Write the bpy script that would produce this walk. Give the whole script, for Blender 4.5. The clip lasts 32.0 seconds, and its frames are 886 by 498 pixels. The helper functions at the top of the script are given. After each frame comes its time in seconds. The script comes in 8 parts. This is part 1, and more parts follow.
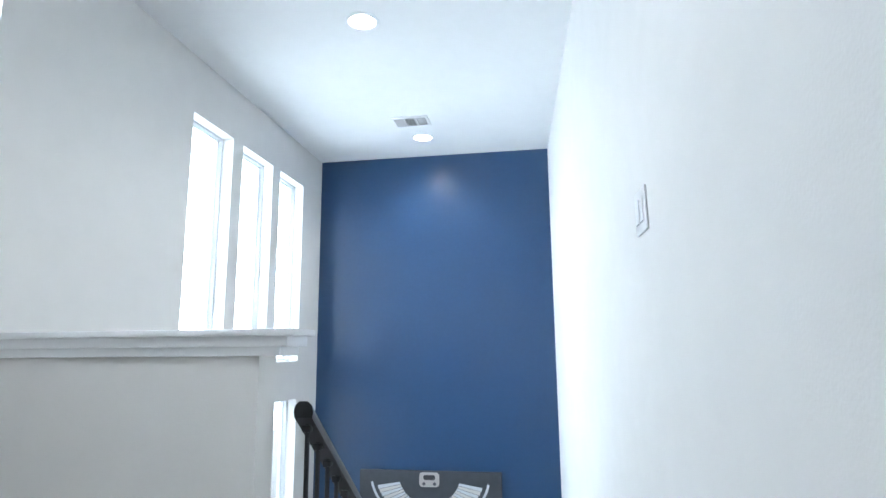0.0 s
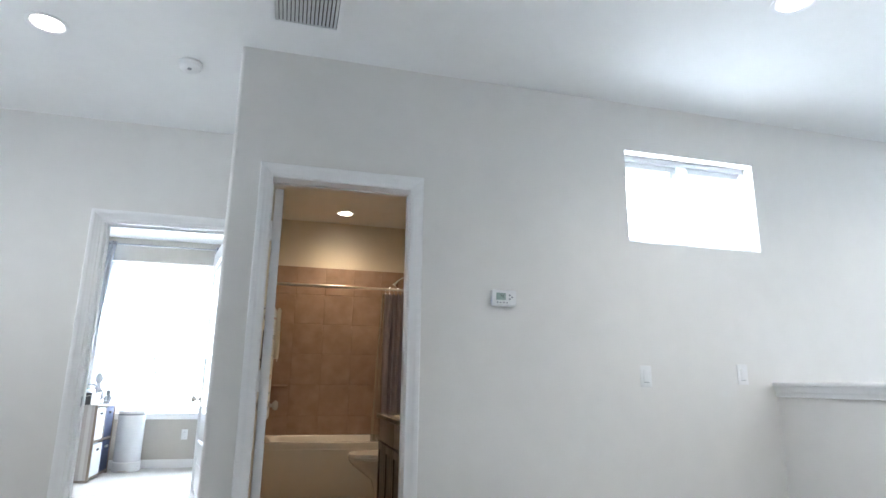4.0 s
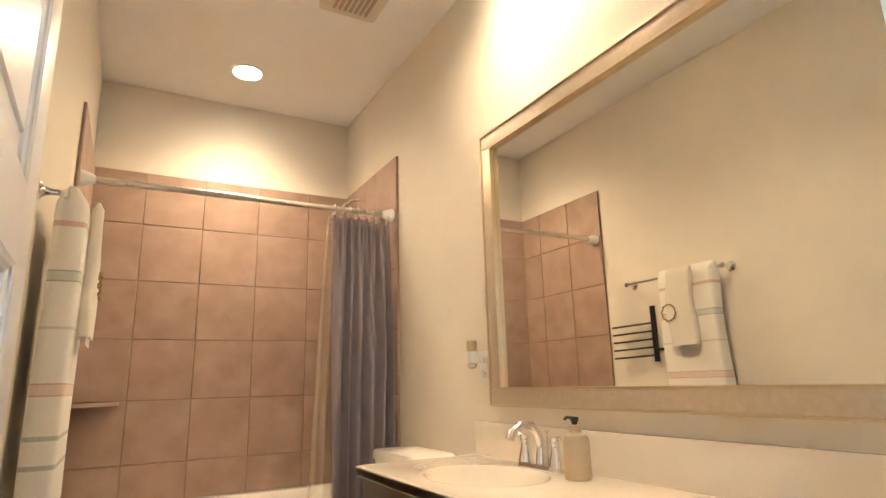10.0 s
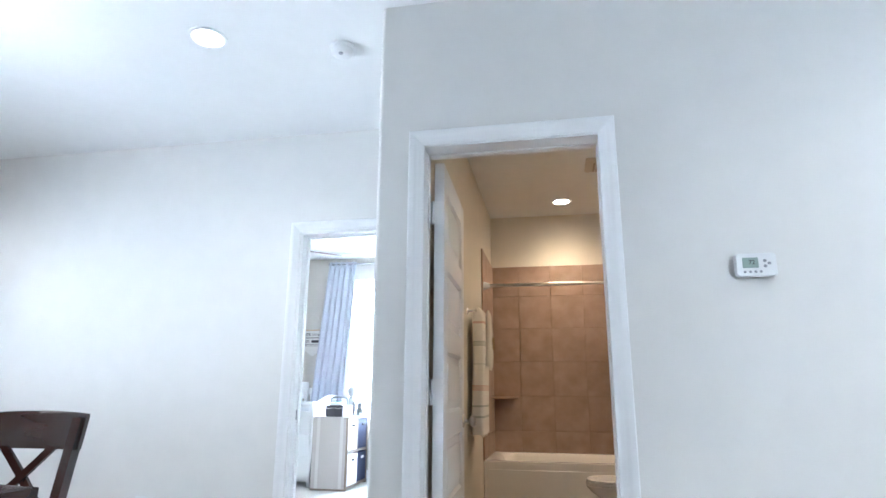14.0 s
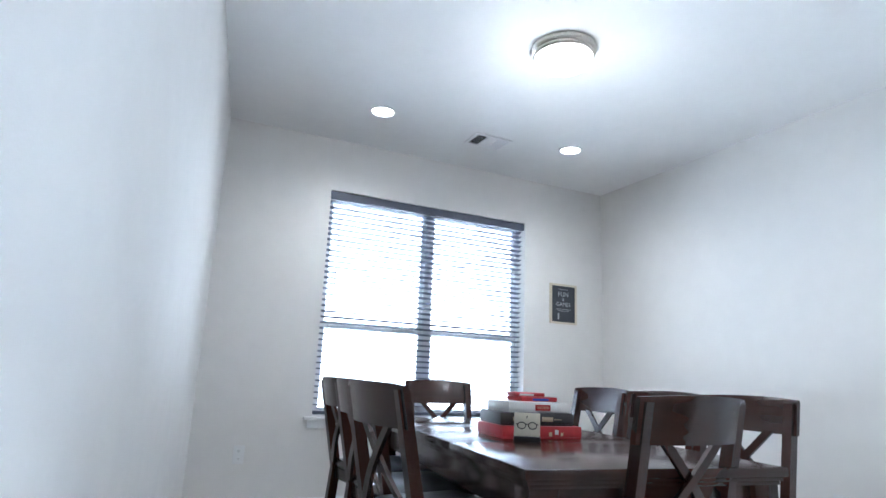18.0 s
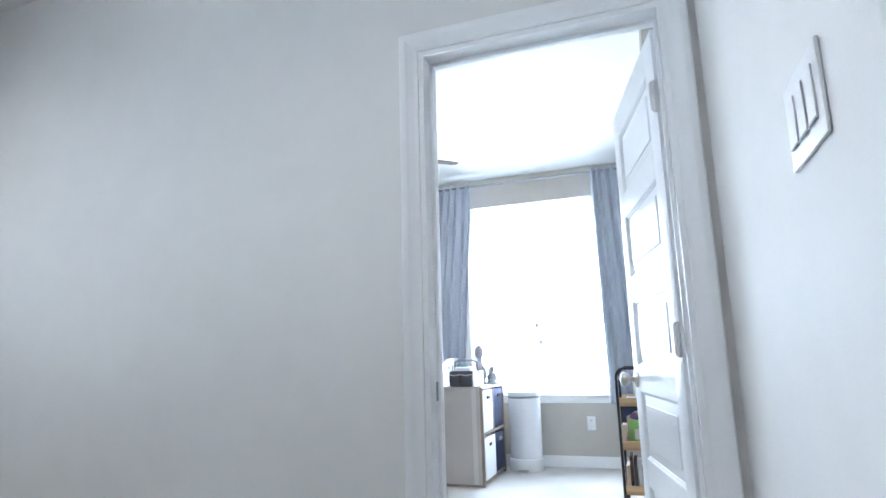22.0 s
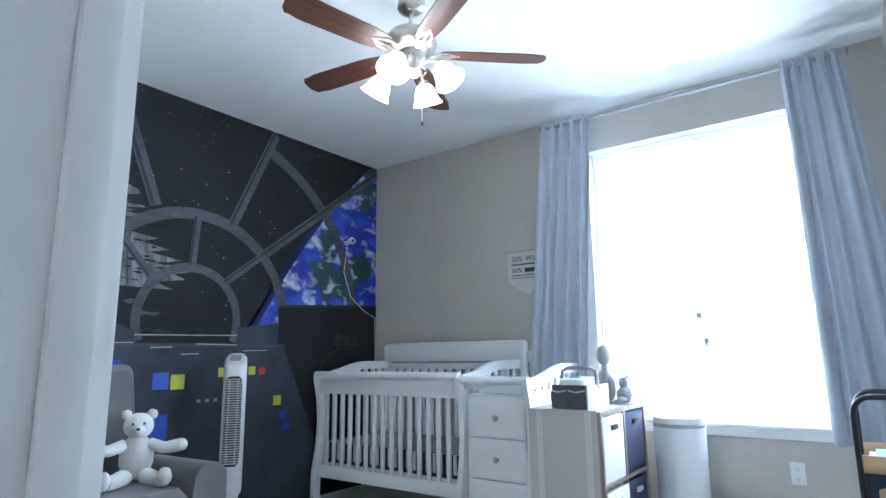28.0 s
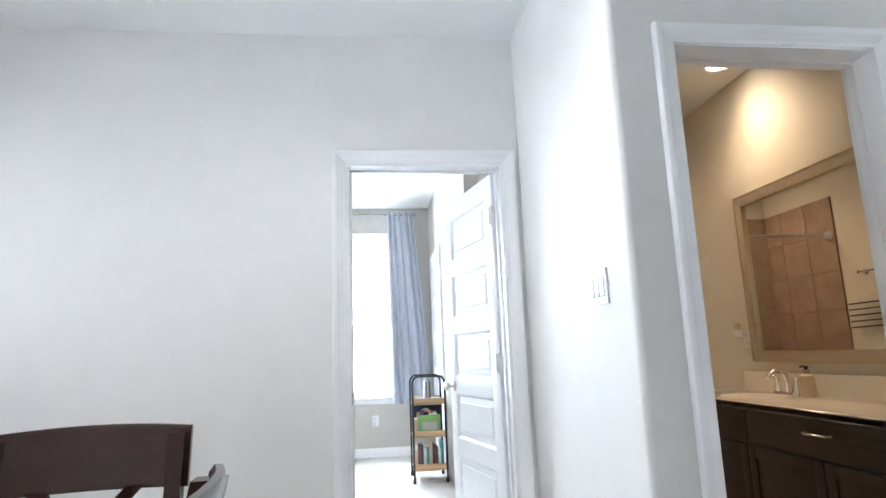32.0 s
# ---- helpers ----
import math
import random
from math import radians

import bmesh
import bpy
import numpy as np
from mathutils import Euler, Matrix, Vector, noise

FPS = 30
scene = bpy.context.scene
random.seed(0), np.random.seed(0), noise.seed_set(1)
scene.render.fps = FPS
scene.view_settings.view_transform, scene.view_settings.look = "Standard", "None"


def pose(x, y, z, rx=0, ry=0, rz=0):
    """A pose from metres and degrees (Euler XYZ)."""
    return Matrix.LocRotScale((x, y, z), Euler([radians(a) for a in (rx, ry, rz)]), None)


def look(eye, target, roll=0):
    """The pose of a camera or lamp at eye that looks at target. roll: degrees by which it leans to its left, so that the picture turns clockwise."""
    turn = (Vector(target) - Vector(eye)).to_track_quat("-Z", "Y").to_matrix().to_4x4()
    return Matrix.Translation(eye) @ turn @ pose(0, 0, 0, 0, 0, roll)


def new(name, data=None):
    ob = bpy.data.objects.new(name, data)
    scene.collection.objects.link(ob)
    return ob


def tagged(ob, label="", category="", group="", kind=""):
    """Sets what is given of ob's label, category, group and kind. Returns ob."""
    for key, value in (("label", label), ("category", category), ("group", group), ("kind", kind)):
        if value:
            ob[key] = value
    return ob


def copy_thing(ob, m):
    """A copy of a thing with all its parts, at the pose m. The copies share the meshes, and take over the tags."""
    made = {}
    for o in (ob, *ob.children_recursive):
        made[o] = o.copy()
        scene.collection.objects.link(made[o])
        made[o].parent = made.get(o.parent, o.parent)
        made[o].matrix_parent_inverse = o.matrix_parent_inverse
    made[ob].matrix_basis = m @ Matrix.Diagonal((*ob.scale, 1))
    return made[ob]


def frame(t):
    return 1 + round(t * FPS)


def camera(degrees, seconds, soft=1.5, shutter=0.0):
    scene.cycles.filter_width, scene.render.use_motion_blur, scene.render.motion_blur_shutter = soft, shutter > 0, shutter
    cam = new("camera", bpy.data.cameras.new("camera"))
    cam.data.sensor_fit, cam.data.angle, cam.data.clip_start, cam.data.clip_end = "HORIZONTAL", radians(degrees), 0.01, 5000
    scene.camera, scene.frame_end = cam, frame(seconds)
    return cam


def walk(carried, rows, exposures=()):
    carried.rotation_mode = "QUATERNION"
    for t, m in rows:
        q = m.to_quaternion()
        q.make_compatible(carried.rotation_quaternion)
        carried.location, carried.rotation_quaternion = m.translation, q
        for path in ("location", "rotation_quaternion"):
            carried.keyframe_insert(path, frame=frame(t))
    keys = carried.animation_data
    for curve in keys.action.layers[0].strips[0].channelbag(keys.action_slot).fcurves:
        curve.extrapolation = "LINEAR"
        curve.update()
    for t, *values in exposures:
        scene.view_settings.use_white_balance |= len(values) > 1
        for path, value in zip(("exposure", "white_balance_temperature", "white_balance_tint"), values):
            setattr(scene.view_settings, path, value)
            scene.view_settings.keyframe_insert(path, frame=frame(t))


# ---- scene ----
cam = camera(74.8, 32.0)
PATH = [
    (0, (0.483, 0.736, 0.977), (0.163, 2.68, 1.321), -0.5),
    (0.5, (0.623, 0.523, 0.989), (0.239, 2.446, 1.383), -0.3),
    (1, (0.734, 0.249, 0.999), (0.253, 2.138, 1.445), -0.5),
    (1.5, (0.887, 0.063, 0.996), (0.255, 1.902, 1.463), -0.1),
    (2, (1.082, -0.051, 0.987), (0.131, 1.641, 1.468), -0.5),
    (2.5, (1.217, -0.181, 0.982), (-0.094, 1.251, 1.463), -0.2),
    (3, (1.235, -0.318, 0.983), (-0.283, 0.891, 1.477), -0.3),
    (3.5, (1.360, -0.390, 1.010), (-0.399, 0.458, 1.485), 0.4),
    (4, (1.430, -0.390, 1.016), (-0.455, 0.107, 1.468), 0.8),
    (4.5, (1.270, -0.450, 1.010), (-0.652, -0.118, 1.461), 0.8),
    (6.5, (-0.045, -0.521, 1.031), (-1.917, -0.021, 1.525), -0.7),
    (7, (-0.367, -0.595, 1.014), (-2.188, 0.06, 1.516), -0.5),
    (7.5, (-0.665, -0.612, 1.041), (-2.413, 0.223, 1.539), -1.0),
    (8, (-0.964, -0.51, 1.018), (-2.677, 0.394, 1.515), -1.2),
    (8.5, (-1.189, -0.436, 1.016), (-2.879, 0.516, 1.505), -1.2),
    (9, (-1.378, -0.385, 1.007), (-3.056, 0.595, 1.482), -1.2),
    (9.5, (-1.492, -0.347, 1.007), (-3.171, 0.639, 1.465), -1.3),
    (10, (-1.429, -0.359, 1.038), (-3.14, 0.575, 1.487), -1.5),
    (10.5, (-1.242, -0.389, 1.061), (-2.992, 0.468, 1.512), -1.7),
    (11, (-0.992, -0.394, 1.07), (-2.755, 0.432, 1.527), -1.8),
    (11.5, (-0.707, -0.405, 1.076), (-2.497, 0.358, 1.541), -1.9),
    (12, (-0.413, -0.327, 1.048), (-2.279, 0.217, 1.521), -1.5),
    (12.5, (-0.124, -0.237, 1.041), (-2.037, 0.104, 1.516), -1.0),
    (13, (0.182, -0.149, 1.054), (-1.754, 0.009, 1.532), -0.7),
    (13.5, (0.463, -0.033, 1.04), (-1.475, -0.153, 1.521), -0.2),
    (15.5, (1.273, 0.017, 0.934), (-0.411, -0.954, 1.405), 1.8),
    (16, (1.263, -0.079, 0.924), (-0.274, -1.27, 1.389), 2.3),
    (16.5, (1.174, -0.184, 0.932), (-0.221, -1.542, 1.388), 2.4),
    (17, (1.066, -0.256, 0.977), (-0.12, -1.806, 1.414), 2.3),
    (17.5, (0.984, -0.286, 0.974), (0.019, -1.984, 1.404), 2.3),
    (18, (0.943, -0.343, 0.953), (0.118, -2.113, 1.382), 2.5),
    (18.5, (0.864, -0.389, 0.955), (0.062, -2.173, 1.372), 2.3),
    (19, (0.755, -0.45, 0.963), (-0.152, -2.184, 1.373), 1.9),
    (19.5, (0.647, -0.521, 0.957), (-0.499, -2.112, 1.353), 1.2),
    (20, (0.339, -0.575, 0.958), (-1.012, -1.999, 1.344), 0.6),
    (20.5, (0.046, -0.626, 0.974), (-1.506, -1.83, 1.35), 0.0),
    (21, (-0.281, -0.757, 0.974), (-2.003, -1.704, 1.349), -0.5),
    (21.5, (-0.585, -0.861, 0.962), (-2.401, -1.609, 1.335), -1.1),
    (22, (-0.959, -0.938, 0.981), (-2.814, -1.589, 1.35), -1.6),
    (22.5, (-1.294, -0.984, 0.937), (-3.165, -1.582, 1.313), -1.5),
    (23, (-1.646, -1.043, 0.991), (-3.533, -1.597, 1.354), -1.7),
    (23.5, (-1.977, -1.108, 0.991), (-3.875, -1.626, 1.352), -2.0),
    (24, (-2.259, -1.093, 0.979), (-4.135, -1.685, 1.341), -1.9),
    (24.5, (-2.469, -1.123, 0.984), (-4.336, -1.742, 1.349), -1.9),
    (25, (-2.658, -1.125, 0.991), (-4.505, -1.799, 1.353), -2.0),
    (25.5, (-2.75, -1.183, 1.019), (-4.504, -2.073, 1.38), -1.9),
    (26, (-2.773, -1.247, 1.023), (-4.358, -2.407, 1.398), -1.4),
    (26.5, (-2.745, -1.275, 1.024), (-4.171, -2.625, 1.406), -0.9),
    (28.5, (-2.403, -1.079, 1.039), (-4.102, -2.071, 1.399), -1.1),
    (29, (-2.072, -1.107, 1.047), (-3.86, -1.925, 1.413), -1.7),
    (29.5, (-1.7, -1.13, 1.035), (-3.513, -1.887, 1.41), -1.7),
    (30, (-1.278, -1.188, 1.074), (-3.116, -1.89, 1.434), -2.1),
    (30.5, (-0.867, -1.179, 1.073), (-2.744, -1.773, 1.427), -1.6),
    (31, (-0.507, -1.282, 1.062), (-2.448, -1.612, 1.414), -1.9),
    (31.5, (-0.187, -1.376, 1.077), (-2.157, -1.422, 1.421), -2.1),
    (32, (0.137, -1.489, 1.077), (-1.817, -1.252, 1.429), -2.2),
]
EXPOSURES = [(0.0, 0.2, 5500, 6), (1.0, 0.38, 5600, 8), (3.0, 0.58, 5600, 8), (4.0, 0.48, 5700, 8), (6.5, 0.85, 5600, 9), (7.0, 0.92, 5600, 8), (8.0, 1.18, 5750, 8), (9.5, 1.74, 6000, 8), (10.5, 2.05, 5600, 6), (11.0, 2.05, 5500, 5),
             (12.0, 1.65, 5450, 8), (13.5, 1.22, 5300, 8), (16.0, 0.75, 5250, 8), (17.0, 0.68, 5250, 8), (18.0, 0.76, 5300, 8), (20.0, 0.62, 5300, 8), (21.0, 0.4, 5400, 8), (22.0, 0.28, 5400, 8), (23.0, 0.0, 5300, 8), (24.0, 0.08, 5050, 4), (25.0, 0.2, 4950, 4), (26.5, 0.1, 4900, 4),
             (29.0, -0.02, 5400, 8), (30.0, 0.1, 5600, 10), (31.0, 0.42, 5700, 9), (32.0, 0.78, 5750, 10)]
walk(cam, [(t, look(eye, target, roll)) for t, eye, target, roll in PATH], EXPOSURES)

# ---- light ----
world = bpy.data.worlds.new("sky")
scene.world = world
world.use_nodes = True
wn = world.node_tree.nodes
sky = wn.new("ShaderNodeTexSky")
sky.sky_type, sky.sun_disc = "NISHITA", False
sky.sun_elevation, sky.sun_rotation = radians(55), radians(-80)
wn["Background"].inputs["Strength"].default_value = 0.12
world.node_tree.links.new(sky.outputs[0], wn["Background"].inputs["Color"])

DAY = (0.93, 0.97, 1.0)
WARM = (1.0, 0.70, 0.40)
SOFT = (1.0, 0.92, 0.82)


def lamp(name, kind, m, watts, colour, **more):
    data = bpy.data.lights.new(name, kind)
    data.energy, data.color = watts, colour
    for key, value in more.items():
        if key == "size":
            data.size = value
        elif key == "size_y":
            data.shape, data.size_y = "RECTANGLE", value
        elif key == "radius":
            data.shadow_soft_size = value
        elif key == "cone":
            data.spot_size, data.spot_blend = radians(value), 1.0
    ob = new(name, data)
    ob.matrix_world = m
    return ob


sun = lamp("sun", "SUN", look((0, 0, 0), (0.62, 0.17, -0.80)), 3.0, (1.0, 0.95, 0.88))
sun.data.angle = radians(0.5)
NURSERY_W, DINING_W, SLIT_W, TRANSOM_W = 158, 400, 31, 33
lamp("daylight_nursery", "AREA", look((-6.64, -1.93, 1.51), (-5, -1.93, 1.45)), NURSERY_W, DAY, size=1.24, size_y=1.86)
lamp("daylight_dining", "AREA", look((-0.96, -5.8, -0.15), (-0.96, -4.0, 2.0)), DINING_W, DAY, size=3.0, size_y=2.2)
for y in (3.935, 4.526, 5.112):
    lamp("daylight_stair", "AREA", look((-1.70, y, 1.64), (0, y, 1.55)), SLIT_W, DAY, size=0.56, size_y=1.75)
lamp("daylight_stair_low", "AREA", look((-1.70, 4.5, 0.0), (0, 4.5, 0.0)), 32, DAY, size=1.7, size_y=1.25)
lamp("daylight_transom", "AREA", look((-1.70, 1.99, 2.135), (0, 1.99, 1.25)), TRANSOM_W, DAY, size=1.05, size_y=0.8)

# ---- materials ----
MATS = {}


def material(name, colour, rough=0.5, metal=0.0, vary=0.06, grain=30.0, bump=0.0, bump_scale=200.0, emit=0.0, stretch=(1, 1, 1), patch=2.0,
             clear=0.0, sheen=0.0, transmit=0.0, alpha=1.0):
    """A surface with colour that varies at two scales, uneven gloss and a fine relief."""
    m = bpy.data.materials.new(name)
    m.use_nodes = True
    n, ln = m.node_tree.nodes, m.node_tree.links
    b = n["Principled BSDF"]
    co = n.new("ShaderNodeTexCoord")
    mp = n.new("ShaderNodeMapping")
    mp.inputs["Scale"].default_value = stretch
    ln.new(co.outputs["Object"], mp.inputs["Vector"])
    fine, broad = n.new("ShaderNodeTexNoise"), n.new("ShaderNodeTexNoise")
    fine.inputs["Scale"].default_value, fine.inputs["Detail"].default_value = grain, 4
    broad.inputs["Scale"].default_value, broad.inputs["Detail"].default_value = patch, 2
    ln.new(mp.outputs[0], fine.inputs["Vector"])
    ln.new(mp.outputs[0], broad.inputs["Vector"])
    add = n.new("ShaderNodeMath")
    add.operation = "ADD"
    ln.new(fine.outputs["Fac"], add.inputs[0])
    ln.new(broad.outputs["Fac"], add.inputs[1])
    ramp = n.new("ShaderNodeMapRange")
    ramp.inputs["From Min"].default_value, ramp.inputs["From Max"].default_value = 0.7, 1.3
    ramp.inputs["To Min"].default_value, ramp.inputs["To Max"].default_value = 1 - vary, 1 + vary
    ln.new(add.outputs[0], ramp.inputs["Value"])
    mul = n.new("ShaderNodeVectorMath")
    mul.operation = "SCALE"
    mul.inputs[0].default_value = colour
    ln.new(ramp.outputs[0], mul.inputs["Scale"])
    ln.new(mul.outputs[0], b.inputs["Base Color"])
    rr = n.new("ShaderNodeMapRange")
    rr.inputs["To Min"].default_value, rr.inputs["To Max"].default_value = max(0.02, rough - 0.02), min(1, rough + 0.02)
    ln.new(fine.outputs["Fac"], rr.inputs["Value"])
    ln.new(rr.outputs[0], b.inputs["Roughness"])
    b.inputs["Metallic"].default_value = metal
    b.inputs["Coat Weight"].default_value = clear
    b.inputs["Sheen Weight"].default_value = sheen
    b.inputs["Transmission Weight"].default_value = transmit
    b.inputs["Alpha"].default_value = alpha
    if bump:
        tx, bp = n.new("ShaderNodeTexNoise"), n.new("ShaderNodeBump")
        tx.inputs["Scale"].default_value, tx.inputs["Detail"].default_value = bump_scale, 3
        bp.inputs["Strength"].default_value, bp.inputs["Distance"].default_value = bump, 0.002
        ln.new(mp.outputs[0], tx.inputs["Vector"])
        ln.new(tx.outputs["Fac"], bp.inputs["Height"])
        ln.new(bp.outputs[0], b.inputs["Normal"])
    if emit:
        b.inputs["Emission Color"].default_value = (*colour, 1)
        b.inputs["Emission Strength"].default_value = emit
    MATS[name] = m
    return m


def wood(name, dark, light, rough=0.35, scale=14.0, axis="X", clear=0.2):
    """Stained wood: stretched grain between two tones."""
    m = material(name, light, rough, vary=0.03, clear=clear)
    n, ln = m.node_tree.nodes, m.node_tree.links
    b = n["Principled BSDF"]
    co, mp, wv, rp = n.new("ShaderNodeTexCoord"), n.new("ShaderNodeMapping"), n.new("ShaderNodeTexNoise"), n.new("ShaderNodeValToRGB")
    s = {"X": (0.05, 1, 1), "Y": (1, 0.05, 1), "Z": (1, 1, 0.05)}[axis]
    mp.inputs["Scale"].default_value = s
    wv.inputs["Scale"].default_value, wv.inputs["Detail"].default_value, wv.inputs["Distortion"].default_value = scale, 1.5, 0.2
    rp.color_ramp.elements[0].color, rp.color_ramp.elements[0].position = (*dark, 1), 0.32
    rp.color_ramp.elements[1].color, rp.color_ramp.elements[1].position = (*light, 1), 0.72
    ln.new(co.outputs["Object"], mp.inputs["Vector"])
    ln.new(mp.outputs[0], wv.inputs["Vector"])
    ln.new(wv.outputs["Fac"], rp.inputs["Fac"])
    ln.new(rp.outputs[0], b.inputs["Base Color"])
    even = b.inputs["Roughness"].links[0].from_node
    even.inputs["To Min"].default_value, even.inputs["To Max"].default_value = rough, rough + 0.012
    return m


def mixed(name, tones, scale=3.0, rough=0.6, detail=6, stretch=(1, 1, 1), distort=0.0):
    """Blotches of several tones: tones is a row of (position, colour)."""
    m = material(name, tones[0][1], rough)
    n, ln = m.node_tree.nodes, m.node_tree.links
    co, mp, tx, rp = n.new("ShaderNodeTexCoord"), n.new("ShaderNodeMapping"), n.new("ShaderNodeTexNoise"), n.new("ShaderNodeValToRGB")
    mp.inputs["Scale"].default_value = stretch
    tx.inputs["Scale"].default_value, tx.inputs["Detail"].default_value, tx.inputs["Distortion"].default_value = scale, detail, distort
    cr = rp.color_ramp
    for k, (pos, col) in enumerate(tones):
        e = cr.elements[k] if k < 2 else cr.elements.new(pos)
        e.position, e.color = pos, (*col, 1)
    ln.new(co.outputs["Object"], mp.inputs["Vector"])
    ln.new(mp.outputs[0], tx.inputs["Vector"])
    ln.new(tx.outputs["Fac"], rp.inputs["Fac"])
    ln.new(rp.outputs[0], n["Principled BSDF"].inputs["Base Color"])
    return m


def glass(name, rough=0.0):
    m = bpy.data.materials.new(name)
    m.use_nodes = True
    b = m.node_tree.nodes["Principled BSDF"]
    b.inputs["Transmission Weight"].default_value, b.inputs["Roughness"].default_value, b.inputs["IOR"].default_value = 1.0, rough, 1.45
    b.inputs["Base Color"].default_value = (0.96, 0.98, 0.98, 1)
    MATS[name] = m
    return m


PAINT = material("wall paint", (0.71, 0.695, 0.67), 0.75, vary=0.02, grain=8, bump=0.25, bump_scale=160)
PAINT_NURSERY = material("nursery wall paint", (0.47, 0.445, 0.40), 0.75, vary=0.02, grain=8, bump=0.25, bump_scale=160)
PAINT_BATH = material("bath wall paint", (0.73, 0.68, 0.59), 0.7, vary=0.02, grain=8, bump=0.25, bump_scale=160)
CEILING = material("ceiling paint", (0.80, 0.80, 0.79), 0.85, vary=0.015, grain=10, bump=0.35, bump_scale=110)
TRIM = material("white trim paint", (0.80, 0.80, 0.80), 0.35, vary=0.015, grain=20, bump=0.05, bump_scale=60)
DOOR_WHITE = material("white door paint", (0.78, 0.79, 0.80), 0.32, vary=0.015, grain=20, bump=0.08, bump_scale=90)
BLUE = material("blue accent paint", (0.024, 0.060, 0.140), 0.30, vary=0.05, grain=40, bump=0.35, bump_scale=150)
CARPET = material("carpet", (0.50, 0.48, 0.45), 0.95, vary=0.22, grain=260, bump=1.0, bump_scale=420, sheen=0.3)
BATH_FLOOR = material("bath floor tile", (0.36, 0.27, 0.2), 0.5, vary=0.12, grain=12)
TILE = mixed("terracotta tile", [(0.3, (0.30, 0.205, 0.155)), (0.52, (0.355, 0.25, 0.195)), (0.75, (0.41, 0.30, 0.237))], 7.0, 0.42, 8)
GROUT = material("grout", (0.30, 0.21, 0.155), 0.9, vary=0.1, grain=60)
TUB = material("tub enamel", (0.75, 0.72, 0.68), 0.14, vary=0.02, grain=10)
COUNTER = material("cultured marble", (0.78, 0.72, 0.63), 0.13, vary=0.02, grain=6, clear=0.3)
CHROME = material("chrome", (0.82, 0.82, 0.83), 0.08, metal=1.0, vary=0.02)
NICKEL = material("brushed nickel", (0.62, 0.58, 0.53), 0.28, metal=1.0, vary=0.05, grain=80)
BLACK_METAL = material("black metal", (0.018, 0.018, 0.02), 0.4, metal=0.3, vary=0.1)
ESPRESSO = wood("dark stained wood", (0.029, 0.0103, 0.0074), (0.038, 0.0135, 0.0097), 0.2, 14, "X", 0.0)
ESPRESSO_UP = wood("dark stained upright wood", (0.029, 0.0103, 0.0074), (0.038, 0.0135, 0.0097), 0.24, 14, "Z", 0.0)
VANITY = wood("vanity wood", (0.015, 0.011, 0.010), (0.030, 0.022, 0.019), 0.35, 40, "X", 0.2)
BLADE = wood("fan blade walnut", (0.05, 0.020, 0.012), (0.12, 0.045, 0.026), 0.38, 40, "X", 0.3)
OAK = wood("light wood", (0.42, 0.27, 0.14), (0.58, 0.40, 0.22), 0.5, 40, "Y", 0.0)
CUBE_WOOD = wood("weathered wood", (0.16, 0.12, 0.09), (0.30, 0.24, 0.19), 0.6, 50, "Z", 0.0)
FRAME_WOOD = material("champagne silver leaf frame", (0.60, 0.52, 0.42), 0.38, metal=0.55, vary=0.08, grain=60)
SOAP_METAL = material("satin champagne metal", (0.60, 0.50, 0.36), 0.42, metal=0.8, vary=0.03, grain=60)
GILT = material("champagne edge", (0.62, 0.5, 0.32), 0.3, metal=0.8, vary=0.05)
RAIL = material("dark stair rail", (0.028, 0.028, 0.031), 0.45, vary=0.15, grain=60, stretch=(1, 0.1, 1))
LEATHER = material("black leatherette", (0.022, 0.024, 0.03), 0.3, vary=0.1, grain=60, bump=0.3, bump_scale=240)
TAUPE = material("brown leatherette", (0.10, 0.055, 0.045), 0.4, vary=0.08, grain=40, bump=0.2, bump_scale=240)
BLIND = material("blind slat", (0.085, 0.095, 0.13), 0.5, vary=0.08, grain=30)
CURTAIN = material("blue grey curtain", (0.44, 0.47, 0.54), 0.9, vary=0.05, grain=300, bump=0.3, bump_scale=500, sheen=0.2)
SHOWER_CLOTH = material("slate shower curtain", (0.25, 0.22, 0.255), 0.8, vary=0.06, grain=260, bump=0.3, bump_scale=420)
LINER = material("shower liner", (0.55, 0.48, 0.4), 0.3, vary=0.1, alpha=0.3)
TOWEL = material("cream towel", (0.72, 0.68, 0.6), 0.95, vary=0.06, grain=300, bump=0.9, bump_scale=350, sheen=0.3)
TOWEL_GREEN = material("tan embroidery", (0.30, 0.20, 0.09), 0.8)
CRIB = material("white crib paint", (0.76, 0.77, 0.78), 0.35, vary=0.015, grain=20)
GREY_FABRIC = material("grey velvet upholstery", (0.095, 0.092, 0.095), 0.85, vary=0.12, grain=8, bump=0.3, bump_scale=300, sheen=0.25)
PLASTIC_W = material("white plastic", (0.75, 0.75, 0.75), 0.35, vary=0.015)
PLASTIC_BEIGE = material("beige plastic", (0.60, 0.54, 0.46), 0.45, vary=0.03)
PLASTIC_TAN = material("tan plastic", (0.36, 0.29, 0.21), 0.5, vary=0.05)
PLASTIC_G = material("grey plastic", (0.3, 0.31, 0.33), 0.45, vary=0.05)
CAN_WHITE = material("white enamelled steel", (0.72, 0.73, 0.75), 0.25, vary=0.02)
FELT_GREY = material("grey felt", (0.10, 0.10, 0.115), 0.95, vary=0.15, grain=200, bump=0.4, bump_scale=300)
LINEN = material("linen runner", (0.46, 0.43, 0.41), 0.95, vary=0.08, grain=240, bump=0.4, bump_scale=400)
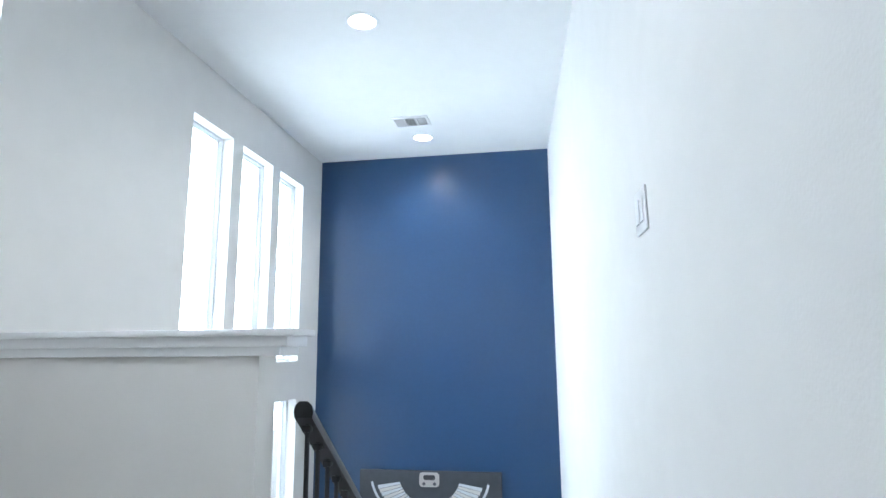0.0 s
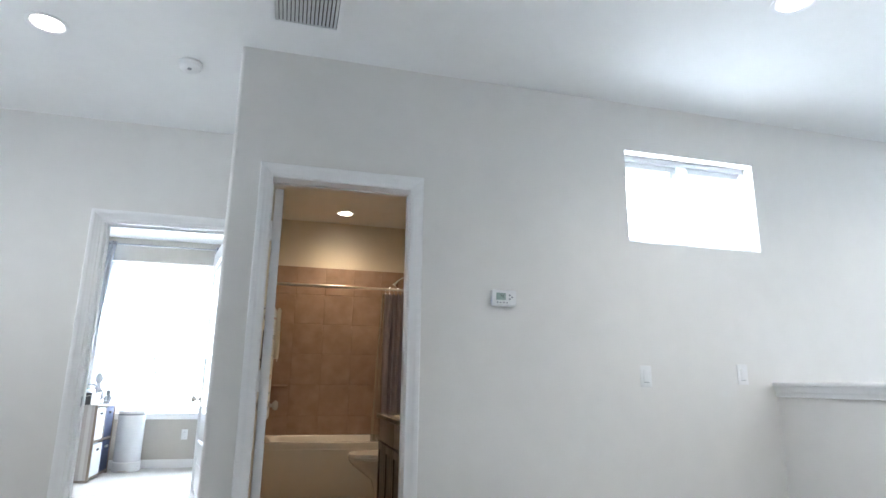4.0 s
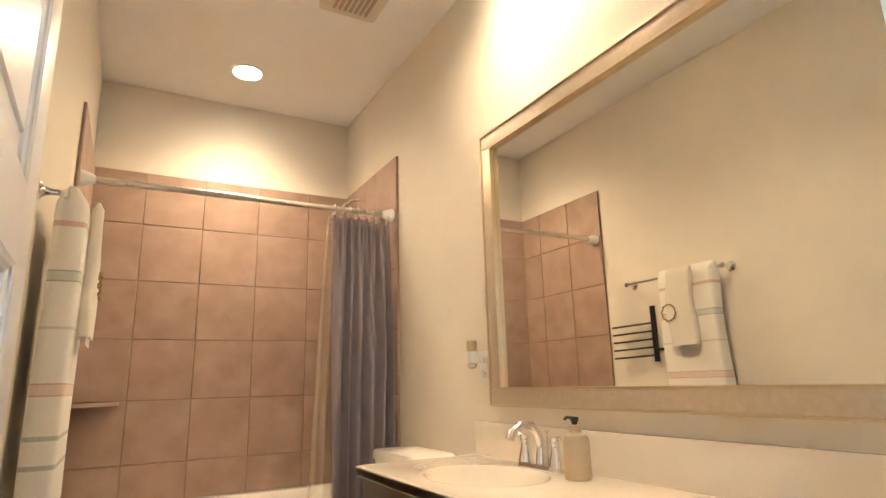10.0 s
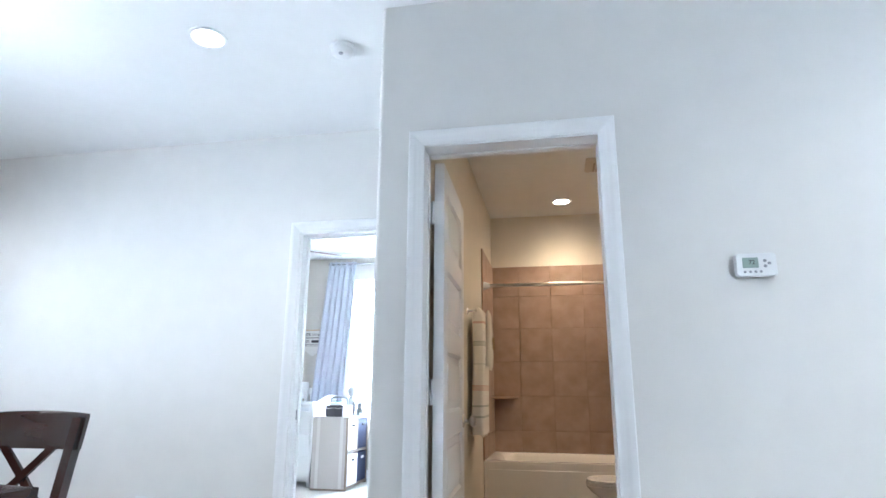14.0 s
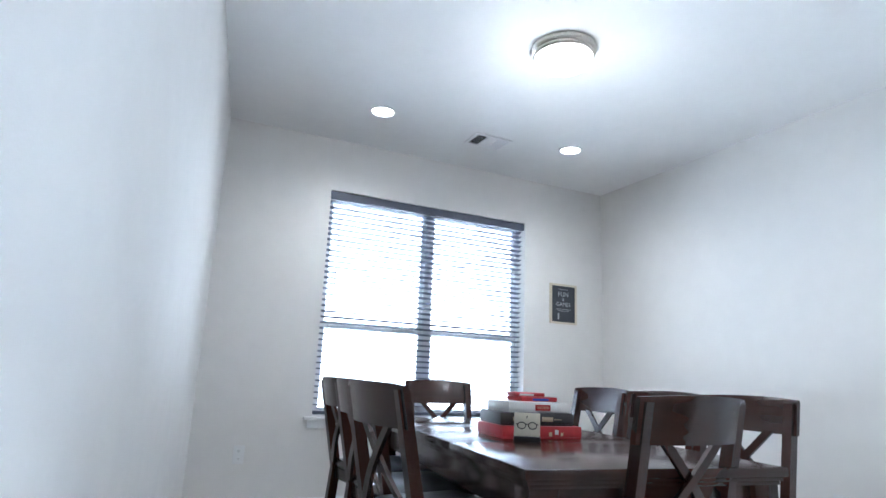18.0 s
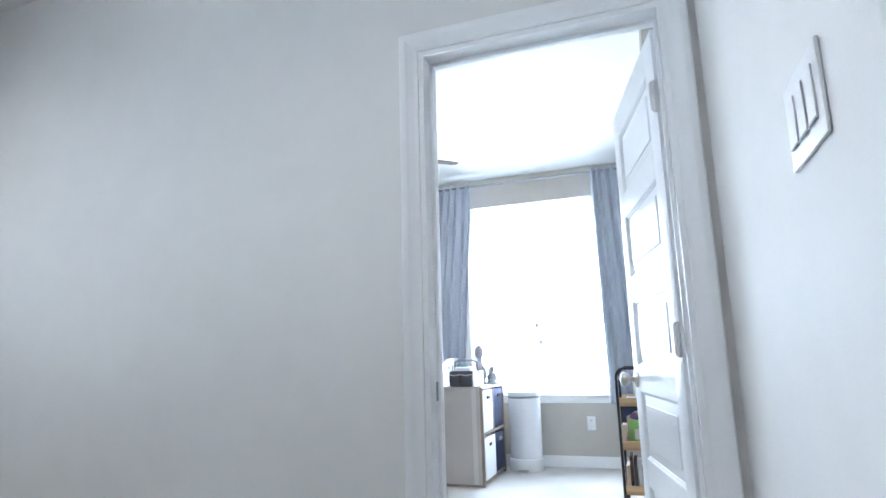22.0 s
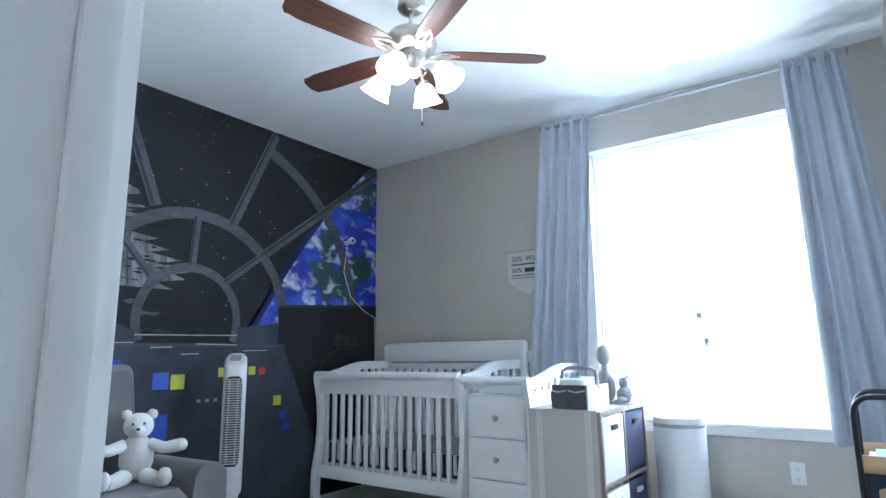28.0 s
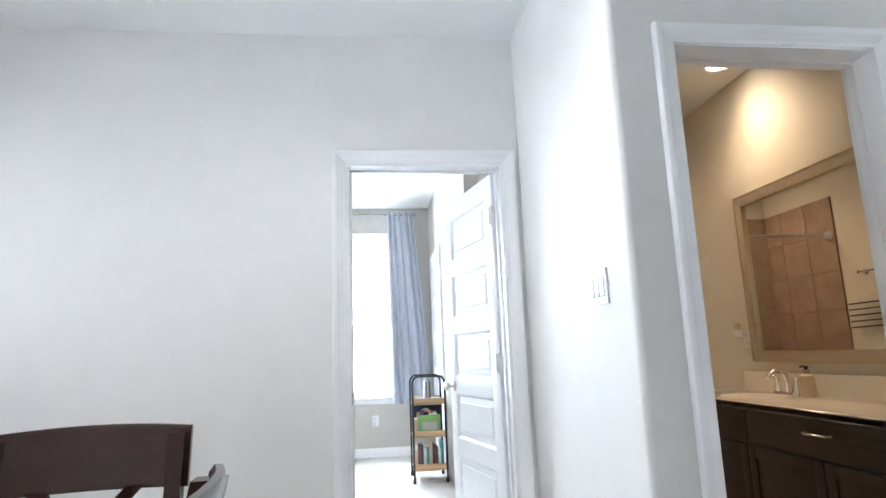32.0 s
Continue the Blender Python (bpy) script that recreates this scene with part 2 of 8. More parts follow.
LINEN_PALE = material("pale woven stripe", (0.57, 0.55, 0.53), 0.95, vary=0.08, grain=240)
BIN_WHITE = material("white fabric bin", (0.72, 0.74, 0.77), 0.9, vary=0.03, grain=200)
BIN_NAVY = material("navy fabric bin", (0.035, 0.045, 0.10), 0.9, vary=0.08, grain=200)
STONE = material("grey cast stone", (0.36, 0.36, 0.37), 0.8, vary=0.1, grain=40, bump=0.4, bump_scale=90)
RUBBER = material("black rubber", (0.02, 0.02, 0.02), 0.8)
WHITE_FUR = material("white plush", (0.72, 0.72, 0.70), 1.0, vary=0.06, grain=200, bump=1.0, bump_scale=260, sheen=0.5)
BROWN_FUR = material("brown plush", (0.085, 0.042, 0.028), 1.0, vary=0.15, grain=200, bump=1.0, bump_scale=260, sheen=0.4)
ORANGE_FUR = material("orange plush", (0.36, 0.075, 0.02), 1.0, vary=0.15, grain=200, bump=1.0, bump_scale=260, sheen=0.4)
YELLOW_FUR = material("yellow plush", (0.62, 0.45, 0.2), 1.0, vary=0.12, grain=200, bump=1.0, bump_scale=260, sheen=0.4)
CAMO = mixed("camouflage cloth", [(0.35, (0.04, 0.05, 0.03)), (0.5, (0.10, 0.11, 0.06)), (0.62, (0.16, 0.12, 0.07))], 22, 0.95, 2)
PAPER = material("paper", (0.74, 0.74, 0.72), 0.8, vary=0.02)
INK = material("dark ink", (0.03, 0.03, 0.035), 0.7)
CHALK = material("chalkboard print", (0.045, 0.05, 0.06), 0.7, vary=0.15, grain=20)
CHALK_MARK = material("chalk lettering", (0.35, 0.36, 0.37), 0.8)
PALE_FRAME = material("pale gold frame", (0.6, 0.54, 0.42), 0.4, metal=0.2, vary=0.05)
GLASS = glass("window glass")


def lit_through(name, colour, share):
    """Pale plastic with added translucence, which stands in for glare on backlit frames."""
    m = bpy.data.materials.new(name)
    m.use_nodes = True
    n, ln = m.node_tree.nodes, m.node_tree.links
    co, tx, rp = n.new("ShaderNodeTexCoord"), n.new("ShaderNodeTexNoise"), n.new("ShaderNodeMapRange")
    tx.inputs["Scale"].default_value = 60
    rp.inputs["To Min"].default_value, rp.inputs["To Max"].default_value = 0.94, 1.04
    sc = n.new("ShaderNodeVectorMath")
    sc.operation = "SCALE"
    sc.inputs[0].default_value = colour
    ln.new(co.outputs["Object"], tx.inputs["Vector"])
    ln.new(tx.outputs["Fac"], rp.inputs["Value"])
    ln.new(rp.outputs[0], sc.inputs["Scale"])
    ln.new(sc.outputs[0], n["Principled BSDF"].inputs["Base Color"])
    n["Principled BSDF"].inputs["Roughness"].default_value = 0.45
    tr, mx = n.new("ShaderNodeBsdfTranslucent"), n.new("ShaderNodeMixShader")
    ln.new(sc.outputs[0], tr.inputs["Color"])
    mx.inputs["Fac"].default_value = share
    ln.new(n["Principled BSDF"].outputs[0], mx.inputs[1])
    ln.new(tr.outputs[0], mx.inputs[2])
    ln.new(mx.outputs[0], n["Material Output"].inputs["Surface"])
    return m


# half translucent, well beyond real vinyl, so the sashes wash out as in glare
VINYL = lit_through("white vinyl with glare", (0.86, 0.87, 0.89), 0.5)
MIRROR = material("mirror silver", (0.9, 0.9, 0.88), 0.02, metal=1.0, vary=0.0)
MIRROR.node_tree.nodes["Principled BSDF"].inputs["Roughness"].default_value = 0.0
for link in list(MIRROR.node_tree.links):
    if link.to_socket.name == "Roughness":
        MIRROR.node_tree.links.remove(link)
FROST = material("lit frosted glass", (1.0, 0.93, 0.82), 0.4, emit=3.5)
CAN_LIT = material("lit can lens", (1.0, 0.93, 0.84), 0.4, emit=9.0)
CAN_LIT_WARM = material("lit warm can lens", (1.0, 0.80, 0.55), 0.4, emit=14.0)
FLUSH_LIT = material("lit flush glass", (1.0, 0.95, 0.88), 0.3, emit=2.2)
# near black, mostly painted shade inside vents, slots and holes
VENT_DARK = material("dark vent and slot fill", (0.03, 0.03, 0.03), 0.9)
SPACE = material("mural night paint", (0.010, 0.010, 0.013), 0.85, vary=0.3, grain=12, bump=0.25, bump_scale=160)
STRUT = material("mural grey strut paint", (0.072, 0.076, 0.088), 0.85, vary=0.3, grain=14, stretch=(1, 1, 3), bump=0.25, bump_scale=160)
STRUT_DARK = material("mural dark strut paint", (0.030, 0.031, 0.035), 0.85, vary=0.3, grain=14, bump=0.25, bump_scale=160)
CONSOLE = material("mural console paint", (0.040, 0.047, 0.064), 0.85, vary=0.35, grain=5, bump=0.25, bump_scale=160)
CONSOLE_DARK = material("mural dark console paint", (0.012, 0.013, 0.017), 0.85, vary=0.3, grain=6, bump=0.25, bump_scale=160)
PLANET = mixed("mural planet paint", [(0.36, (0.012, 0.018, 0.24)), (0.5, (0.02, 0.035, 0.40)), (0.68, (0.05, 0.10, 0.52))], 5.0, 0.6, 5, (1, 1, 1.6), 0.8)
PLANET_DARK = material("mural planet haze paint", (0.010, 0.012, 0.085), 0.8, vary=0.3, grain=10)


def dabbed(m, tones_at, scale, stretch, lo, hi, colour, distort, most=1.0, shift=(0, 0, 0)):
    """Lays dabs of another paint over a material's colour, where a noise passes from lo to hi."""
    n, ln = m.node_tree.nodes, m.node_tree.links
    b = n["Principled BSDF"]
    under = b.inputs["Base Color"].links[0].from_socket
    co, mp, tx, rg, mx = n.new("ShaderNodeTexCoord"), n.new("ShaderNodeMapping"), n.new("ShaderNodeTexNoise"), n.new("ShaderNodeMapRange"), n.new("ShaderNodeMixRGB")
    mp.inputs["Scale"].default_value, mp.inputs["Location"].default_value = stretch, shift
    tx.inputs["Scale"].default_value, tx.inputs["Detail"].default_value, tx.inputs["Distortion"].default_value = scale, tones_at, distort
    rg.inputs["From Min"].default_value, rg.inputs["From Max"].default_value, rg.inputs["To Max"].default_value = lo, hi, most
    mx.inputs["Color2"].default_value = (*colour, 1)
    ln.new(co.outputs["Object"], mp.inputs["Vector"])
    ln.new(mp.outputs[0], tx.inputs["Vector"])
    ln.new(tx.outputs["Fac"], rg.inputs["Value"])
    ln.new(rg.outputs[0], mx.inputs["Fac"])
    ln.new(under, mx.inputs["Color1"])
    ln.new(mx.outputs[0], b.inputs["Base Color"])


dabbed(PLANET, 7, 3.6, (1, 1, 1), 0.53, 0.56, (0.018, 0.060, 0.026), 0.3, 0.9, (3.1, 0, 1.7))
dabbed(PLANET, 10, 6.5, (1, 1, 1.5), 0.53, 0.66, (0.46, 0.50, 0.56), 0.35, 0.95)
MOON = mixed("mural moon paint", [(0.34, (0.035, 0.035, 0.038)), (0.48, (0.10, 0.10, 0.105)), (0.64, (0.20, 0.20, 0.205))], 6.0, 0.5, 7, (3, 1, 0.7), 0.5)
STAR = material("mural star paint", (0.34, 0.34, 0.36), 0.5)
SIGN_BLUE = material("blue paint patch", (0.02, 0.06, 0.40), 0.5)
SIGN_YELLOW = material("yellow paint patch", (0.55, 0.55, 0.05), 0.5)
SIGN_RED = material("red paint patch", (0.45, 0.03, 0.02), 0.5)
STRIPE = material("mattress sheet navy", (0.03, 0.035, 0.05), 0.9)
STRIPE_PALE = material("mattress sheet pale", (0.55, 0.57, 0.60), 0.9)
CARD = material("cream card", (0.72, 0.66, 0.53), 0.7)
GAME_WHITE = material("white game box", (0.72, 0.71, 0.69), 0.4, vary=0.06, grain=40)
RED_BOX = material("red game box", (0.45, 0.03, 0.035), 0.4, vary=0.2, grain=30)
DARK_BOX = material("dark game box", (0.045, 0.04, 0.04), 0.4, vary=0.2, grain=30)
GREEN = material("green book", (0.28, 0.55, 0.16), 0.5)
SAND = material("sand book", (0.55, 0.45, 0.33), 0.5)
SKY_PRINT = material("light blue print", (0.38, 0.58, 0.72), 0.45)
PURPLE_PRINT = material("purple print", (0.22, 0.12, 0.32), 0.45)
SAND_PINK = material("peach print", (0.62, 0.38, 0.25), 0.45)
TEAL = material("teal print", (0.05, 0.35, 0.36), 0.5)
# emissive white that stands in for overexposed daylight outside
OUTSIDE = material("glowing white backdrop", (0.93, 0.97, 1.0), 1.0, vary=0.02, emit=5.0)
GROUND = material("pale dry ground", (0.35, 0.33, 0.29), 0.95, vary=0.2, grain=3)


def banded(name, base, bands):
    """Towel cloth with woven bands across it: bands is a row of (height from the bar, width, colour)."""
    m = material(name, base, 0.95, vary=0.06, grain=300, bump=0.9, bump_scale=350, sheen=0.3)
    n, ln = m.node_tree.nodes, m.node_tree.links
    co, sp, weave = n.new("ShaderNodeTexCoord"), n.new("ShaderNodeSeparateXYZ"), n.new("ShaderNodeTexNoise")
    weave.inputs["Scale"].default_value = 90
    ln.new(co.outputs["Object"], sp.inputs[0])
    last = n["Principled BSDF"].inputs["Base Color"].links[0].from_socket
    for z, w, colour in bands:
        near, mul, mix = n.new("ShaderNodeMath"), n.new("ShaderNodeMath"), n.new("ShaderNodeMix")
        near.operation, mul.operation = "COMPARE", "MULTIPLY"
        near.inputs[1].default_value, near.inputs[2].default_value = z, w / 2
        ln.new(sp.outputs["Z"], near.inputs[0])
        ln.new(near.outputs[0], mul.inputs[0])
        ln.new(weave.outputs["Fac"], mul.inputs[1])
        mix.data_type = "RGBA"
        ln.new(mul.outputs[0], mix.inputs[0])
        ln.new(last, mix.inputs[6])
        mix.inputs[7].default_value = (*colour, 1)
        last = mix.outputs[2]
    ln.new(last, n["Principled BSDF"].inputs["Base Color"])
    return m


PALE_GREEN, PALE_RED = (0.40, 0.42, 0.36), (0.62, 0.40, 0.31)
GREENISH, REDDISH = (0.10, 0.16, 0.15), (0.50, 0.16, 0.10)
TOWEL_BANDED = banded("banded towel", (0.80, 0.77, 0.71), [(-0.075, 0.016, REDDISH), (-0.22, 0.03, PALE_GREEN), (-0.206, 0.004, GREENISH), (-0.234, 0.004, GREENISH), (-0.36, 0.008, PALE_GREEN),
                                                              (-0.52, 0.032, PALE_RED), (-0.505, 0.004, REDDISH), (-0.535, 0.004, REDDISH), (-0.64, 0.012, GREENISH), (-0.71, 0.012, GREENISH)])

# ---- building helpers ----
def box(bm, x0, y0, z0, x1, y1, z1, bevel=0.0, segments=2):
    r = bmesh.ops.create_cube(bm, size=1.0)
    v = r["verts"]
    bmesh.ops.scale(bm, vec=(x1 - x0, y1 - y0, z1 - z0), verts=v)
    bmesh.ops.translate(bm, vec=((x0 + x1) / 2, (y0 + y1) / 2, (z0 + z1) / 2), verts=v)
    if bevel:
        edges = list({e for vert in v for e in vert.link_edges})
        bmesh.ops.bevel(bm, geom=edges, offset=bevel, segments=segments, affect="EDGES", profile=0.6)
    return bm


def rod(bm, p0, p1, r0, r1=None, n=14):
    p0, p1 = Vector(p0), Vector(p1)
    d = p1 - p0
    m = Matrix.Translation((p0 + p1) / 2) @ d.to_track_quat("Z", "Y").to_matrix().to_4x4()
    bmesh.ops.create_cone(bm, cap_ends=True, segments=n, radius1=r0, radius2=r0 if r1 is None else r1, depth=d.length, matrix=m)
    return bm


def ball(bm, c, r, n=14):
    r = (r, r, r) if isinstance(r, (int, float)) else r
    bmesh.ops.create_uvsphere(bm, u_segments=n, v_segments=max(6, n * 2 // 3), radius=1.0, matrix=Matrix.Translation(c) @ Matrix.Diagonal((*r, 1)))
    return bm


def lathe(bm, profile, n=24, m=None):
    """Turns a profile of (radius, height) round z."""
    m = m or Matrix()
    rings = [[bm.verts.new(m @ Vector((r * math.cos(2 * math.pi * k / n), r * math.sin(2 * math.pi * k / n), z))) for k in range(n)] for r, z in profile]
    for a, b in zip(rings, rings[1:]):
        for k in range(n):
            bm.faces.new((a[k], a[(k + 1) % n], b[(k + 1) % n], b[k]))
    if profile[0][0] > 1e-4:
        bm.faces.new(rings[0][::-1])
    if profile[-1][0] > 1e-4:
        bm.faces.new(rings[-1])
    return bm


def tube(bm, pts, r, n=10, closed=False):
    """A round bar along a row of points; r may be a row of radii."""
    pts = [Vector(p) for p in pts]
    rs = r if isinstance(r, (list, tuple)) else [r] * len(pts)
    rings = []
    side = None
    for k, p in enumerate(pts):
        a, b = pts[max(k - 1, 0)], pts[min(k + 1, len(pts) - 1)]
        if closed:
            a, b = pts[k - 1], pts[(k + 1) % len(pts)]
        t = (b - a).normalized()
        if side is None:
            side = t.orthogonal().normalized()
        side = (side - t * side.dot(t)).normalized()
        up = t.cross(side)
        rings.append([bm.verts.new(p + rs[k] * (math.cos(2 * math.pi * j / n) * side + math.sin(2 * math.pi * j / n) * up)) for j in range(n)])
    pairs = list(zip(rings, rings[1:])) + ([(rings[-1], rings[0])] if closed else [])
    for a, b in pairs:
        for j in range(n):
            bm.faces.new((a[j], a[(j + 1) % n], b[(j + 1) % n], b[j]))
    if not closed:
        bm.faces.new(rings[0][::-1])
        bm.faces.new(rings[-1])
    return bm


def prism(bm, outline, depth, m=None):
    """A flat outline of (x, y), given depth along z, laid by m."""
    m = m or Matrix()
    low = [bm.verts.new(m @ Vector((x, y, 0))) for x, y in outline]
    top = [bm.verts.new(m @ Vector((x, y, depth))) for x, y in outline]
    bm.faces.new(low[::-1])
    bm.faces.new(top)
    for k in range(len(low)):
        j = (k + 1) % len(low)
        bm.faces.new((low[k], low[j], top[j], top[k]))
    return bm


def strip(bm, centre, widths, thick, m=None):
    """A band whose middle line is centre (x, y) and whose width runs along widths; thick along z."""
    up, dn = [], []
    for k, (x, y) in enumerate(centre):
        a, b = Vector(centre[max(k - 1, 0)]), Vector(centre[min(k + 1, len(centre) - 1)])
        t = (b - a).normalized()
        w = widths[k] if isinstance(widths, (list, tuple)) else widths
        up.append((x - t.y * w / 2, y + t.x * w / 2))
        dn.append((x + t.y * w / 2, y - t.x * w / 2))
    m = m or Matrix()
    rows = [[bm.verts.new(m @ Vector((*p, z))) for p in side] for side, z in ((up, 0), (up, thick), (dn, thick), (dn, 0))]
    for a, b in ((0, 1), (1, 2), (2, 3), (3, 0)):
        for k in range(len(centre) - 1):
            bm.faces.new((rows[a][k], rows[b][k], rows[b][k + 1], rows[a][k + 1]))
    bm.faces.new([rows[j][0] for j in (0, 3, 2, 1)])
    bm.faces.new([rows[j][-1] for j in (0, 1, 2, 3)])
    return bm


def finish(bm, smooth=True):
    bmesh.ops.recalc_face_normals(bm, faces=bm.faces[:])
    me = bpy.data.meshes.new("mesh")
    if smooth:
        for e in bm.edges:
            if len(e.link_faces) == 2:
                e.smooth = e.calc_face_angle(0) < radians(40)
        for f in bm.faces:
            f.smooth = True
    bm.to_mesh(me)
    bm.free()
    return me


def part(name, bm, mat, parent=None, label="", m=None, smooth=True):
    me = finish(bm, smooth)
    me.materials.append(mat)
    ob = new(name, me)
    if m is not None:
        ob.matrix_basis = m
    ob.parent = parent
    if label:
        tagged(ob, label)
    return ob


def thing(name, m, label, category, group=""):
    ob = new(name)
    ob.empty_display_size = 0.1
    ob.matrix_basis = m
    return tagged(ob, label, category, group)


def setting(name, bm, mat, label="", category="", smooth=True):
    ob = part(name, bm, mat, None, "", None, smooth)
    return tagged(ob, label or name.replace("_", " "), category or name.split("_")[0], "", "structure")


def B():
    return bmesh.new()


def cells(bm, us, zs, thick, solid, m):
    """A wall slab over a grid of cells, with only its outer faces."""
    nu, nz = len(us) - 1, len(zs) - 1
    cache = {}

    def v(i, j, k):
        if (i, j, k) not in cache:
            cache[i, j, k] = bm.verts.new(m @ Vector((us[i], thick * k, zs[j])))
        return cache[i, j, k]

    def full(i, j):
        return 0 <= i < nu and 0 <= j < nz and solid(i, j)

    for i in range(nu):
        for j in range(nz):
            if not full(i, j):
                continue
            for k in (0, 1):
                bm.faces.new((v(i, j, k), v(i + 1, j, k), v(i + 1, j + 1, k), v(i, j + 1, k)))
            if not full(i - 1, j):
                bm.faces.new((v(i, j, 0), v(i, j, 1), v(i, j + 1, 1), v(i, j + 1, 0)))
            if not full(i + 1, j):
                bm.faces.new((v(i + 1, j, 0), v(i + 1, j, 1), v(i + 1, j + 1, 1), v(i + 1, j + 1, 0)))
            if not full(i, j - 1):
                bm.faces.new((v(i, j, 0), v(i + 1, j, 0), v(i + 1, j, 1), v(i, j, 1)))
            if not full(i, j + 1):
                bm.faces.new((v(i, j + 1, 0), v(i + 1, j + 1, 0), v(i + 1, j + 1, 1), v(i, j + 1, 1)))
    return bm


def wall(name, p0, p1, thick, holes=(), z0=0.0, z1=2.74, mat=None, label=""):
    """A wall from p0 to p1; its thickness lies to the left of that way. holes: (u0, z0, u1, z1) along it."""
    d = Vector(p1) - Vector(p0)
    m = Matrix.Translation((*p0, 0)) @ Matrix.Rotation(math.atan2(d.y, d.x), 4, "Z")
    us = sorted({0.0, d.length, *[h[0] for h in holes], *[h[2] for h in holes]})
    zs = sorted({z0, z1, *[h[1] for h in holes], *[h[3] for h in holes]})

    def solid(i, j):
        u, z = (us[i] + us[i + 1]) / 2, (zs[j] + zs[j + 1]) / 2
        return not any(h[0] < u < h[2] and h[1] < z < h[3] for h in holes)

    bm = cells(B(), us, zs, thick, solid, m)
    bmesh.ops.dissolve_limit(bm, angle_limit=0.01, verts=bm.verts[:], edges=bm.edges[:])
    return setting(name, bm, mat or PAINT, label or "painted drywall wall with light texture", "wall", smooth=False)


CASING = [(0.0, 0.0), (0.0, 0.011), (0.006, 0.013), (0.022, 0.013), (0.027, 0.017), (0.040, 0.019), (0.046, 0.024), (0.062, 0.024), (0.066, 0.020), (0.066, 0.0)]


def casing(name, m, width, height, sides="lrt"):
    """Moulded door casing round an opening: m puts x along the opening, y out of the wall, z up."""
    ob = thing(name, m, "white painted moulded door casing on the wall", "door casing")
    ob["kind"] = "structure"
    for side in sides:
        bm = B()
        if side == "t":
            a = [bm.verts.new((-u, w, height + u)) for u, w in CASING]
            b = [bm.verts.new((width + u, w, height + u)) for u, w in CASING]
        else:
            s, x = (-1, 0) if side == "l" else (1, width)
            a = [bm.verts.new((x + s * u, w, 0)) for u, w in CASING]
            b = [bm.verts.new((x + s * u, w, height + u)) for u, w in CASING]
        n = len(CASING)
        for k in range(n):
            bm.faces.new((a[k], a[(k + 1) % n], b[(k + 1) % n], b[k]))
        bm.faces.new(a)
        bm.faces.new(b)
        part("casing_leg" if side != "t" else "casing_head", bm, TRIM, ob)
    return ob


def jamb(name, m, width, height, depth, stop=0.35, t=0.018, ts=0.012):
    """The lining of a door opening, with its stop. m: x along the opening, y out of the wall at the face."""
    bm = B()
    box(bm, 0, -depth, 0, t, 0.004, height)
    box(bm, width - t, -depth, 0, width, 0.004, height)
    box(bm, t, -depth, height - t, width - t, 0.004, height)
    y = -depth * stop
    box(bm, t, y - 0.032, 0, t + ts, y, height - t - ts, 0.002)
    box(bm, width - t - ts, y - 0.032, 0, width - t, y, height - t - ts, 0.002)
    box(bm, t, y - 0.032, height - t - ts, width - t, y, height - t, 0.002)
    ob = part(name, bm, TRIM)
    ob.matrix_basis = m
    return tagged(ob, "white painted door jamb lining with stop", "door frame", "", "structure")


def baseboard(name, p0, p1, height=0.095):
    """Skirting from p0 to p1, standing to the right of that way."""
    d = Vector(p1) - Vector(p0)
    bm = B()
    prof = [(0, 0), (0.012, 0), (0.012, height * 0.62), (0.009, height * 0.72), (0.009, height * 0.8), (0.004, height * 0.95), (0.004, height), (0, height)]
    a = [bm.verts.new((0, -y, z)) for y, z in prof]
    b = [bm.verts.new((d.length, -y, z)) for y, z in prof]
    for k in range(len(prof)):
        j = (k + 1) % len(prof)
        bm.faces.new((a[k], a[j], b[j], b[k]))
    bm.faces.new(a)
    bm.faces.new(b)
    ob = setting(name, bm, TRIM, "white painted moulded baseboard along the wall", "baseboard")
    ob.matrix_basis = Matrix.Translation((*p0, 0)) @ Matrix.Rotation(math.atan2(d.y, d.x), 4, "Z")
    return ob


def rect_ring(x0, y0, x1, y1, r, n=6):
    """A rectangle with rounded corners, as a row of (x, y)."""
    out = []
    for cx, cy, a in ((x1 - r, y1 - r, 0), (x0 + r, y1 - r, 90), (x0 + r, y0 + r, 180), (x1 - r, y0 + r, 270)):
        out += [(cx + r * math.cos(radians(a + 90 * k / n)), cy + r * math.sin(radians(a + 90 * k / n))) for k in range(n + 1)]
    return out


def loft(bm, rings, close=(True, True)):
    vs = [[bm.verts.new(p) for p in ring] for ring in rings]
    n = len(vs[0])
    for a, b in zip(vs, vs[1:]):
        for k in range(n):
            bm.faces.new((a[k], a[(k + 1) % n], b[(k + 1) % n], b[k]))
    if close[0]:
        bm.faces.new(vs[0][::-1])
    if close[1]:
        bm.faces.new(vs[-1])
    return bm


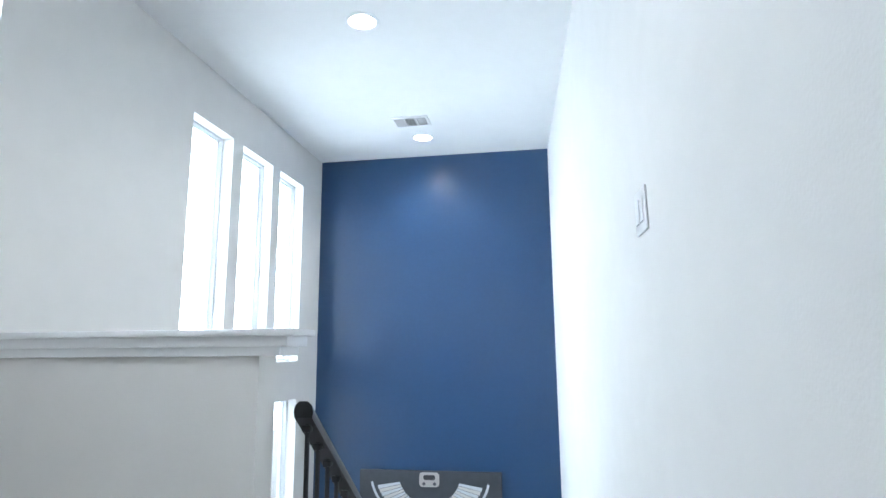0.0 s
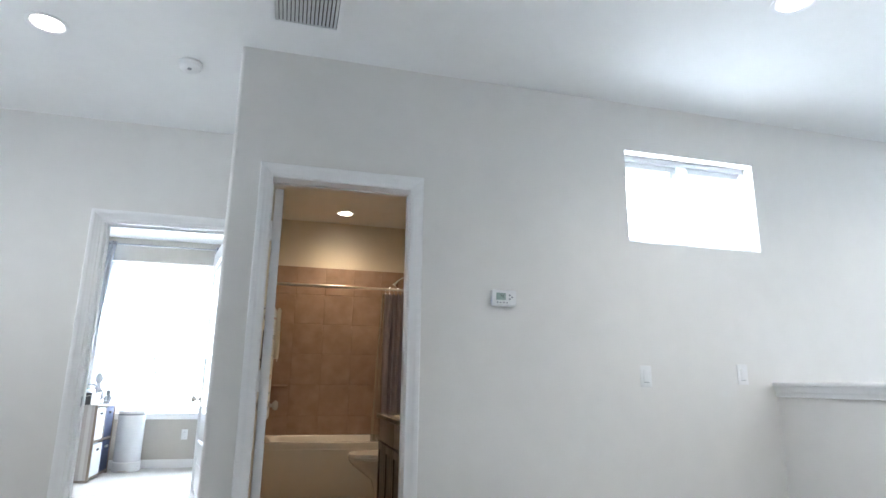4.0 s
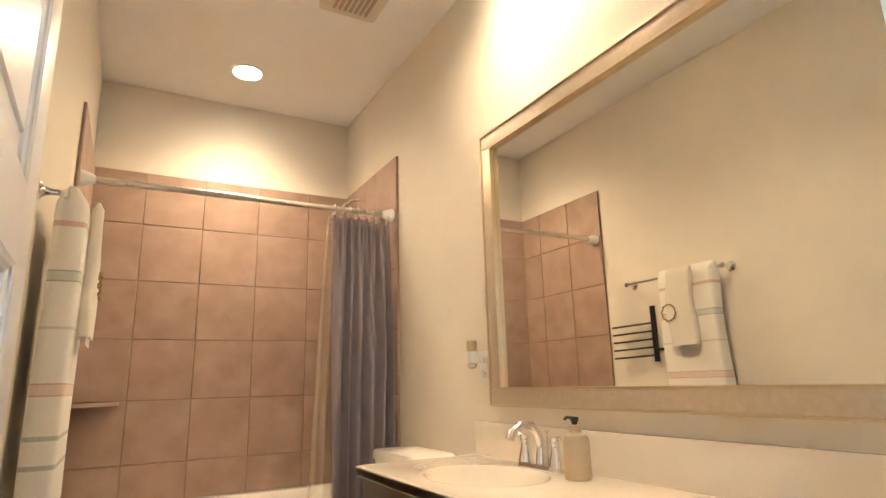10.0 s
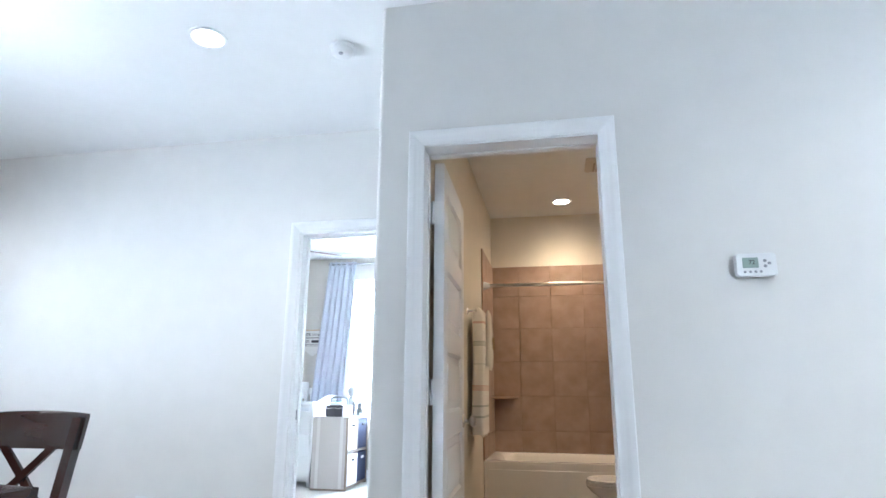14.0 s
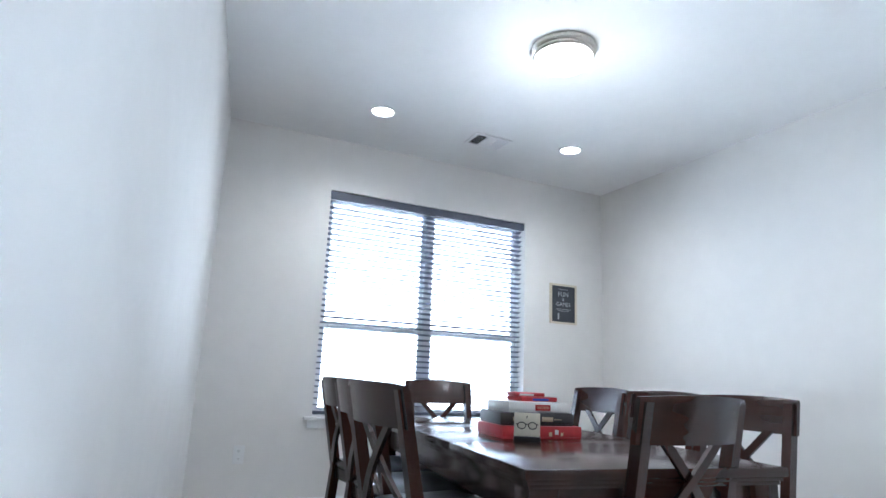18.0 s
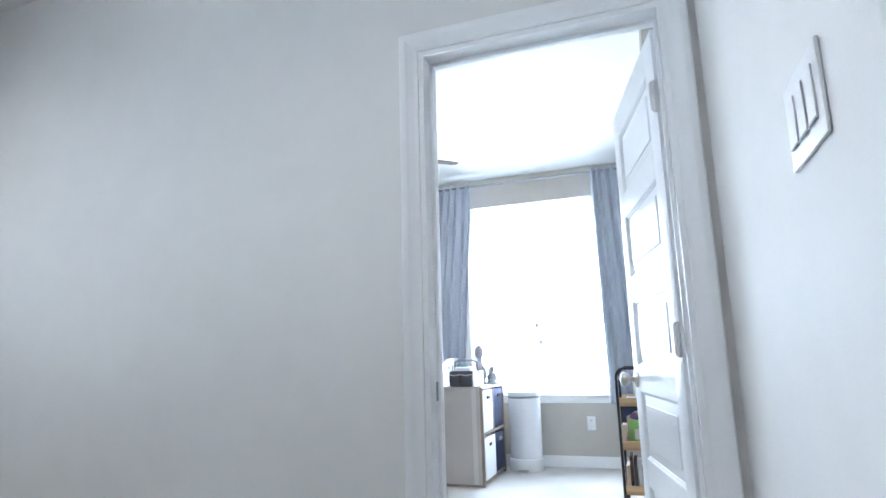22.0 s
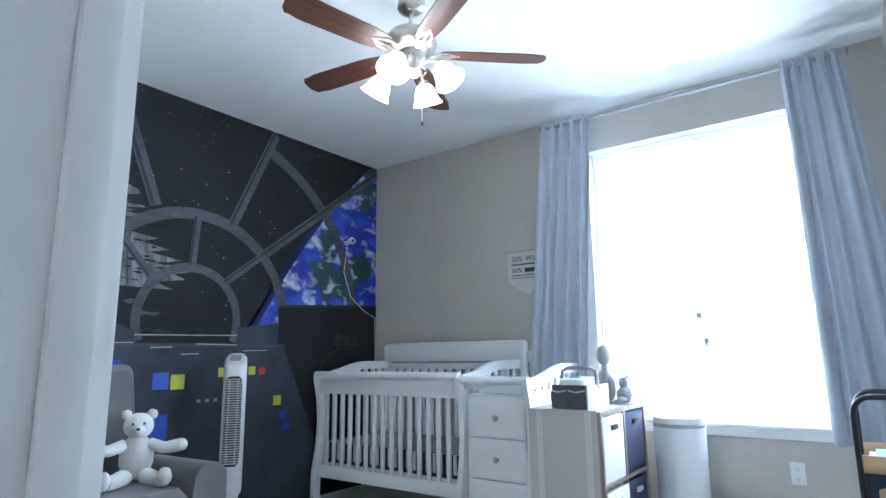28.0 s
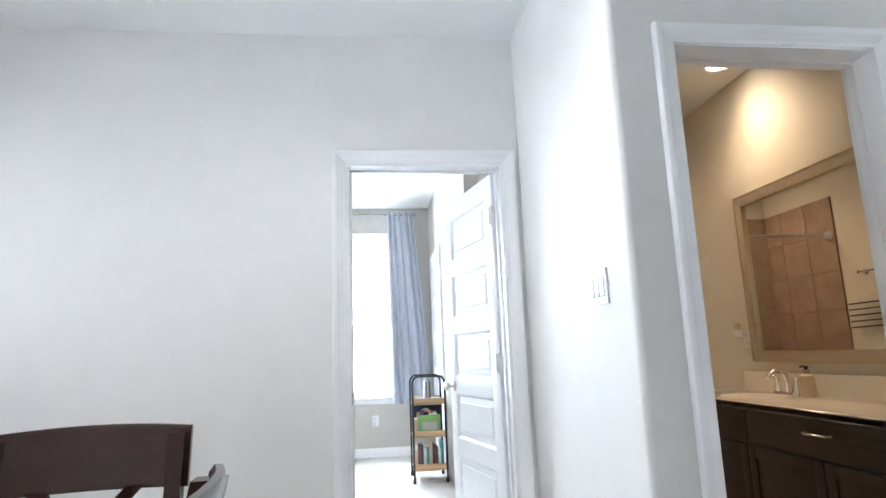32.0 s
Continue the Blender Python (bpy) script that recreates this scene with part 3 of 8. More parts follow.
def panel_door(name, m, width, height, label, panels=5, thick=0.035):
    """Five-panel hollow door: m puts its hinge edge at x = 0, its middle at y = 0 and its foot at z = 0."""
    ob = thing(name, m, label, "door")
    ob["kind"] = "structure"
    t = thick / 2
    st = 0.105
    zs, z = [], 0.2
    step = (height - 0.2 - 0.115 - 0.1 * (panels - 1)) / panels
    for k in range(panels):
        zs.append((z, z + step))
        z += step + 0.1
    part("stile", box(B(), 0, -t, 0, st, t, height, 0.0015), DOOR_WHITE, ob)
    part("stile", box(B(), width - st, -t, 0, width, t, height, 0.0015), DOOR_WHITE, ob)
    prev = 0
    for a, b in zs + [(height, None)]:
        part("rail", box(B(), st, -t, prev, width - st, t, a), DOOR_WHITE, ob)
        prev = b
    for a, b in zs:
        bm = B()
        for s in (-1, 1):
            o = [(st, a), (width - st, a), (width - st, b), (st, b)]
            loops = []
            for g, deep in ((0, 0.001), (0.004, 0.0025), (0.005, 0.0055), (0.011, 0.0085), (0.013, 0.0125), (0.048, 0.0085), (0.050, 0.0045)):
                loops.append([bm.verts.new((x + (g if x < width / 2 else -g), s * (t - deep), zz + (g if zz < (a + b) / 2 else -g))) for x, zz in o])
            for p, q in zip(loops, loops[1:]):
                for k in range(4):
                    bm.faces.new((p[k], p[(k + 1) % 4], q[(k + 1) % 4], q[k]))
            bm.faces.new(loops[-1])
        part("door_panel", bm, DOOR_WHITE, ob, smooth=False)
    for s in (-1, 1):
        bm = B()
        mm = Matrix.Translation((width - 0.062, s * t, 0.865)) @ Matrix.Rotation(radians(-90 * s), 4, "X")
        lathe(bm, [(0.033, 0.0), (0.033, 0.004), (0.029, 0.009), (0.014, 0.012), (0.011, 0.016), (0.011, 0.032), (0.017, 0.036), (0.026, 0.043), (0.029, 0.052), (0.027, 0.060), (0.018, 0.066), (0.0, 0.068)], 24, mm)
        part("door_knob", bm, NICKEL, ob, "brushed nickel round door knob")
    for hz in (0.235, height / 2, height - 0.235):
        leaf = loft(B(), [[(x, y, z) for y, z in rect_ring(-t + 0.001, hz - 0.053, t + 0.02, hz + 0.053, 0.014)] for x in (-0.0022, 0.0002)])
        hinge = part("hinge", leaf, TRIM, ob, "white painted hinge leaf", smooth=False)
        bm = B()
        for q in range(5):
            rod(bm, (-0.002, t + 0.006, hz - 0.053 + 0.0212 * q), (-0.002, t + 0.006, hz - 0.053 + 0.0212 * q + 0.0205), 0.0058, n=12)
        part("knuckle", bm, TRIM, hinge)
        for q in (-0.033, 0.0, 0.033):
            y = 0.006 if q else -0.006
            part("screw", rod(B(), (-0.003, y, hz + q), (-0.002, y, hz + q), 0.0042, n=10), TRIM, hinge)
    return ob


def plate(name, m, label, category, slots="outlet", width=0.072, height=0.117):
    """A wall plate: m puts y out of the wall, z up and the origin at its middle."""
    ob = thing(name, m, label, category)
    bm = box(B(), -width / 2, 0, -height / 2, width / 2, 0.006, height / 2, 0.003)
    part("cover_plate", bm, PLASTIC_W, ob)
    if slots == "outlet":
        for z in (0.026, -0.026):
            bm = box(B(), -0.017, 0.006, z - 0.014, 0.017, 0.0075, z + 0.014, 0.004)
            part("receptacle", bm, PLASTIC_W, ob)
            bm = B()
            for x in (-0.006, 0.006):
                box(bm, x - 0.001, 0.0075, z - 0.003, x + 0.001, 0.0079, z + 0.006)
            box(bm, -0.002, 0.0075, z - 0.010, 0.002, 0.0079, z - 0.006)
            part("slots", bm, VENT_DARK, ob)
    else:
        for k in range(slots):
            x = (k - (slots - 1) / 2) * 0.046
            bm = box(B(), x - 0.0165, 0.006, -0.034, x + 0.0165, 0.009, 0.034, 0.002)
            part("rocker_switch", bm, PLASTIC_W, ob)
            # grey strip painted as the shade under the rocker's lower edge
            bm = box(B(), x - 0.0165, 0.0088, -0.0345, x + 0.0165, 0.0098, -0.031, 0.0005)
            part("rocker_edge", bm, PLASTIC_G, ob)
    return ob


def downlight(name, x, y, lit, group, z=2.74, r=0.078):
    ob = thing(name, pose(x, y, z), "round white recessed ceiling light, switched on", "ceiling light", group)
    part("trim_ring", lathe(B(), [(r + 0.018, 0), (r + 0.018, -0.004), (r + 0.006, -0.008), (r, -0.006), (r - 0.006, 0.0)], 32), TRIM, ob)
    part("lens", lathe(B(), [(r - 0.004, -0.001), (r - 0.02, -0.0035), (0.0, -0.004)], 32), lit, ob, "glowing lens")
    return ob


def grille(name, m, w, h, slats, label, lean=40, dark=True):
    """A louvred register: m puts z out of the surface (into the room), x along the slats."""
    ob = thing(name, m, label, "air vent")
    bm = B()
    f = 0.022
    for a in ((-w / 2, -h / 2, w / 2, -h / 2 + f), (-w / 2, h / 2 - f, w / 2, h / 2), (-w / 2, -h / 2 + f, -w / 2 + f, h / 2 - f), (w / 2 - f, -h / 2 + f, w / 2, h / 2 - f)):
        box(bm, a[0], a[1], 0, a[2], a[3], 0.008, 0.001)
    part("frame", bm, TRIM, ob)
    # flat sheet coloured as the shade of the duct behind
    part("backing", box(B(), -w / 2 + f, -h / 2 + f, -0.002, w / 2 - f, h / 2 - f, 0.0005), VENT_DARK if dark else PLASTIC_G, ob)
    n = slats
    for k in range(n):
        y = -h / 2 + f + (h - 2 * f) * (k + 0.5) / n
        bm = box(B(), -w / 2 + f, -(h - 2 * f) / n * 0.48, -0.0006, w / 2 - f, (h - 2 * f) / n * 0.48, 0.0006)
        part("slat", bm, TRIM, ob, m=pose(0, y, 0.005, lean, 0, 0))
    return ob


def three_way(name, m, w, h, label):
    """A ceiling register with three banks of slats that throw the air left, ahead and right."""
    ob = thing(name, m, label, "air vent")
    f = 0.024
    bm = B()
    for a in ((-w / 2, -h / 2, w / 2, -h / 2 + f), (-w / 2, h / 2 - f, w / 2, h / 2), (-w / 2, -h / 2 + f, -w / 2 + f, h / 2 - f), (w / 2 - f, -h / 2 + f, w / 2, h / 2 - f)):
        box(bm, a[0], a[1], 0, a[2], a[3], 0.009, 0.002)
    part("frame", bm, TRIM, ob)
    # dark sheet in place of an unlit duct
    part("backing", box(B(), -w / 2 + f, -h / 2 + f, -0.002, w / 2 - f, h / 2 - f, 0.0005), VENT_DARK, ob)
    iw, ih = w - 2 * f, h - 2 * f
    third = iw / 3
    for x in (-third / 2, third / 2):
        part("divider", box(B(), x - 0.003, -ih / 2, 0.0006, x + 0.003, ih / 2, 0.008), TRIM, ob)
    for side in (-1, 1):
        for k in range(5):
            bm = box(B(), -0.0085, -ih / 2, -0.0005, 0.0085, ih / 2, 0.0005)
            part("slat", bm, TRIM, ob, m=pose(side * third + (k - 2) * (third - 0.006) / 5, 0, 0.007, 0, -side * 42, 0))
    for k in range(9):
        bm = box(B(), -third / 2 + 0.004, -0.009, -0.0005, third / 2 - 0.004, 0.009, 0.0005)
        part("slat", bm, TRIM, ob, m=pose(0, (k - 4) * ih / 9, 0.007, 30, 0, 0))
    return ob


def window_unit(name, m, w, h, label, cols=2, meet=None, bar=0.032, sash=0.03, mat=None):
    """A vinyl window: m puts x along it, y into the room, z up, with the origin at its lower corner."""
    ob = thing(name, m, label, "window")
    ob["kind"] = "structure"
    bm = B()
    for a in ((0, 0, w, bar), (0, h - bar, w, h), (0, bar, bar, h - bar), (w - bar, bar, w, h - bar)):
        box(bm, a[0], -0.03, a[1], a[2], 0.03, a[3], 0.002)
    part("window_frame", bm, mat or VINYL, ob)
    cw = (w - 2 * bar) / cols
    for c in range(1, cols):
        x = bar + cw * c
        part("mullion", box(B(), x - 0.03, -0.028, bar, x + 0.03, 0.028, h - bar, 0.002), mat or VINYL, ob)
    rows_ = [(bar, meet), (meet, h - bar)] if meet else [(bar, h - bar)]
    for c in range(cols):
        x0, x1 = bar + cw * c + (0.03 if c else 0), bar + cw * (c + 1) - (0.03 if c < cols - 1 else 0)
        for k, (a, b) in enumerate(rows_):
            bm = B()
            y = 0.012 if k == 0 and meet else -0.008
            for q in ((x0, a, x1, a + sash), (x0, b - sash, x1, b), (x0, a + sash, x0 + sash, b - sash), (x1 - sash, a + sash, x1, b - sash)):
                box(bm, q[0], y - 0.012, q[1], q[2], y + 0.012, q[3], 0.0015)
            part("sash", bm, mat or VINYL, ob)
            pane = part("pane", box(B(), x0 + sash, y - 0.002, a + sash, x1 - sash, y + 0.002, b - sash), GLASS, ob, smooth=False)
            pane.visible_shadow = False
    return ob

# ---- the shell ----
CH = 2.74


def two_faced(ob, normal, mat):
    """A second paint on the faces that look along normal."""
    ob.data.materials.append(mat)
    for p in ob.data.polygons:
        if p.normal.dot(Vector(normal)) > 0.9:
            p.material_index = 1
    return ob


SLITS = [(3.705, 4.165), (4.295, 4.757), (4.883, 5.34)]
w = wall("wall_stair", (-1.498, -0.708), (-1.498, 5.76), 0.14,
         [(-0.530 + 0.708, 0.0, 0.212 + 0.708, 2.04), (1.52 + 0.708, 1.846, 2.455 + 0.708, 2.425)]
         + [(a + 0.708, 0.90, b + 0.708, 2.388) for a, b in SLITS] + [(a + 0.708, -0.55, b + 0.708, 0.60) for a, b in SLITS], z0=-2.9)
two_faced(w, (-1, 0, 0), PAINT_BATH)
wall("wall_blue", (-1.64, 5.76), (0.75, 5.76), 0.12, z0=-2.9, mat=BLUE, label="navy blue satin painted accent wall over the stair")
wall("wall_stair_right", (0.606, 5.76), (0.8221, 1.001), 0.12, z0=-2.9)
wall("wall_loft_door", (0.8415, 0.981), (3.8, 0.981), 0.12, [(1.171 - 0.8415, 0.0, 1.93 - 0.8415, 2.04)])
# the next three walls are unseen, added only to close off the loft side
wall("wall_loft_east", (3.8, 0.981), (3.8, -0.69), 0.12)
wall("wall_loft_south", (3.8, -0.69), (1.302, -0.69), 0.12)
wall("wall_loft_room_east", (3.8, 6.0), (3.8, 1.10), 0.12)
wall("wall_loft_room_north", (0.76, 5.9), (3.8, 5.9), 0.12)
wall("wall_dining_east", (1.18, -0.69), (0.717, -4.60), 0.12)
wall("wall_dining_window", (0.85, -4.60), (-2.83, -4.60), 0.16, [(0.92, 0.63, 2.696, 2.326)])
w = wall("wall_nursery_door", (-2.711, -4.60), (-2.711, -0.728), 0.11, [(2.975, 0.0, 3.783, 2.04)])
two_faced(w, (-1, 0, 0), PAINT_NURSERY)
w = wall("wall_return", (-2.711, -0.728), (-1.518, -0.728), 0.125)
two_faced(w, (0, 1, 0), PAINT_BATH)
wall("wall_bath_left", (-5.03, -0.728), (-2.711, -0.728), 0.125, mat=PAINT_BATH)
wall("wall_bath_far", (-4.916, -0.603), (-4.916, 0.837), 0.12, mat=PAINT_BATH)
wall("wall_bath_right", (-5.04, 0.837), (-1.638, 0.837), 0.12, mat=PAINT_BATH)
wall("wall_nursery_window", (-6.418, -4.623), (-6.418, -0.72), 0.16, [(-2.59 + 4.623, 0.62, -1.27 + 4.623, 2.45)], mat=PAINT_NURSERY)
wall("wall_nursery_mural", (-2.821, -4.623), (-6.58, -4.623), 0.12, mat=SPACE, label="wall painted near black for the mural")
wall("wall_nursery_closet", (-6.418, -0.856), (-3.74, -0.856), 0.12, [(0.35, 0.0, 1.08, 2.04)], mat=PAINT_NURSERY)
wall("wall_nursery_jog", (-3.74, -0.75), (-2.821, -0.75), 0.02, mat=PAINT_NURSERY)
setting("ceiling", box(B(), -6.7, -4.9, CH, 3.95, 6.1, CH + 0.12), CEILING, "white textured flat ceiling", "ceiling", smooth=False)
setting("floor_carpet", box(B(), -6.7, -4.9, -0.12, 3.95, -0.68, 0.0), CARPET, "pale grey beige cut pile carpet", "floor", smooth=False)
setting("floor_hall", box(B(), -1.56, -0.68, -0.12, 3.95, 2.46, 0.0), CARPET, "pale grey beige cut pile carpet", "floor", smooth=False)
setting("floor_loft", box(B(), 0.74, 2.46, -0.12, 3.95, 6.1, 0.0), CARPET, "pale grey beige cut pile carpet", "floor", smooth=False)
setting("floor_bath", box(B(), -5.0, -0.68, -0.12, -1.56, 0.95, -0.002), BATH_FLOOR, "brown tile bathroom floor", "floor", smooth=False)
setting("floor_below", box(B(), -1.7, 2.4, -3.0, 0.9, 5.9, -2.9), CARPET, "carpet at the foot of the stairs", "floor", smooth=False)
setting("wall_below", box(B(), -1.6, 2.38, -2.9, 0.9, 2.456, -0.12), PAINT, "drywall below the landing", "wall", smooth=False)

# bullnose drywall corners
for name, x, y in (("trim_corner_stair", 0.8421, 1.001), ("trim_corner_hall", -1.518, -0.708)):
    setting(name, rod(B(), (x, y, 0), (x, y, CH), 0.02, n=40), PAINT, "rounded drywall corner", "trim")

# door casings and jambs: x along the opening, y out of the wall
M_BATH = Matrix.Translation((-1.498, -0.530, 0)) @ Matrix.Rotation(radians(90), 4, "Z") @ Matrix.Diagonal((1, -1, 1, 1))
M_NURS = Matrix.Translation((-2.711, -1.625, 0)) @ Matrix.Rotation(radians(90), 4, "Z") @ Matrix.Diagonal((1, -1, 1, 1))
M_NURS_IN = Matrix.Translation((-2.821, -0.817, 0)) @ Matrix.Rotation(radians(-90), 4, "Z") @ Matrix.Diagonal((1, -1, 1, 1))
M_LOFT = Matrix.Translation((1.93, 0.981, 0)) @ Matrix.Rotation(radians(180), 4, "Z")
M_CLOS = Matrix.Translation((-5.338, -0.856, 0)) @ Matrix.Rotation(radians(180), 4, "Z")
casing("trim_bath_door", M_BATH @ pose(0.013, 0, 0), 0.716, 2.035)
casing("trim_nursery_door", M_NURS, 0.808, 2.04)
casing("trim_nursery_door_inside", M_NURS_IN, 0.808, 2.04, "rt")
casing("trim_loft_door", M_LOFT, 0.759, 2.04)
casing("trim_closet_door", M_CLOS, 0.73, 2.04)
jamb("door_frame_bath", M_BATH, 0.742, 2.04, 0.14, 0.6, 0.010, 0.005)
jamb("door_frame_nursery", M_NURS, 0.808, 2.04, 0.11, 0.55)
jamb("door_frame_loft", M_LOFT, 0.759, 2.04, 0.12, 0.55)

baseboard("baseboard_hall", (-1.498, 0.266), (-1.498, 2.458))
baseboard("baseboard_dining_window", (0.717, -4.60), (-2.711, -4.60))
baseboard("baseboard_dining_west", (-2.711, -4.60), (-2.711, -1.693))
baseboard("baseboard_nursery_window", (-6.418, -4.623), (-6.418, -0.856))

# parapet at the stair head, with its moulded cap
setting("wall_parapet", box(B(), -1.498, 2.458, -0.3, -0.385, 2.578, 0.98), PAINT, "painted half wall at the stair head", "wall", smooth=False)
cap = thing("parapet_cap", pose(0, 0, 0.014), "white moulded cap on the half wall", "trim")
cap["kind"] = "structure"
part("cap_board", box(B(), -1.496, 2.425, 1.012, -0.262, 2.611, 1.034, 0.006), TRIM, cap)
part("cap_moulding", box(box(B(), -1.496, 2.436, 0.979, -0.285, 2.60, 1.0135, 0.006), -1.496, 2.446, 0.950, -0.31, 2.59, 0.983, 0.006), TRIM, cap)

# stairs going down to the landing
stairs = thing("stairs", pose(0, 2.458, 0), "carpeted stair flight going down from the half wall", "stairs")
stairs["kind"] = "structure"
for k in range(9):
    part("step", box(B(), -0.26, 0.27 * k + 0.002, -0.186 * (k + 1) - 0.2, 0.72, 0.27 * (k + 1), -0.186 * (k + 1), 0.01), CARPET, stairs)
part("landing", box(B(), -1.49, 0.27 * 9, -2.06, 0.62, 3.29, -1.86), CARPET, stairs)
railing = thing("stair_railing", pose(-0.285, 2.58, 0), "black wooden handrail with iron balusters down the stair", "railing")
S = -0.74
bm = B()
prof = [(-0.03, 0.0), (-0.034, 0.018), (-0.028, 0.04), (-0.014, 0.052), (0.014, 0.052), (0.028, 0.04), (0.034, 0.018), (0.03, 0.0)]
a = [bm.verts.new((x, -0.0, 0.765 + z)) for x, z in prof]
b = [bm.verts.new((x, 2.35, 0.765 + z + S * 2.35)) for x, z in prof]
for k in range(8):
    bm.faces.new((a[k], a[(k + 1) % 8], b[(k + 1) % 8], b[k]))
bm.faces.new(a)
bm.faces.new(b)
part("handrail", bm, RAIL, railing)
for k in range(24):
    y = 0.04 + k * 0.098
    part("baluster", rod(B(), (0, y, -0.35 + S * y), (0, y, 0.77 + S * y), 0.0085, n=8), BLACK_METAL, railing)
    part("collar", box(B(), -0.014, y - 0.014, 0.745 + S * y, 0.014, y + 0.014, 0.768 + S * y, 0.003), BLACK_METAL, railing)
part("kerb", box(B(), -0.05, 0.0, -0.4, 0.03, 0.01, -0.3), PAINT, railing)
bm = B()
a = [bm.verts.new((x, 0, z)) for x, z in ((-0.05, -0.36), (0.03, -0.36), (0.03, -0.62), (-0.05, -0.62))]
b = [bm.verts.new((x, 2.35, z + S * 2.35)) for x, z in ((-0.05, -0.36), (0.03, -0.36), (0.03, -0.62), (-0.05, -0.62))]
for k in range(4):
    bm.faces.new((a[k], a[(k + 1) % 4], b[(k + 1) % 4], b[k]))
bm.faces.new(a)
bm.faces.new(b)
part("stringer", bm, TRIM, railing)

# windows
RZ = Matrix.Rotation(radians(90), 4, "Z") @ Matrix.Diagonal((1, -1, 1, 1))
window_unit("window_transom", Matrix.Translation((-1.605, 1.52, 1.846)) @ RZ, 0.935, 0.579, "white vinyl sliding transom window, blown bright by daylight", 2)
for k, (a, b) in enumerate(SLITS):
    window_unit(f"window_slit_{k + 1}", Matrix.Translation((-1.605, a, 0.90)) @ RZ, b - a, 1.488, "tall narrow white stairwell window, bright with daylight", 1, bar=0.012, sash=0.01)
    window_unit(f"window_low_{k + 1}", Matrix.Translation((-1.605, a, -0.55)) @ RZ, b - a, 1.15, "lower narrow white stairwell window", 1, bar=0.012, sash=0.01)
window_unit("window_nursery", Matrix.Translation((-6.55, -2.59, 0.62)) @ RZ, 1.32, 1.83, "white twin double-hung nursery window, bright with daylight", 2, 0.76, bar=0.03)
window_unit("window_dining", Matrix.Translation((-0.07, -4.73, 0.63)) @ Matrix.Rotation(math.pi, 4, "Z") @ Matrix.Diagonal((1, -1, 1, 1)), 1.776, 1.696, "twin double-hung dining window behind blinds", 2, 0.67, mat=TRIM)
sill = thing("window_sill_nursery", pose(-6.418, -1.93, 0.62), "white painted window sill and apron", "window sill")
sill["kind"] = "structure"
part("sill_board", box(B(), -0.12, -0.72, -0.016, 0.035, 0.72, 0.004, 0.005), TRIM, sill)
part("apron", box(B(), 0.001, -0.69, -0.07, 0.014, 0.69, -0.017, 0.004), TRIM, sill)
sill = thing("window_sill_dining", pose(-0.958, -4.60, 0.63), "white painted window sill and apron", "window sill")
sill["kind"] = "structure"
part("sill_board", box(B(), -0.95, -0.12, -0.016, 0.95, 0.035, 0.004, 0.005), TRIM, sill)
part("apron", box(B(), -0.92, 0.001, -0.075, 0.92, 0.014, -0.017, 0.004), TRIM, sill)

# added glowing panels outside the windows, so the daylight there blows out to white
setting("backdrop_west", box(B(), -14.1, -18, -4, -14.0, 70, 17.0), OUTSIDE, "glowing white panel added outside the windows for blown-out daylight", "backdrop", smooth=False)
setting("backdrop_south", box(B(), -9, -11.1, -4, 7, -11.0, 9), OUTSIDE, "glowing white panel added outside the windows for blown-out daylight", "backdrop", smooth=False)
setting("ground", box(B(), -60, -60, -3.4, 60, 60, -3.2), GROUND, "pale ground outside the house", "ground", smooth=False)

# doors
panel_door("door_bath", Matrix.Translation((-1.664, -0.486, 0.008)) @ Matrix.Rotation(radians(181.8), 4, "Z"), 0.705, 2.015, "white five-panel bathroom door standing wide open", 5, 0.044)
panel_door("door_nursery", Matrix.Translation((-2.838, -0.840, 0.008)) @ Matrix.Rotation(radians(192.2), 4, "Z"), 0.768, 2.015, "white five-panel nursery door standing open")
panel_door("door_closet", Matrix.Translation((-6.066, -0.852, 0.008)), 0.724, 2.022, "white five-panel closet door standing shut")

# ---- bathroom ----
built_before = set(bpy.data.objects)


def draped(bm, x0, x1, z0, z1, depth, folds, seed, m=None, nz=20, pinch=0.1, flare=0.0, swags=0):
    """Heavy cloth on a rod: small gathers at the top that melt into a few wide, uneven folds."""
    rnd = random.Random(seed)
    m = m or Matrix()
    n = folds * 18
    o = rnd.uniform(0, 50)
    rows_ = []
    for j in range(nz + 1):
        f = j / nz
        row = []
        for k in range(n + 1):
            u = k / n
            wu = u + 0.55 / folds * noise.noise((u * folds * 0.7, f * 0.5, o)) + 0.10 / folds * math.sin(2.5 * f + o)
            big = math.sin(2 * math.pi * folds * wu) + 0.35 * math.sin(2 * math.pi * folds * 0.5 * wu + 1.3 + f)
            amp = (0.45 + 0.55 * min(1, f * 2.2)) * (0.65 + 0.6 * noise.noise((u * folds * 0.6 + 9, f * 0.8, o + 4)))
            small = 0.32 * max(0, 1 - f * 5) * math.sin(2 * math.pi * folds * 2.6 * u + o)
            soft = 0.25 * noise.noise((u * folds * 1.7, f * 3.0, o + 20))
            mid = (x0 + x1) / 2
            x = mid + (x0 - mid + (x1 - x0) * u) * (1 - pinch * (1 - f) ** 1.5 + flare * f) + 0.012 * noise.noise((u * 3, f * 2, o + 7))
            row.append(bm.verts.new(m @ Vector((x, depth * (amp * big + small + soft), z1 + (z0 - z1) * f - (0.024 * (1 - f) ** 5 * math.sin(math.pi * swags * u) ** 2)))))
        rows_.append(row)
    for a, b in zip(rows_, rows_[1:]):
        for k in range(n):
            bm.faces.new((a[k], a[k + 1], b[k + 1], b[k]))
    return bm


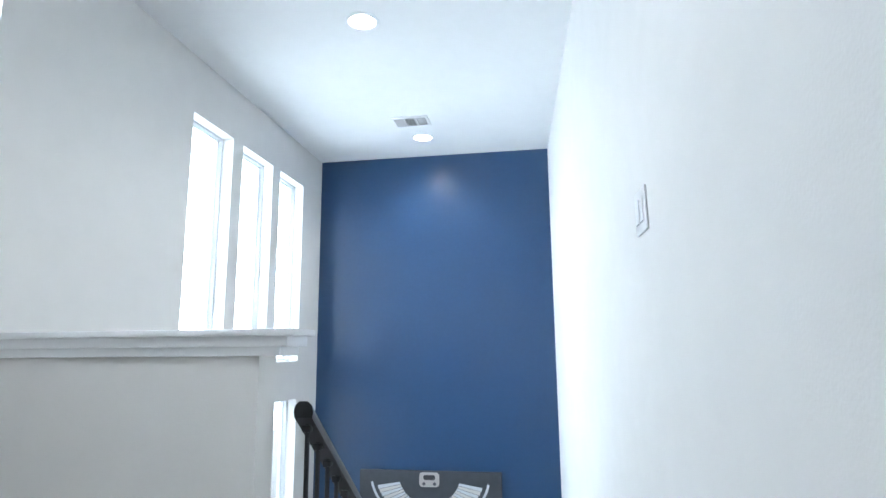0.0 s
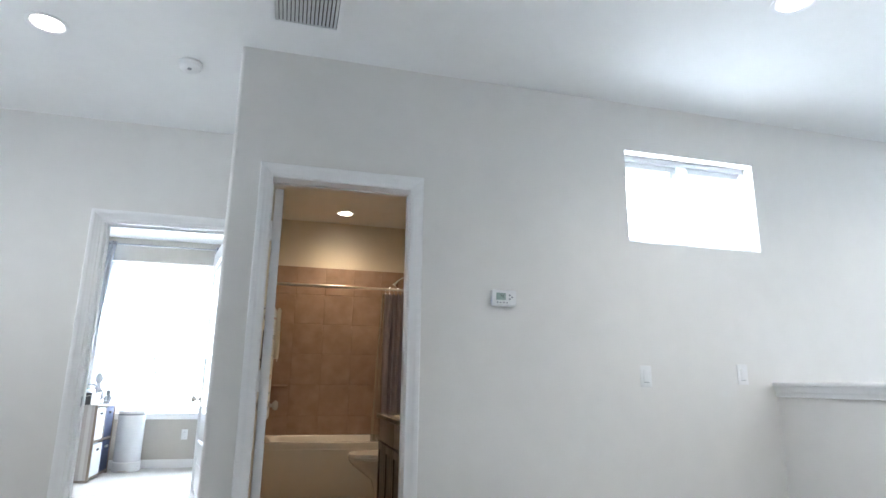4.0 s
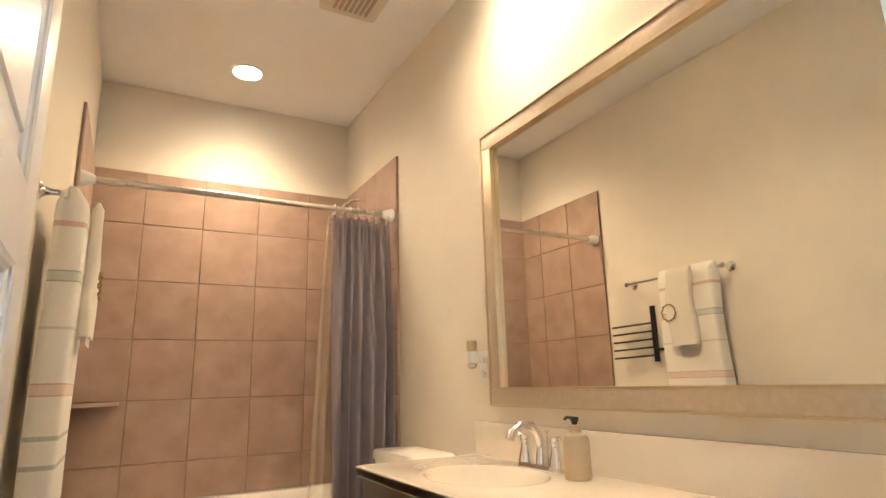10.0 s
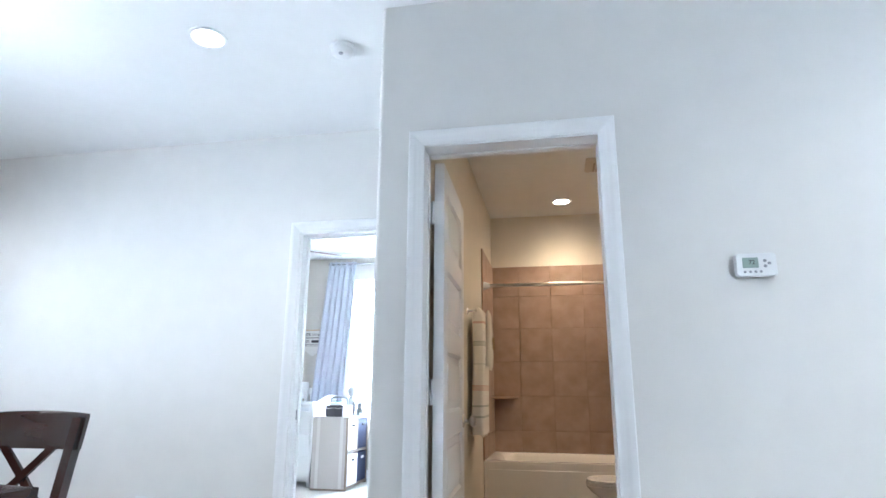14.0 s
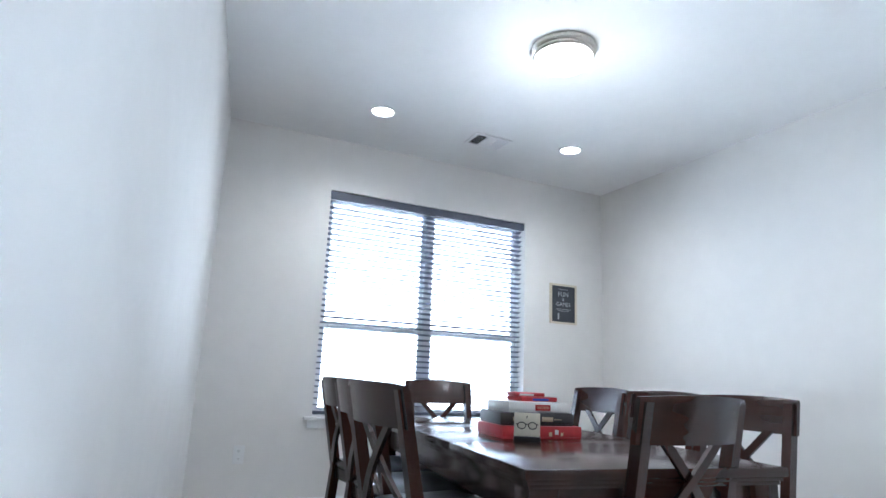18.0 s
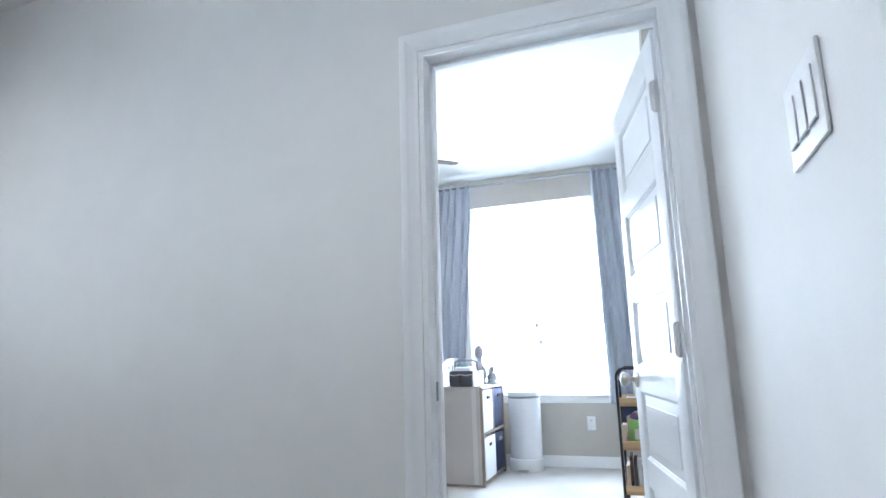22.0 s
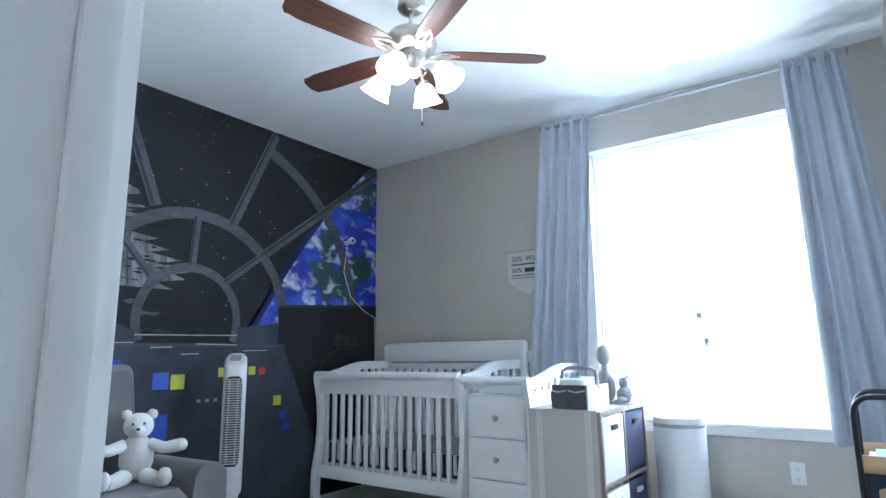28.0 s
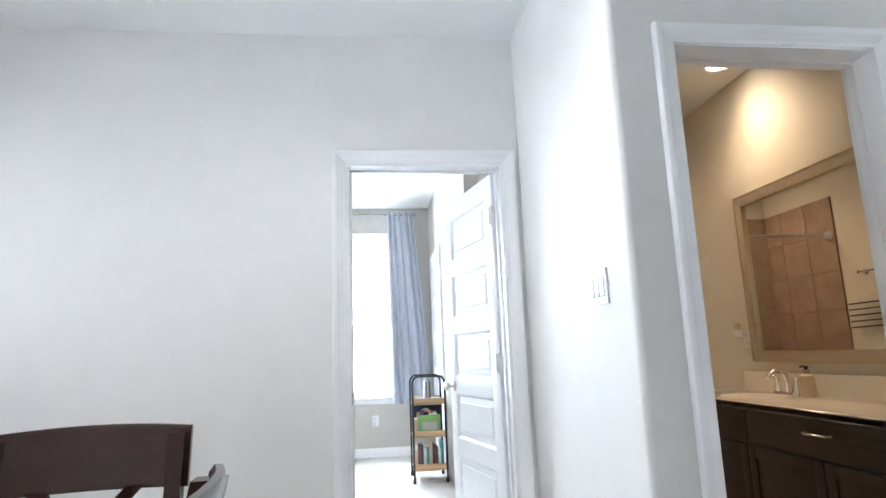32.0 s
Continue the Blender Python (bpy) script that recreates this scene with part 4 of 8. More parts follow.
def pleated(bm, top, low, z0, z1, depth, folds, seed, m):
    """A curtain panel: many near-straight folds that spread from the top's span to the hem's."""
    rnd = random.Random(seed)
    n, nz = folds * 20, 18
    o = rnd.uniform(0, 50)
    rows_ = []
    for j in range(nz + 1):
        f = j / nz
        row = []
        for k in range(n + 1):
            u = k / n
            wu = u + 0.45 / folds * noise.noise((u * folds * 0.8, 0.06 * f, o))
            wave = math.sin(2 * math.pi * folds * wu)
            amp = 0.6 + 0.3 * f + 0.4 * noise.noise((u * folds * 0.7 + 9, f * 0.15, o + 4))
            crimp = 0.18 * max(0, 1 - f * 9) * math.sin(2 * math.pi * folds * 3.3 * u + o)
            a = top[0] + (low[0] - top[0]) * f
            b = top[1] + (low[1] - top[1]) * f
            x = a + (b - a) * u + 0.004 * noise.noise((u * 4, f * 1.2, o + 7))
            row.append(bm.verts.new(m @ Vector((x, depth * (amp * wave + crimp), z1 + (z0 - z1) * f))))
        rows_.append(row)
    for a, b in zip(rows_, rows_[1:]):
        for k in range(n):
            bm.faces.new((a[k], a[k + 1], b[k + 1], b[k]))
    return bm


def wave_sheet(bm, x0, x1, z0, z1, depth, folds, seed, m=None, nz=14, pinch=0.0, thick=0.0, flare=0.0):
    """Hanging cloth: folds across x, falling from z1 to z0, gathered at the top by pinch."""
    rnd = random.Random(seed)
    m = m or Matrix()
    n = folds * 8
    phase = [rnd.uniform(-0.5, 0.5) for _ in range(folds + 1)]
    amp = [rnd.uniform(0.6, 1.25) for _ in range(folds + 1)]
    rows_ = []
    for j in range(nz + 1):
        f = j / nz
        z = z1 + (z0 - z1) * f
        row = []
        for k in range(n + 1):
            u = k / n
            q = min(int(u * folds), folds - 1)
            a = amp[q] * (1 - (u * folds - q)) + amp[q + 1] * (u * folds - q)
            mid = (x0 + x1) / 2
            wide = (1 - pinch * (1 - f) ** 2) + flare * f
            x = mid + (x0 - mid + (x1 - x0) * u) * wide + 0.012 * math.sin(3 * f + 6 * u) * f
            y = depth * a * (0.55 + 0.45 * f) * math.sin(2 * math.pi * u * folds + phase[q] * f * 2.2 + 0.4 * math.sin(4 * f + q))
            row.append(bm.verts.new(m @ Vector((x, y, z))))
        rows_.append(row)
    for a, b in zip(rows_, rows_[1:]):
        for k in range(n):
            bm.faces.new((a[k], a[k + 1], b[k + 1], b[k]))
    return bm


def solid(ob, t):
    mod = ob.modifiers.new("thickness", "SOLIDIFY")
    mod.thickness = t
    return ob


# tub in its alcove
tub = thing("bathtub", pose(-4.916, -0.633, 0), "cream enamelled alcove bathtub", "bathtub")
bm = B()
rings = []
for (a, b, c, d, r), z in (((0.004, 0.004, 0.80, 1.436, 0.01), 0.0), ((0.004, 0.004, 0.80, 1.436, 0.01), 0.47), ((0.004, 0.004, 0.795, 1.436, 0.012), 0.485), ((0.07, 0.08, 0.72, 1.36, 0.12), 0.485),
                           ((0.09, 0.11, 0.70, 1.33, 0.12), 0.46), ((0.14, 0.2, 0.65, 1.25, 0.12), 0.12), ((0.2, 0.28, 0.6, 1.15, 0.1), 0.09)):
    rings.append([(x, y, z) for x, y in rect_ring(a, b, c, d, r)])
loft(bm, rings)
part("basin", bm, TUB, tub)
part("apron", box(B(), 0.801, 0.03, 0.03, 0.808, 1.41, 0.425, 0.003), TUB, tub)
part("overflow_plate", lathe(B(), [(0.035, 0.0), (0.034, 0.006), (0.026, 0.010), (0.0, 0.011)], 22, Matrix.Translation((0.40, 1.278, 0.34)) @ Matrix.Rotation(radians(80), 4, "X")), CHROME, tub)
part("drain", lathe(B(), [(0.03, 0.0), (0.028, 0.004), (0.012, 0.005), (0.0, 0.004)], 20, Matrix.Translation((0.40, 1.06, 0.091))), CHROME, tub)

# tiled surround: three faces of separate tiles over grout
surround = thing("tile_surround", pose(0, 0, 0), "brown terracotta tile surround with narrow brown grout round the tub", "tile wall")
surround["kind"] = "structure"
JZ = [0.486, 0.672, 0.985, 1.299, 1.612, 1.925, 2.225]
JY = [-0.633, -0.366, -0.061, 0.245, 0.549, 0.807]
part("grout_back", box(B(), -4.914, -0.631, 0.486, -4.908, 0.805, 2.224), GROUT, surround, smooth=False)
part("grout_left", box(B(), -4.908, -0.631, 0.486, -4.09, -0.625, 2.224), GROUT, surround, smooth=False)
part("grout_right", box(B(), -4.908, 0.799, 0.486, -4.09, 0.805, 2.224), GROUT, surround, smooth=False)
JX = [-4.906, -4.70, -4.395, -4.088]
tile_meshes = {}


def tile_mesh(w, h):
    key = (round(w, 3), round(h, 3))
    if key not in tile_meshes:
        me = finish(box(B(), -w / 2, -h / 2, 0, w / 2, h / 2, 0.008, 0.0022, 1))
        me.materials.append(TILE)
        tile_meshes[key] = me
    return tile_meshes[key]


G = 0.0018


def put_tile(a0, a1, z0, z1, m):
    ob = new("tile", tile_mesh(a1 - a0 - 2 * G, z1 - z0 - 2 * G))
    ob.matrix_basis = m
    ob.parent = surround


for za, zb in zip(JZ, JZ[1:]):
    zc = (za + zb) / 2
    for ya, yb in zip(JY, JY[1:]):
        put_tile(ya, yb, za, zb, Matrix.Translation((-4.909, (ya + yb) / 2, zc)) @ Matrix(((0, 0, 1, 0), (1, 0, 0, 0), (0, 1, 0, 0), (0, 0, 0, 1))))
    for xa, xb in zip(JX, JX[1:]):
        put_tile(xa, xb, za, zb, Matrix.Translation(((xa + xb) / 2, -0.626, zc)) @ Matrix(((-1, 0, 0, 0), (0, 0, 1, 0), (0, 1, 0, 0), (0, 0, 0, 1))))
        put_tile(xa, xb, za, zb, Matrix.Translation(((xa + xb) / 2, 0.800, zc)) @ Matrix(((1, 0, 0, 0), (0, 0, -1, 0), (0, 1, 0, 0), (0, 0, 0, 1))))
# the obj-space noise of each tile differs by Object Info's random offset
nt = TILE.node_tree
oi, vm = nt.nodes.new("ShaderNodeObjectInfo"), nt.nodes.new("ShaderNodeVectorMath")
vm.operation = "SCALE"
vm.inputs[0].default_value = (37, 11, 23)
nt.links.new(oi.outputs["Random"], vm.inputs["Scale"])
for nd in nt.nodes:
    if nd.type == "MAPPING":
        nt.links.new(vm.outputs[0], nd.inputs["Location"])

shelf = thing("corner_shelf", pose(-4.90, -0.617, 0.965), "terracotta corner shelf set into the tile", "shelf")
part("shelf_tile", prism(B(), [(0.0, 0.0), (0.2, 0.0), (0.195, 0.02), (0.02, 0.215), (0.0, 0.22)], 0.016), TILE, shelf)

# shower rod, rings, curtain and liner
rodthing = thing("shower_rod", pose(-4.14, 0, 1.905), "brushed nickel tension shower rod", "curtain rod")
part("bar", rod(B(), (0, -0.60, 0), (0, 0.78, 0), 0.0125, n=18), NICKEL, rodthing)
part("bar_sleeve", rod(B(), (0, -0.60, 0), (0, 0.05, 0), 0.0145, n=18), NICKEL, rodthing)
for s, y in ((1, -0.616), (-1, 0.79)):
    part("flange", lathe(B(), [(0.036, 0), (0.034, 0.01), (0.022, 0.045), (0.016, 0.055)], 20, Matrix.Translation((0, y, 0)) @ Matrix.Rotation(radians(-90 * s), 4, "X")), PLASTIC_W, rodthing)
curtain = thing("shower_curtain", pose(-4.115, 0, 0), "slate grey shower curtain drawn to one side", "shower curtain")
MC = Matrix.Rotation(radians(90), 4, "Z") @ Matrix.Diagonal((1, -1, 1, 1))
solid(part("cloth", draped(B(), 0.46, 0.775, 0.22, 1.865, 0.048, 5, 3, MC, 28, 0.06, 0.04, 7), SHOWER_CLOTH, curtain), 0.002)
for k in range(8):
    y = 0.475 + 0.041 * k
    part("ring", tube(B(), [(-0.025 + 0.024 * math.cos(a), y + 0.004 * math.sin(3 * a), 1.893 + 0.028 * math.sin(a)) for a in [2 * math.pi * i / 16 for i in range(16)]], 0.0026, 6, True), CHROME, curtain)
liner = thing("shower_liner", pose(-4.165, 0, 0), "clear plastic shower liner behind the curtain", "shower liner")
solid(part("sheet", wave_sheet(B(), 0.405, 0.60, 0.25, 1.86, 0.02, 4, 8, MC, 14, 0.45, 0.0, 0.35), LINER, liner), 0.001)
head = thing("shower_fixture", pose(-4.52, 0.805, 2.085), "chrome shower head on a curved arm", "shower head")
part("escutcheon", lathe(B(), [(0.03, 0.0), (0.028, 0.006), (0.012, 0.012)], 18, Matrix.Rotation(radians(90), 4, "X")), CHROME, head)
part("arm", tube(B(), [(0, 0, 0), (0, -0.06, 0.012), (0, -0.11, 0.0), (0, -0.145, -0.035)], 0.009, 10), CHROME, head)
part("head", lathe(B(), [(0.012, 0.03), (0.018, 0.0), (0.036, -0.035), (0.034, -0.042), (0, -0.042)], 18, Matrix.Translation((0, -0.155, -0.05)) @ Matrix.Rotation(radians(-30), 4, "X")), CHROME, head)

# toilet
toilet = thing("toilet", pose(-3.74, 0.80, 0), "cream ceramic toilet with closed lid beside the vanity", "toilet")
bm = B()
rr = []
for (w, y0, y1), z in (((0.12, -0.12, -0.44), 0), ((0.115, -0.14, -0.42), 0.1), ((0.12, -0.14, -0.46), 0.22), ((0.17, -0.14, -0.62), 0.34), ((0.185, -0.14, -0.66), 0.385), ((0.18, -0.14, -0.655), 0.395)):
    c, h = (y0 + y1) / 2, (y0 - y1) / 2
    rr.append([(w * math.cos(a), c + h * math.sin(a) * (1.0 if math.sin(a) < 0 else 0.9), z) for a in [2 * math.pi * k / 28 for k in range(28)]])
loft(bm, rr)
part("bowl", bm, TUB, toilet)
part("seat", loft(B(), [[(0.185 * f * math.cos(a), -0.40 + 0.26 * f * math.sin(a), z) for a in [2 * math.pi * k / 28 for k in range(28)]] for f, z in ((0.99, 0.397), (1.0, 0.405), (0.99, 0.415))]), TUB, toilet)
part("lid", loft(B(), [[(0.18 * f * math.cos(a), -0.40 + 0.255 * f * math.sin(a), z) for a in [2 * math.pi * k / 28 for k in range(28)]] for f, z in ((0.99, 0.417), (1.0, 0.425), (0.97, 0.434))]), TUB, toilet)
part("tank", loft(B(), [[(x, y, z) for x, y in rect_ring(-w, -0.19, w, -0.005, 0.03)] for w, z in ((0.19, 0.37), (0.20, 0.42), (0.215, 0.72))]), TUB, toilet)
part("tank_lid", loft(B(), [[(x, y, z) for x, y in rect_ring(-w, -0.2, w, -0.002, 0.035)] for w, z in ((0.222, 0.722), (0.225, 0.73), (0.222, 0.752), (0.2, 0.762))]), TUB, toilet)
part("flush_lever", tube(B(), [(-0.15, -0.19, 0.66), (-0.15, -0.205, 0.66), (-0.1, -0.21, 0.655)], 0.006, 8), CHROME, toilet)

# vanity cabinet, counter and basin
VX0, VX1, VY = -3.345, -1.70, 0.345
van = thing("vanity_cabinet", pose(VX0, VY, 0), "espresso stained vanity cabinet with panel doors", "vanity cabinet")
L = VX1 - VX0
bm = box(box(B(), 0, 0.012, 0.09, L, 0.45, 0.60, 0.002), 0, 0.07, 0, L, 0.45, 0.09)
for q in ((0, 0.012, L, 0.03), (0, 0.031, 0.02, 0.45), (L - 0.02, 0.031, L, 0.45)):
    box(bm, q[0], q[1], 0.601, q[2], q[3], 0.744)
part("body", bm, VANITY, van)
for a, b in ((0.006, 0.31), (0.316, 0.622), (0.628, 1.13), (1.136, L - 0.006)):
    z0, z1 = 0.105, 0.565
    door = part("door", box(B(), a, -0.006, z0, b, 0.012, z1, 0.002), VANITY, van)
    for q in ((a, z0, a + 0.055, z1), (b - 0.055, z0, b, z1), (a + 0.055, z0, b - 0.055, z0 + 0.055), (a + 0.055, z1 - 0.055, b - 0.055, z1)):
        part("door_rail", box(B(), q[0], -0.014, q[1], q[2], -0.0062, q[3], 0.003), VANITY, door)
part("false_front", box(B(), 0.006, -0.006, 0.58, 0.622, 0.012, 0.735, 0.002), VANITY, van)
drawer = part("drawer_front", box(B(), 0.628, -0.006, 0.58, L - 0.006, 0.012, 0.735, 0.002), VANITY, van)
c = -2.22 - VX0
part("pull_handle", tube(B(), [(c - 0.07, -0.006, 0.675), (c - 0.068, -0.03, 0.675), (c - 0.045, -0.036, 0.675), (c + 0.045, -0.036, 0.675), (c + 0.068, -0.03, 0.675), (c + 0.07, -0.006, 0.675)], 0.0055, 8), NICKEL, drawer, "brushed nickel bar pull")
top = thing("countertop", pose(0, 0, 0), "cream cultured marble vanity top with an oval basin", "vanity top")
bm = B()
x0, x1, y0, y1, zt = VX0 - 0.025, VX1 + 0.02, 0.315, 0.785, 0.777
cx, cy, ax, ay = -2.925, 0.545, 0.215, 0.165
n = 64
oval, rect, low = [], [], []
for k in range(n):
    a = 2 * math.pi * k / n
    c, s = math.cos(a), math.sin(a)
    oval.append((cx + ax * c, cy + ay * s))
    f = min((x1 - cx) / c if c > 1e-6 else (x0 - cx) / c if c < -1e-6 else 1e9, (y1 - cy) / s if s > 1e-6 else (y0 - cy) / s if s < -1e-6 else 1e9)
    rect.append((cx + f * c, cy + f * s))
rings = [[(x, y, zt - 0.032) for x, y in rect], [(x, y, zt - 0.004) for x, y in rect],
         [(min(max(x, x0 + 0.004), x1 - 0.004), min(max(y, y0 + 0.004), y1 - 0.004), zt) for x, y in rect]]
for f, z in ((1.10, 0.0), (1.06, 0.0022), (1.0, 0.001), (0.96, -0.012), (0.85, -0.06), (0.6, -0.115), (0.25, -0.135), (0.06, -0.137)):
    rings.append([(cx + (x - cx) * f, cy + (y - cy) * f, zt + z) for x, y in oval])
loft(bm, rings, (False, True))
part("counter", bm, COUNTER, top)
part("counter_edge", box(B(), x0, y0, zt - 0.034, x1, y0 + 0.012, zt - 0.002, 0.004), COUNTER, top)
part("backsplash", box(B(), x0, 0.786, zt - 0.03, x1, 0.806, 0.895, 0.004), COUNTER, top)
part("drain", lathe(B(), [(0.024, 0.0), (0.022, 0.003), (0.0, 0.002)], 20, Matrix.Translation((cx, cy, zt - 0.136))), CHROME, top)

fau = thing("basin_faucet", pose(-2.91, 0.735, 0.777), "chrome two-handle basin faucet", "faucet")
part("base", loft(B(), [[(x, y, z) for x, y in rect_ring(-0.098 * f, -0.028 * f, 0.098 * f, 0.028 * f, 0.026 * f)] for f, z in ((1, 0.0), (1, 0.012), (0.93, 0.018))]), CHROME, fau)
pts = [(0, 0.0, 0.015), (0, 0.003, 0.06), (0, -0.004, 0.10), (0, -0.028, 0.128), (0, -0.066, 0.132), (0, -0.098, 0.112), (0, -0.110, 0.092)]
part("spout", tube(B(), pts, [0.017, 0.0135, 0.0125, 0.013, 0.0125, 0.0125, 0.014], 14), CHROME, fau)
part("lift_rod", tube(B(), [(0, 0.028, 0.015), (0, 0.028, 0.10), (0, 0.028, 0.112)], [0.0035, 0.0035, 0.008], 10), CHROME, fau)
for s in (-1, 1):
    part("valve", lathe(B(), [(0.024, 0.012), (0.022, 0.03), (0.014, 0.06), (0.013, 0.075), (0.017, 0.085), (0.014, 0.095), (0, 0.098)], 18, Matrix.Translation((s * 0.074, 0, 0))), CHROME, fau)
    part("lever", tube(B(), [(s * 0.074, 0, 0.09), (s * 0.096, -0.004, 0.097), (s * 0.131, -0.008, 0.092), (s * 0.141, -0.009, 0.092)], [0.007, 0.006, 0.0075, 0.004], 10), CHROME, fau)
soap = thing("soap_dispenser", pose(-2.705, 0.70, 0.778), "champagne metal soap bottle with a dark pump", "soap dispenser")
part("bottle", lathe(B(), [(0.034, 0.0), (0.036, 0.004), (0.036, 0.10), (0.031, 0.112), (0.017, 0.119), (0.016, 0.124)], 28), SOAP_METAL, soap)
part("collar", lathe(B(), [(0.017, 0.124), (0.017, 0.138), (0.010, 0.140)], 20), SOAP_METAL, soap)
part("pump", tube(B(), [(0, 0, 0.138), (0, 0, 0.155), (0, 0, 0.160)], [0.006, 0.012, 0.011], 12), BLACK_METAL, soap)
part("nozzle", tube(B(), [(0, 0, 0.157), (-0.026, -0.006, 0.158), (-0.032, -0.007, 0.152)], 0.0045, 8), BLACK_METAL, soap)
part("label_text", box(B(), -0.012, -0.0375, 0.055, 0.012, -0.0362, 0.061), GILT, soap)

# framed mirror
MX0, MX1, MZ0, MZ1 = -3.232, -1.675, 0.957, 1.972
mir = thing("wall_mirror", pose(0, 0.806, 0), "large mirror in a champagne silver frame over the vanity", "mirror")
fw = 0.053
for nm, a in (("frame_rail", (MX0, MZ0, MX1, MZ0 + fw)), ("frame_rail", (MX0, MZ1 - fw, MX1, MZ1)), ("frame_stile", (MX0, MZ0 + fw, MX0 + fw, MZ1 - fw)), ("frame_stile", (MX1 - fw, MZ0 + fw, MX1, MZ1 - fw))):
    part(nm, box(B(), a[0], -0.028, a[1], a[2], -0.001, a[3], 0.003), FRAME_WOOD, mir)
bm = B()
for a in ((MX0 - 0.006, MZ0 - 0.006, MX1 + 0.006, MZ0), (MX0 - 0.006, MZ1, MX1 + 0.006, MZ1 + 0.006), (MX0 - 0.006, MZ0, MX0, MZ1), (MX1, MZ0, MX1 + 0.006, MZ1)):
    box(bm, a[0], -0.033, a[1], a[2], -0.001, a[3], 0.0015)
part("frame_edge", bm, GILT, mir, "thin champagne outer edge")
bm = B()
i0, i1, j0, j1 = MX0 + fw, MX1 - fw, MZ0 + fw, MZ1 - fw
for a in ((i0, j0, i1, j0 + 0.006), (i0, j1 - 0.006, i1, j1), (i0, j0, i0 + 0.006, j1), (i1 - 0.006, j0, i1, j1)):
    box(bm, a[0], -0.030, a[1], a[2], -0.012, a[3], 0.001)
part("inner_edge", bm, GILT, mir, "thin champagne inner edge")
part("mirror_glass", box(B(), i0 - 0.005, -0.012, j0 - 0.005, i1 + 0.005, -0.006, j1 + 0.005), MIRROR, mir, smooth=False)

# plate, night light
MB = Matrix.Translation((-3.305, 0.806, 1.09)) @ Matrix.Rotation(math.pi, 4, "Z")
plate("outlet_plate", MB, "white outlet plate on the bathroom wall", "outlet")
nl = thing("night_light", pose(-3.345, 0.798, 1.135), "small plug-in scent warmer with a glass bulb", "night light")
part("housing", loft(B(), [[(x, y, z) for x, y in rect_ring(-0.018, -0.05, 0.018, -0.004, 0.012)] for z in (-0.03, 0.015)]), PLASTIC_W, nl)
part("bulb", lathe(B(), [(0.0, -0.05), (0.016, -0.045), (0.02, -0.03), (0.016, -0.012)], 16, Matrix.Translation((0, -0.028, 0))), GLASS, nl)
part("cap", lathe(B(), [(0.017, 0.015), (0.02, 0.03), (0.019, 0.055), (0.0, 0.058)], 16, Matrix.Translation((0, -0.028, 0))), GILT, nl)

# towel bar, towels and rack on the opposite wall
bar = thing("towel_bar", pose(0, -0.633, 1.565), "chrome towel bar on the bathroom wall", "towel bar")
part("bar", rod(B(), (-3.87, 0.065, 0), (-3.22, 0.065, 0), 0.008, n=14), CHROME, bar)
for x in (-3.86, -3.23):
    part("bracket", lathe(B(), [(0.026, 0.001), (0.026, 0.006), (0.015, 0.014), (0.009, 0.03), (0.009, 0.058), (0.014, 0.062), (0.014, 0.07), (0.0, 0.074)], 18, Matrix.Translation((x, 0, 0)) @ Matrix.Rotation(radians(-90), 4, "X")), CHROME, bar)


def towel(name, x0, x1, z_low, y0, y1, label, cloth, seed):
    """A folded towel over the bar: a soft thick slab with rounded edges and a fringe."""
    ob = thing(name, pose(0, -0.568, 1.565), label, "towel")
    rnd = random.Random(seed)
    c, h, q, d = (x0 + x1) / 2, (x1 - x0) / 2, (y0 + y1) / 2, (y1 - y0) / 2
    rings = []
    n = 22
    for k in range(n + 1):
        f = k / n
        z = (z_low - 1.565) * (1 - f) + (0.012 + d * 0.5) * f
        top = max(0.25, 1 - max(0, f - 0.95) / 0.05 * 0.75)
        sway = 0.006 * math.sin(5 * f + seed)
        rings.append([(c + sway + x + 0.003 * math.sin(9 * f + 20 * y), q + y + 0.004 * math.sin(22 * x + 4 * f + seed), z)
                      for x, y in rect_ring(-h * (1 + 0.03 * math.sin(4 * f)), -d * top, h, d * top, min(d * top * 0.9, 0.02), 5)])
    part("cloth", loft(B(), rings), cloth, ob)
    bm = B()
    for k in range(26):
        x = x0 + (x1 - x0) * (k + 0.5) / 26
        rod(bm, (x, q + d * 0.5, z_low - 1.565 + 0.004), (x + rnd.uniform(-0.004, 0.004), q + d * 0.5, z_low - 1.565 - 0.022), 0.0014, n=4)
    part("fringe", bm, TOWEL, ob)
    return ob


towel("bath_towel", -3.60, -3.26, 0.74, -0.03, 0.05, "long cream towel with woven coloured bands on the bar", TOWEL_BANDED, 1)
towel("hand_towel", -3.525, -3.365, 1.19, 0.052, 0.085, "cream hand towel with an embroidered wreath and fringe", TOWEL, 2)
emb = thing("wreath_embroidery", pose(-3.51, -0.478, 1.36), "tan embroidered wreath on the hand towel", "embroidery")
part("wreath", tube(B(), [(0.042 * math.cos(a), 0.004 * math.sin(9 * a), 0.042 * math.sin(a) + 0.002 * math.sin(11 * a)) for a in [2 * math.pi * k / 40 for k in range(40)]], 0.0035, 6, True), TOWEL_GREEN, emb)
rack = thing("towel_rack", pose(-3.735, -0.633, 1.28), "black swing-arm towel rack on the wall", "towel rack")
part("upright", box(B(), -0.014, 0.01, -0.16, 0.014, 0.026, 0.15, 0.003), BLACK_METAL, rack)
part("wall_mount", box(B(), -0.012, 0.001, -0.10, 0.055, 0.012, -0.085, 0.002), BLACK_METAL, rack)
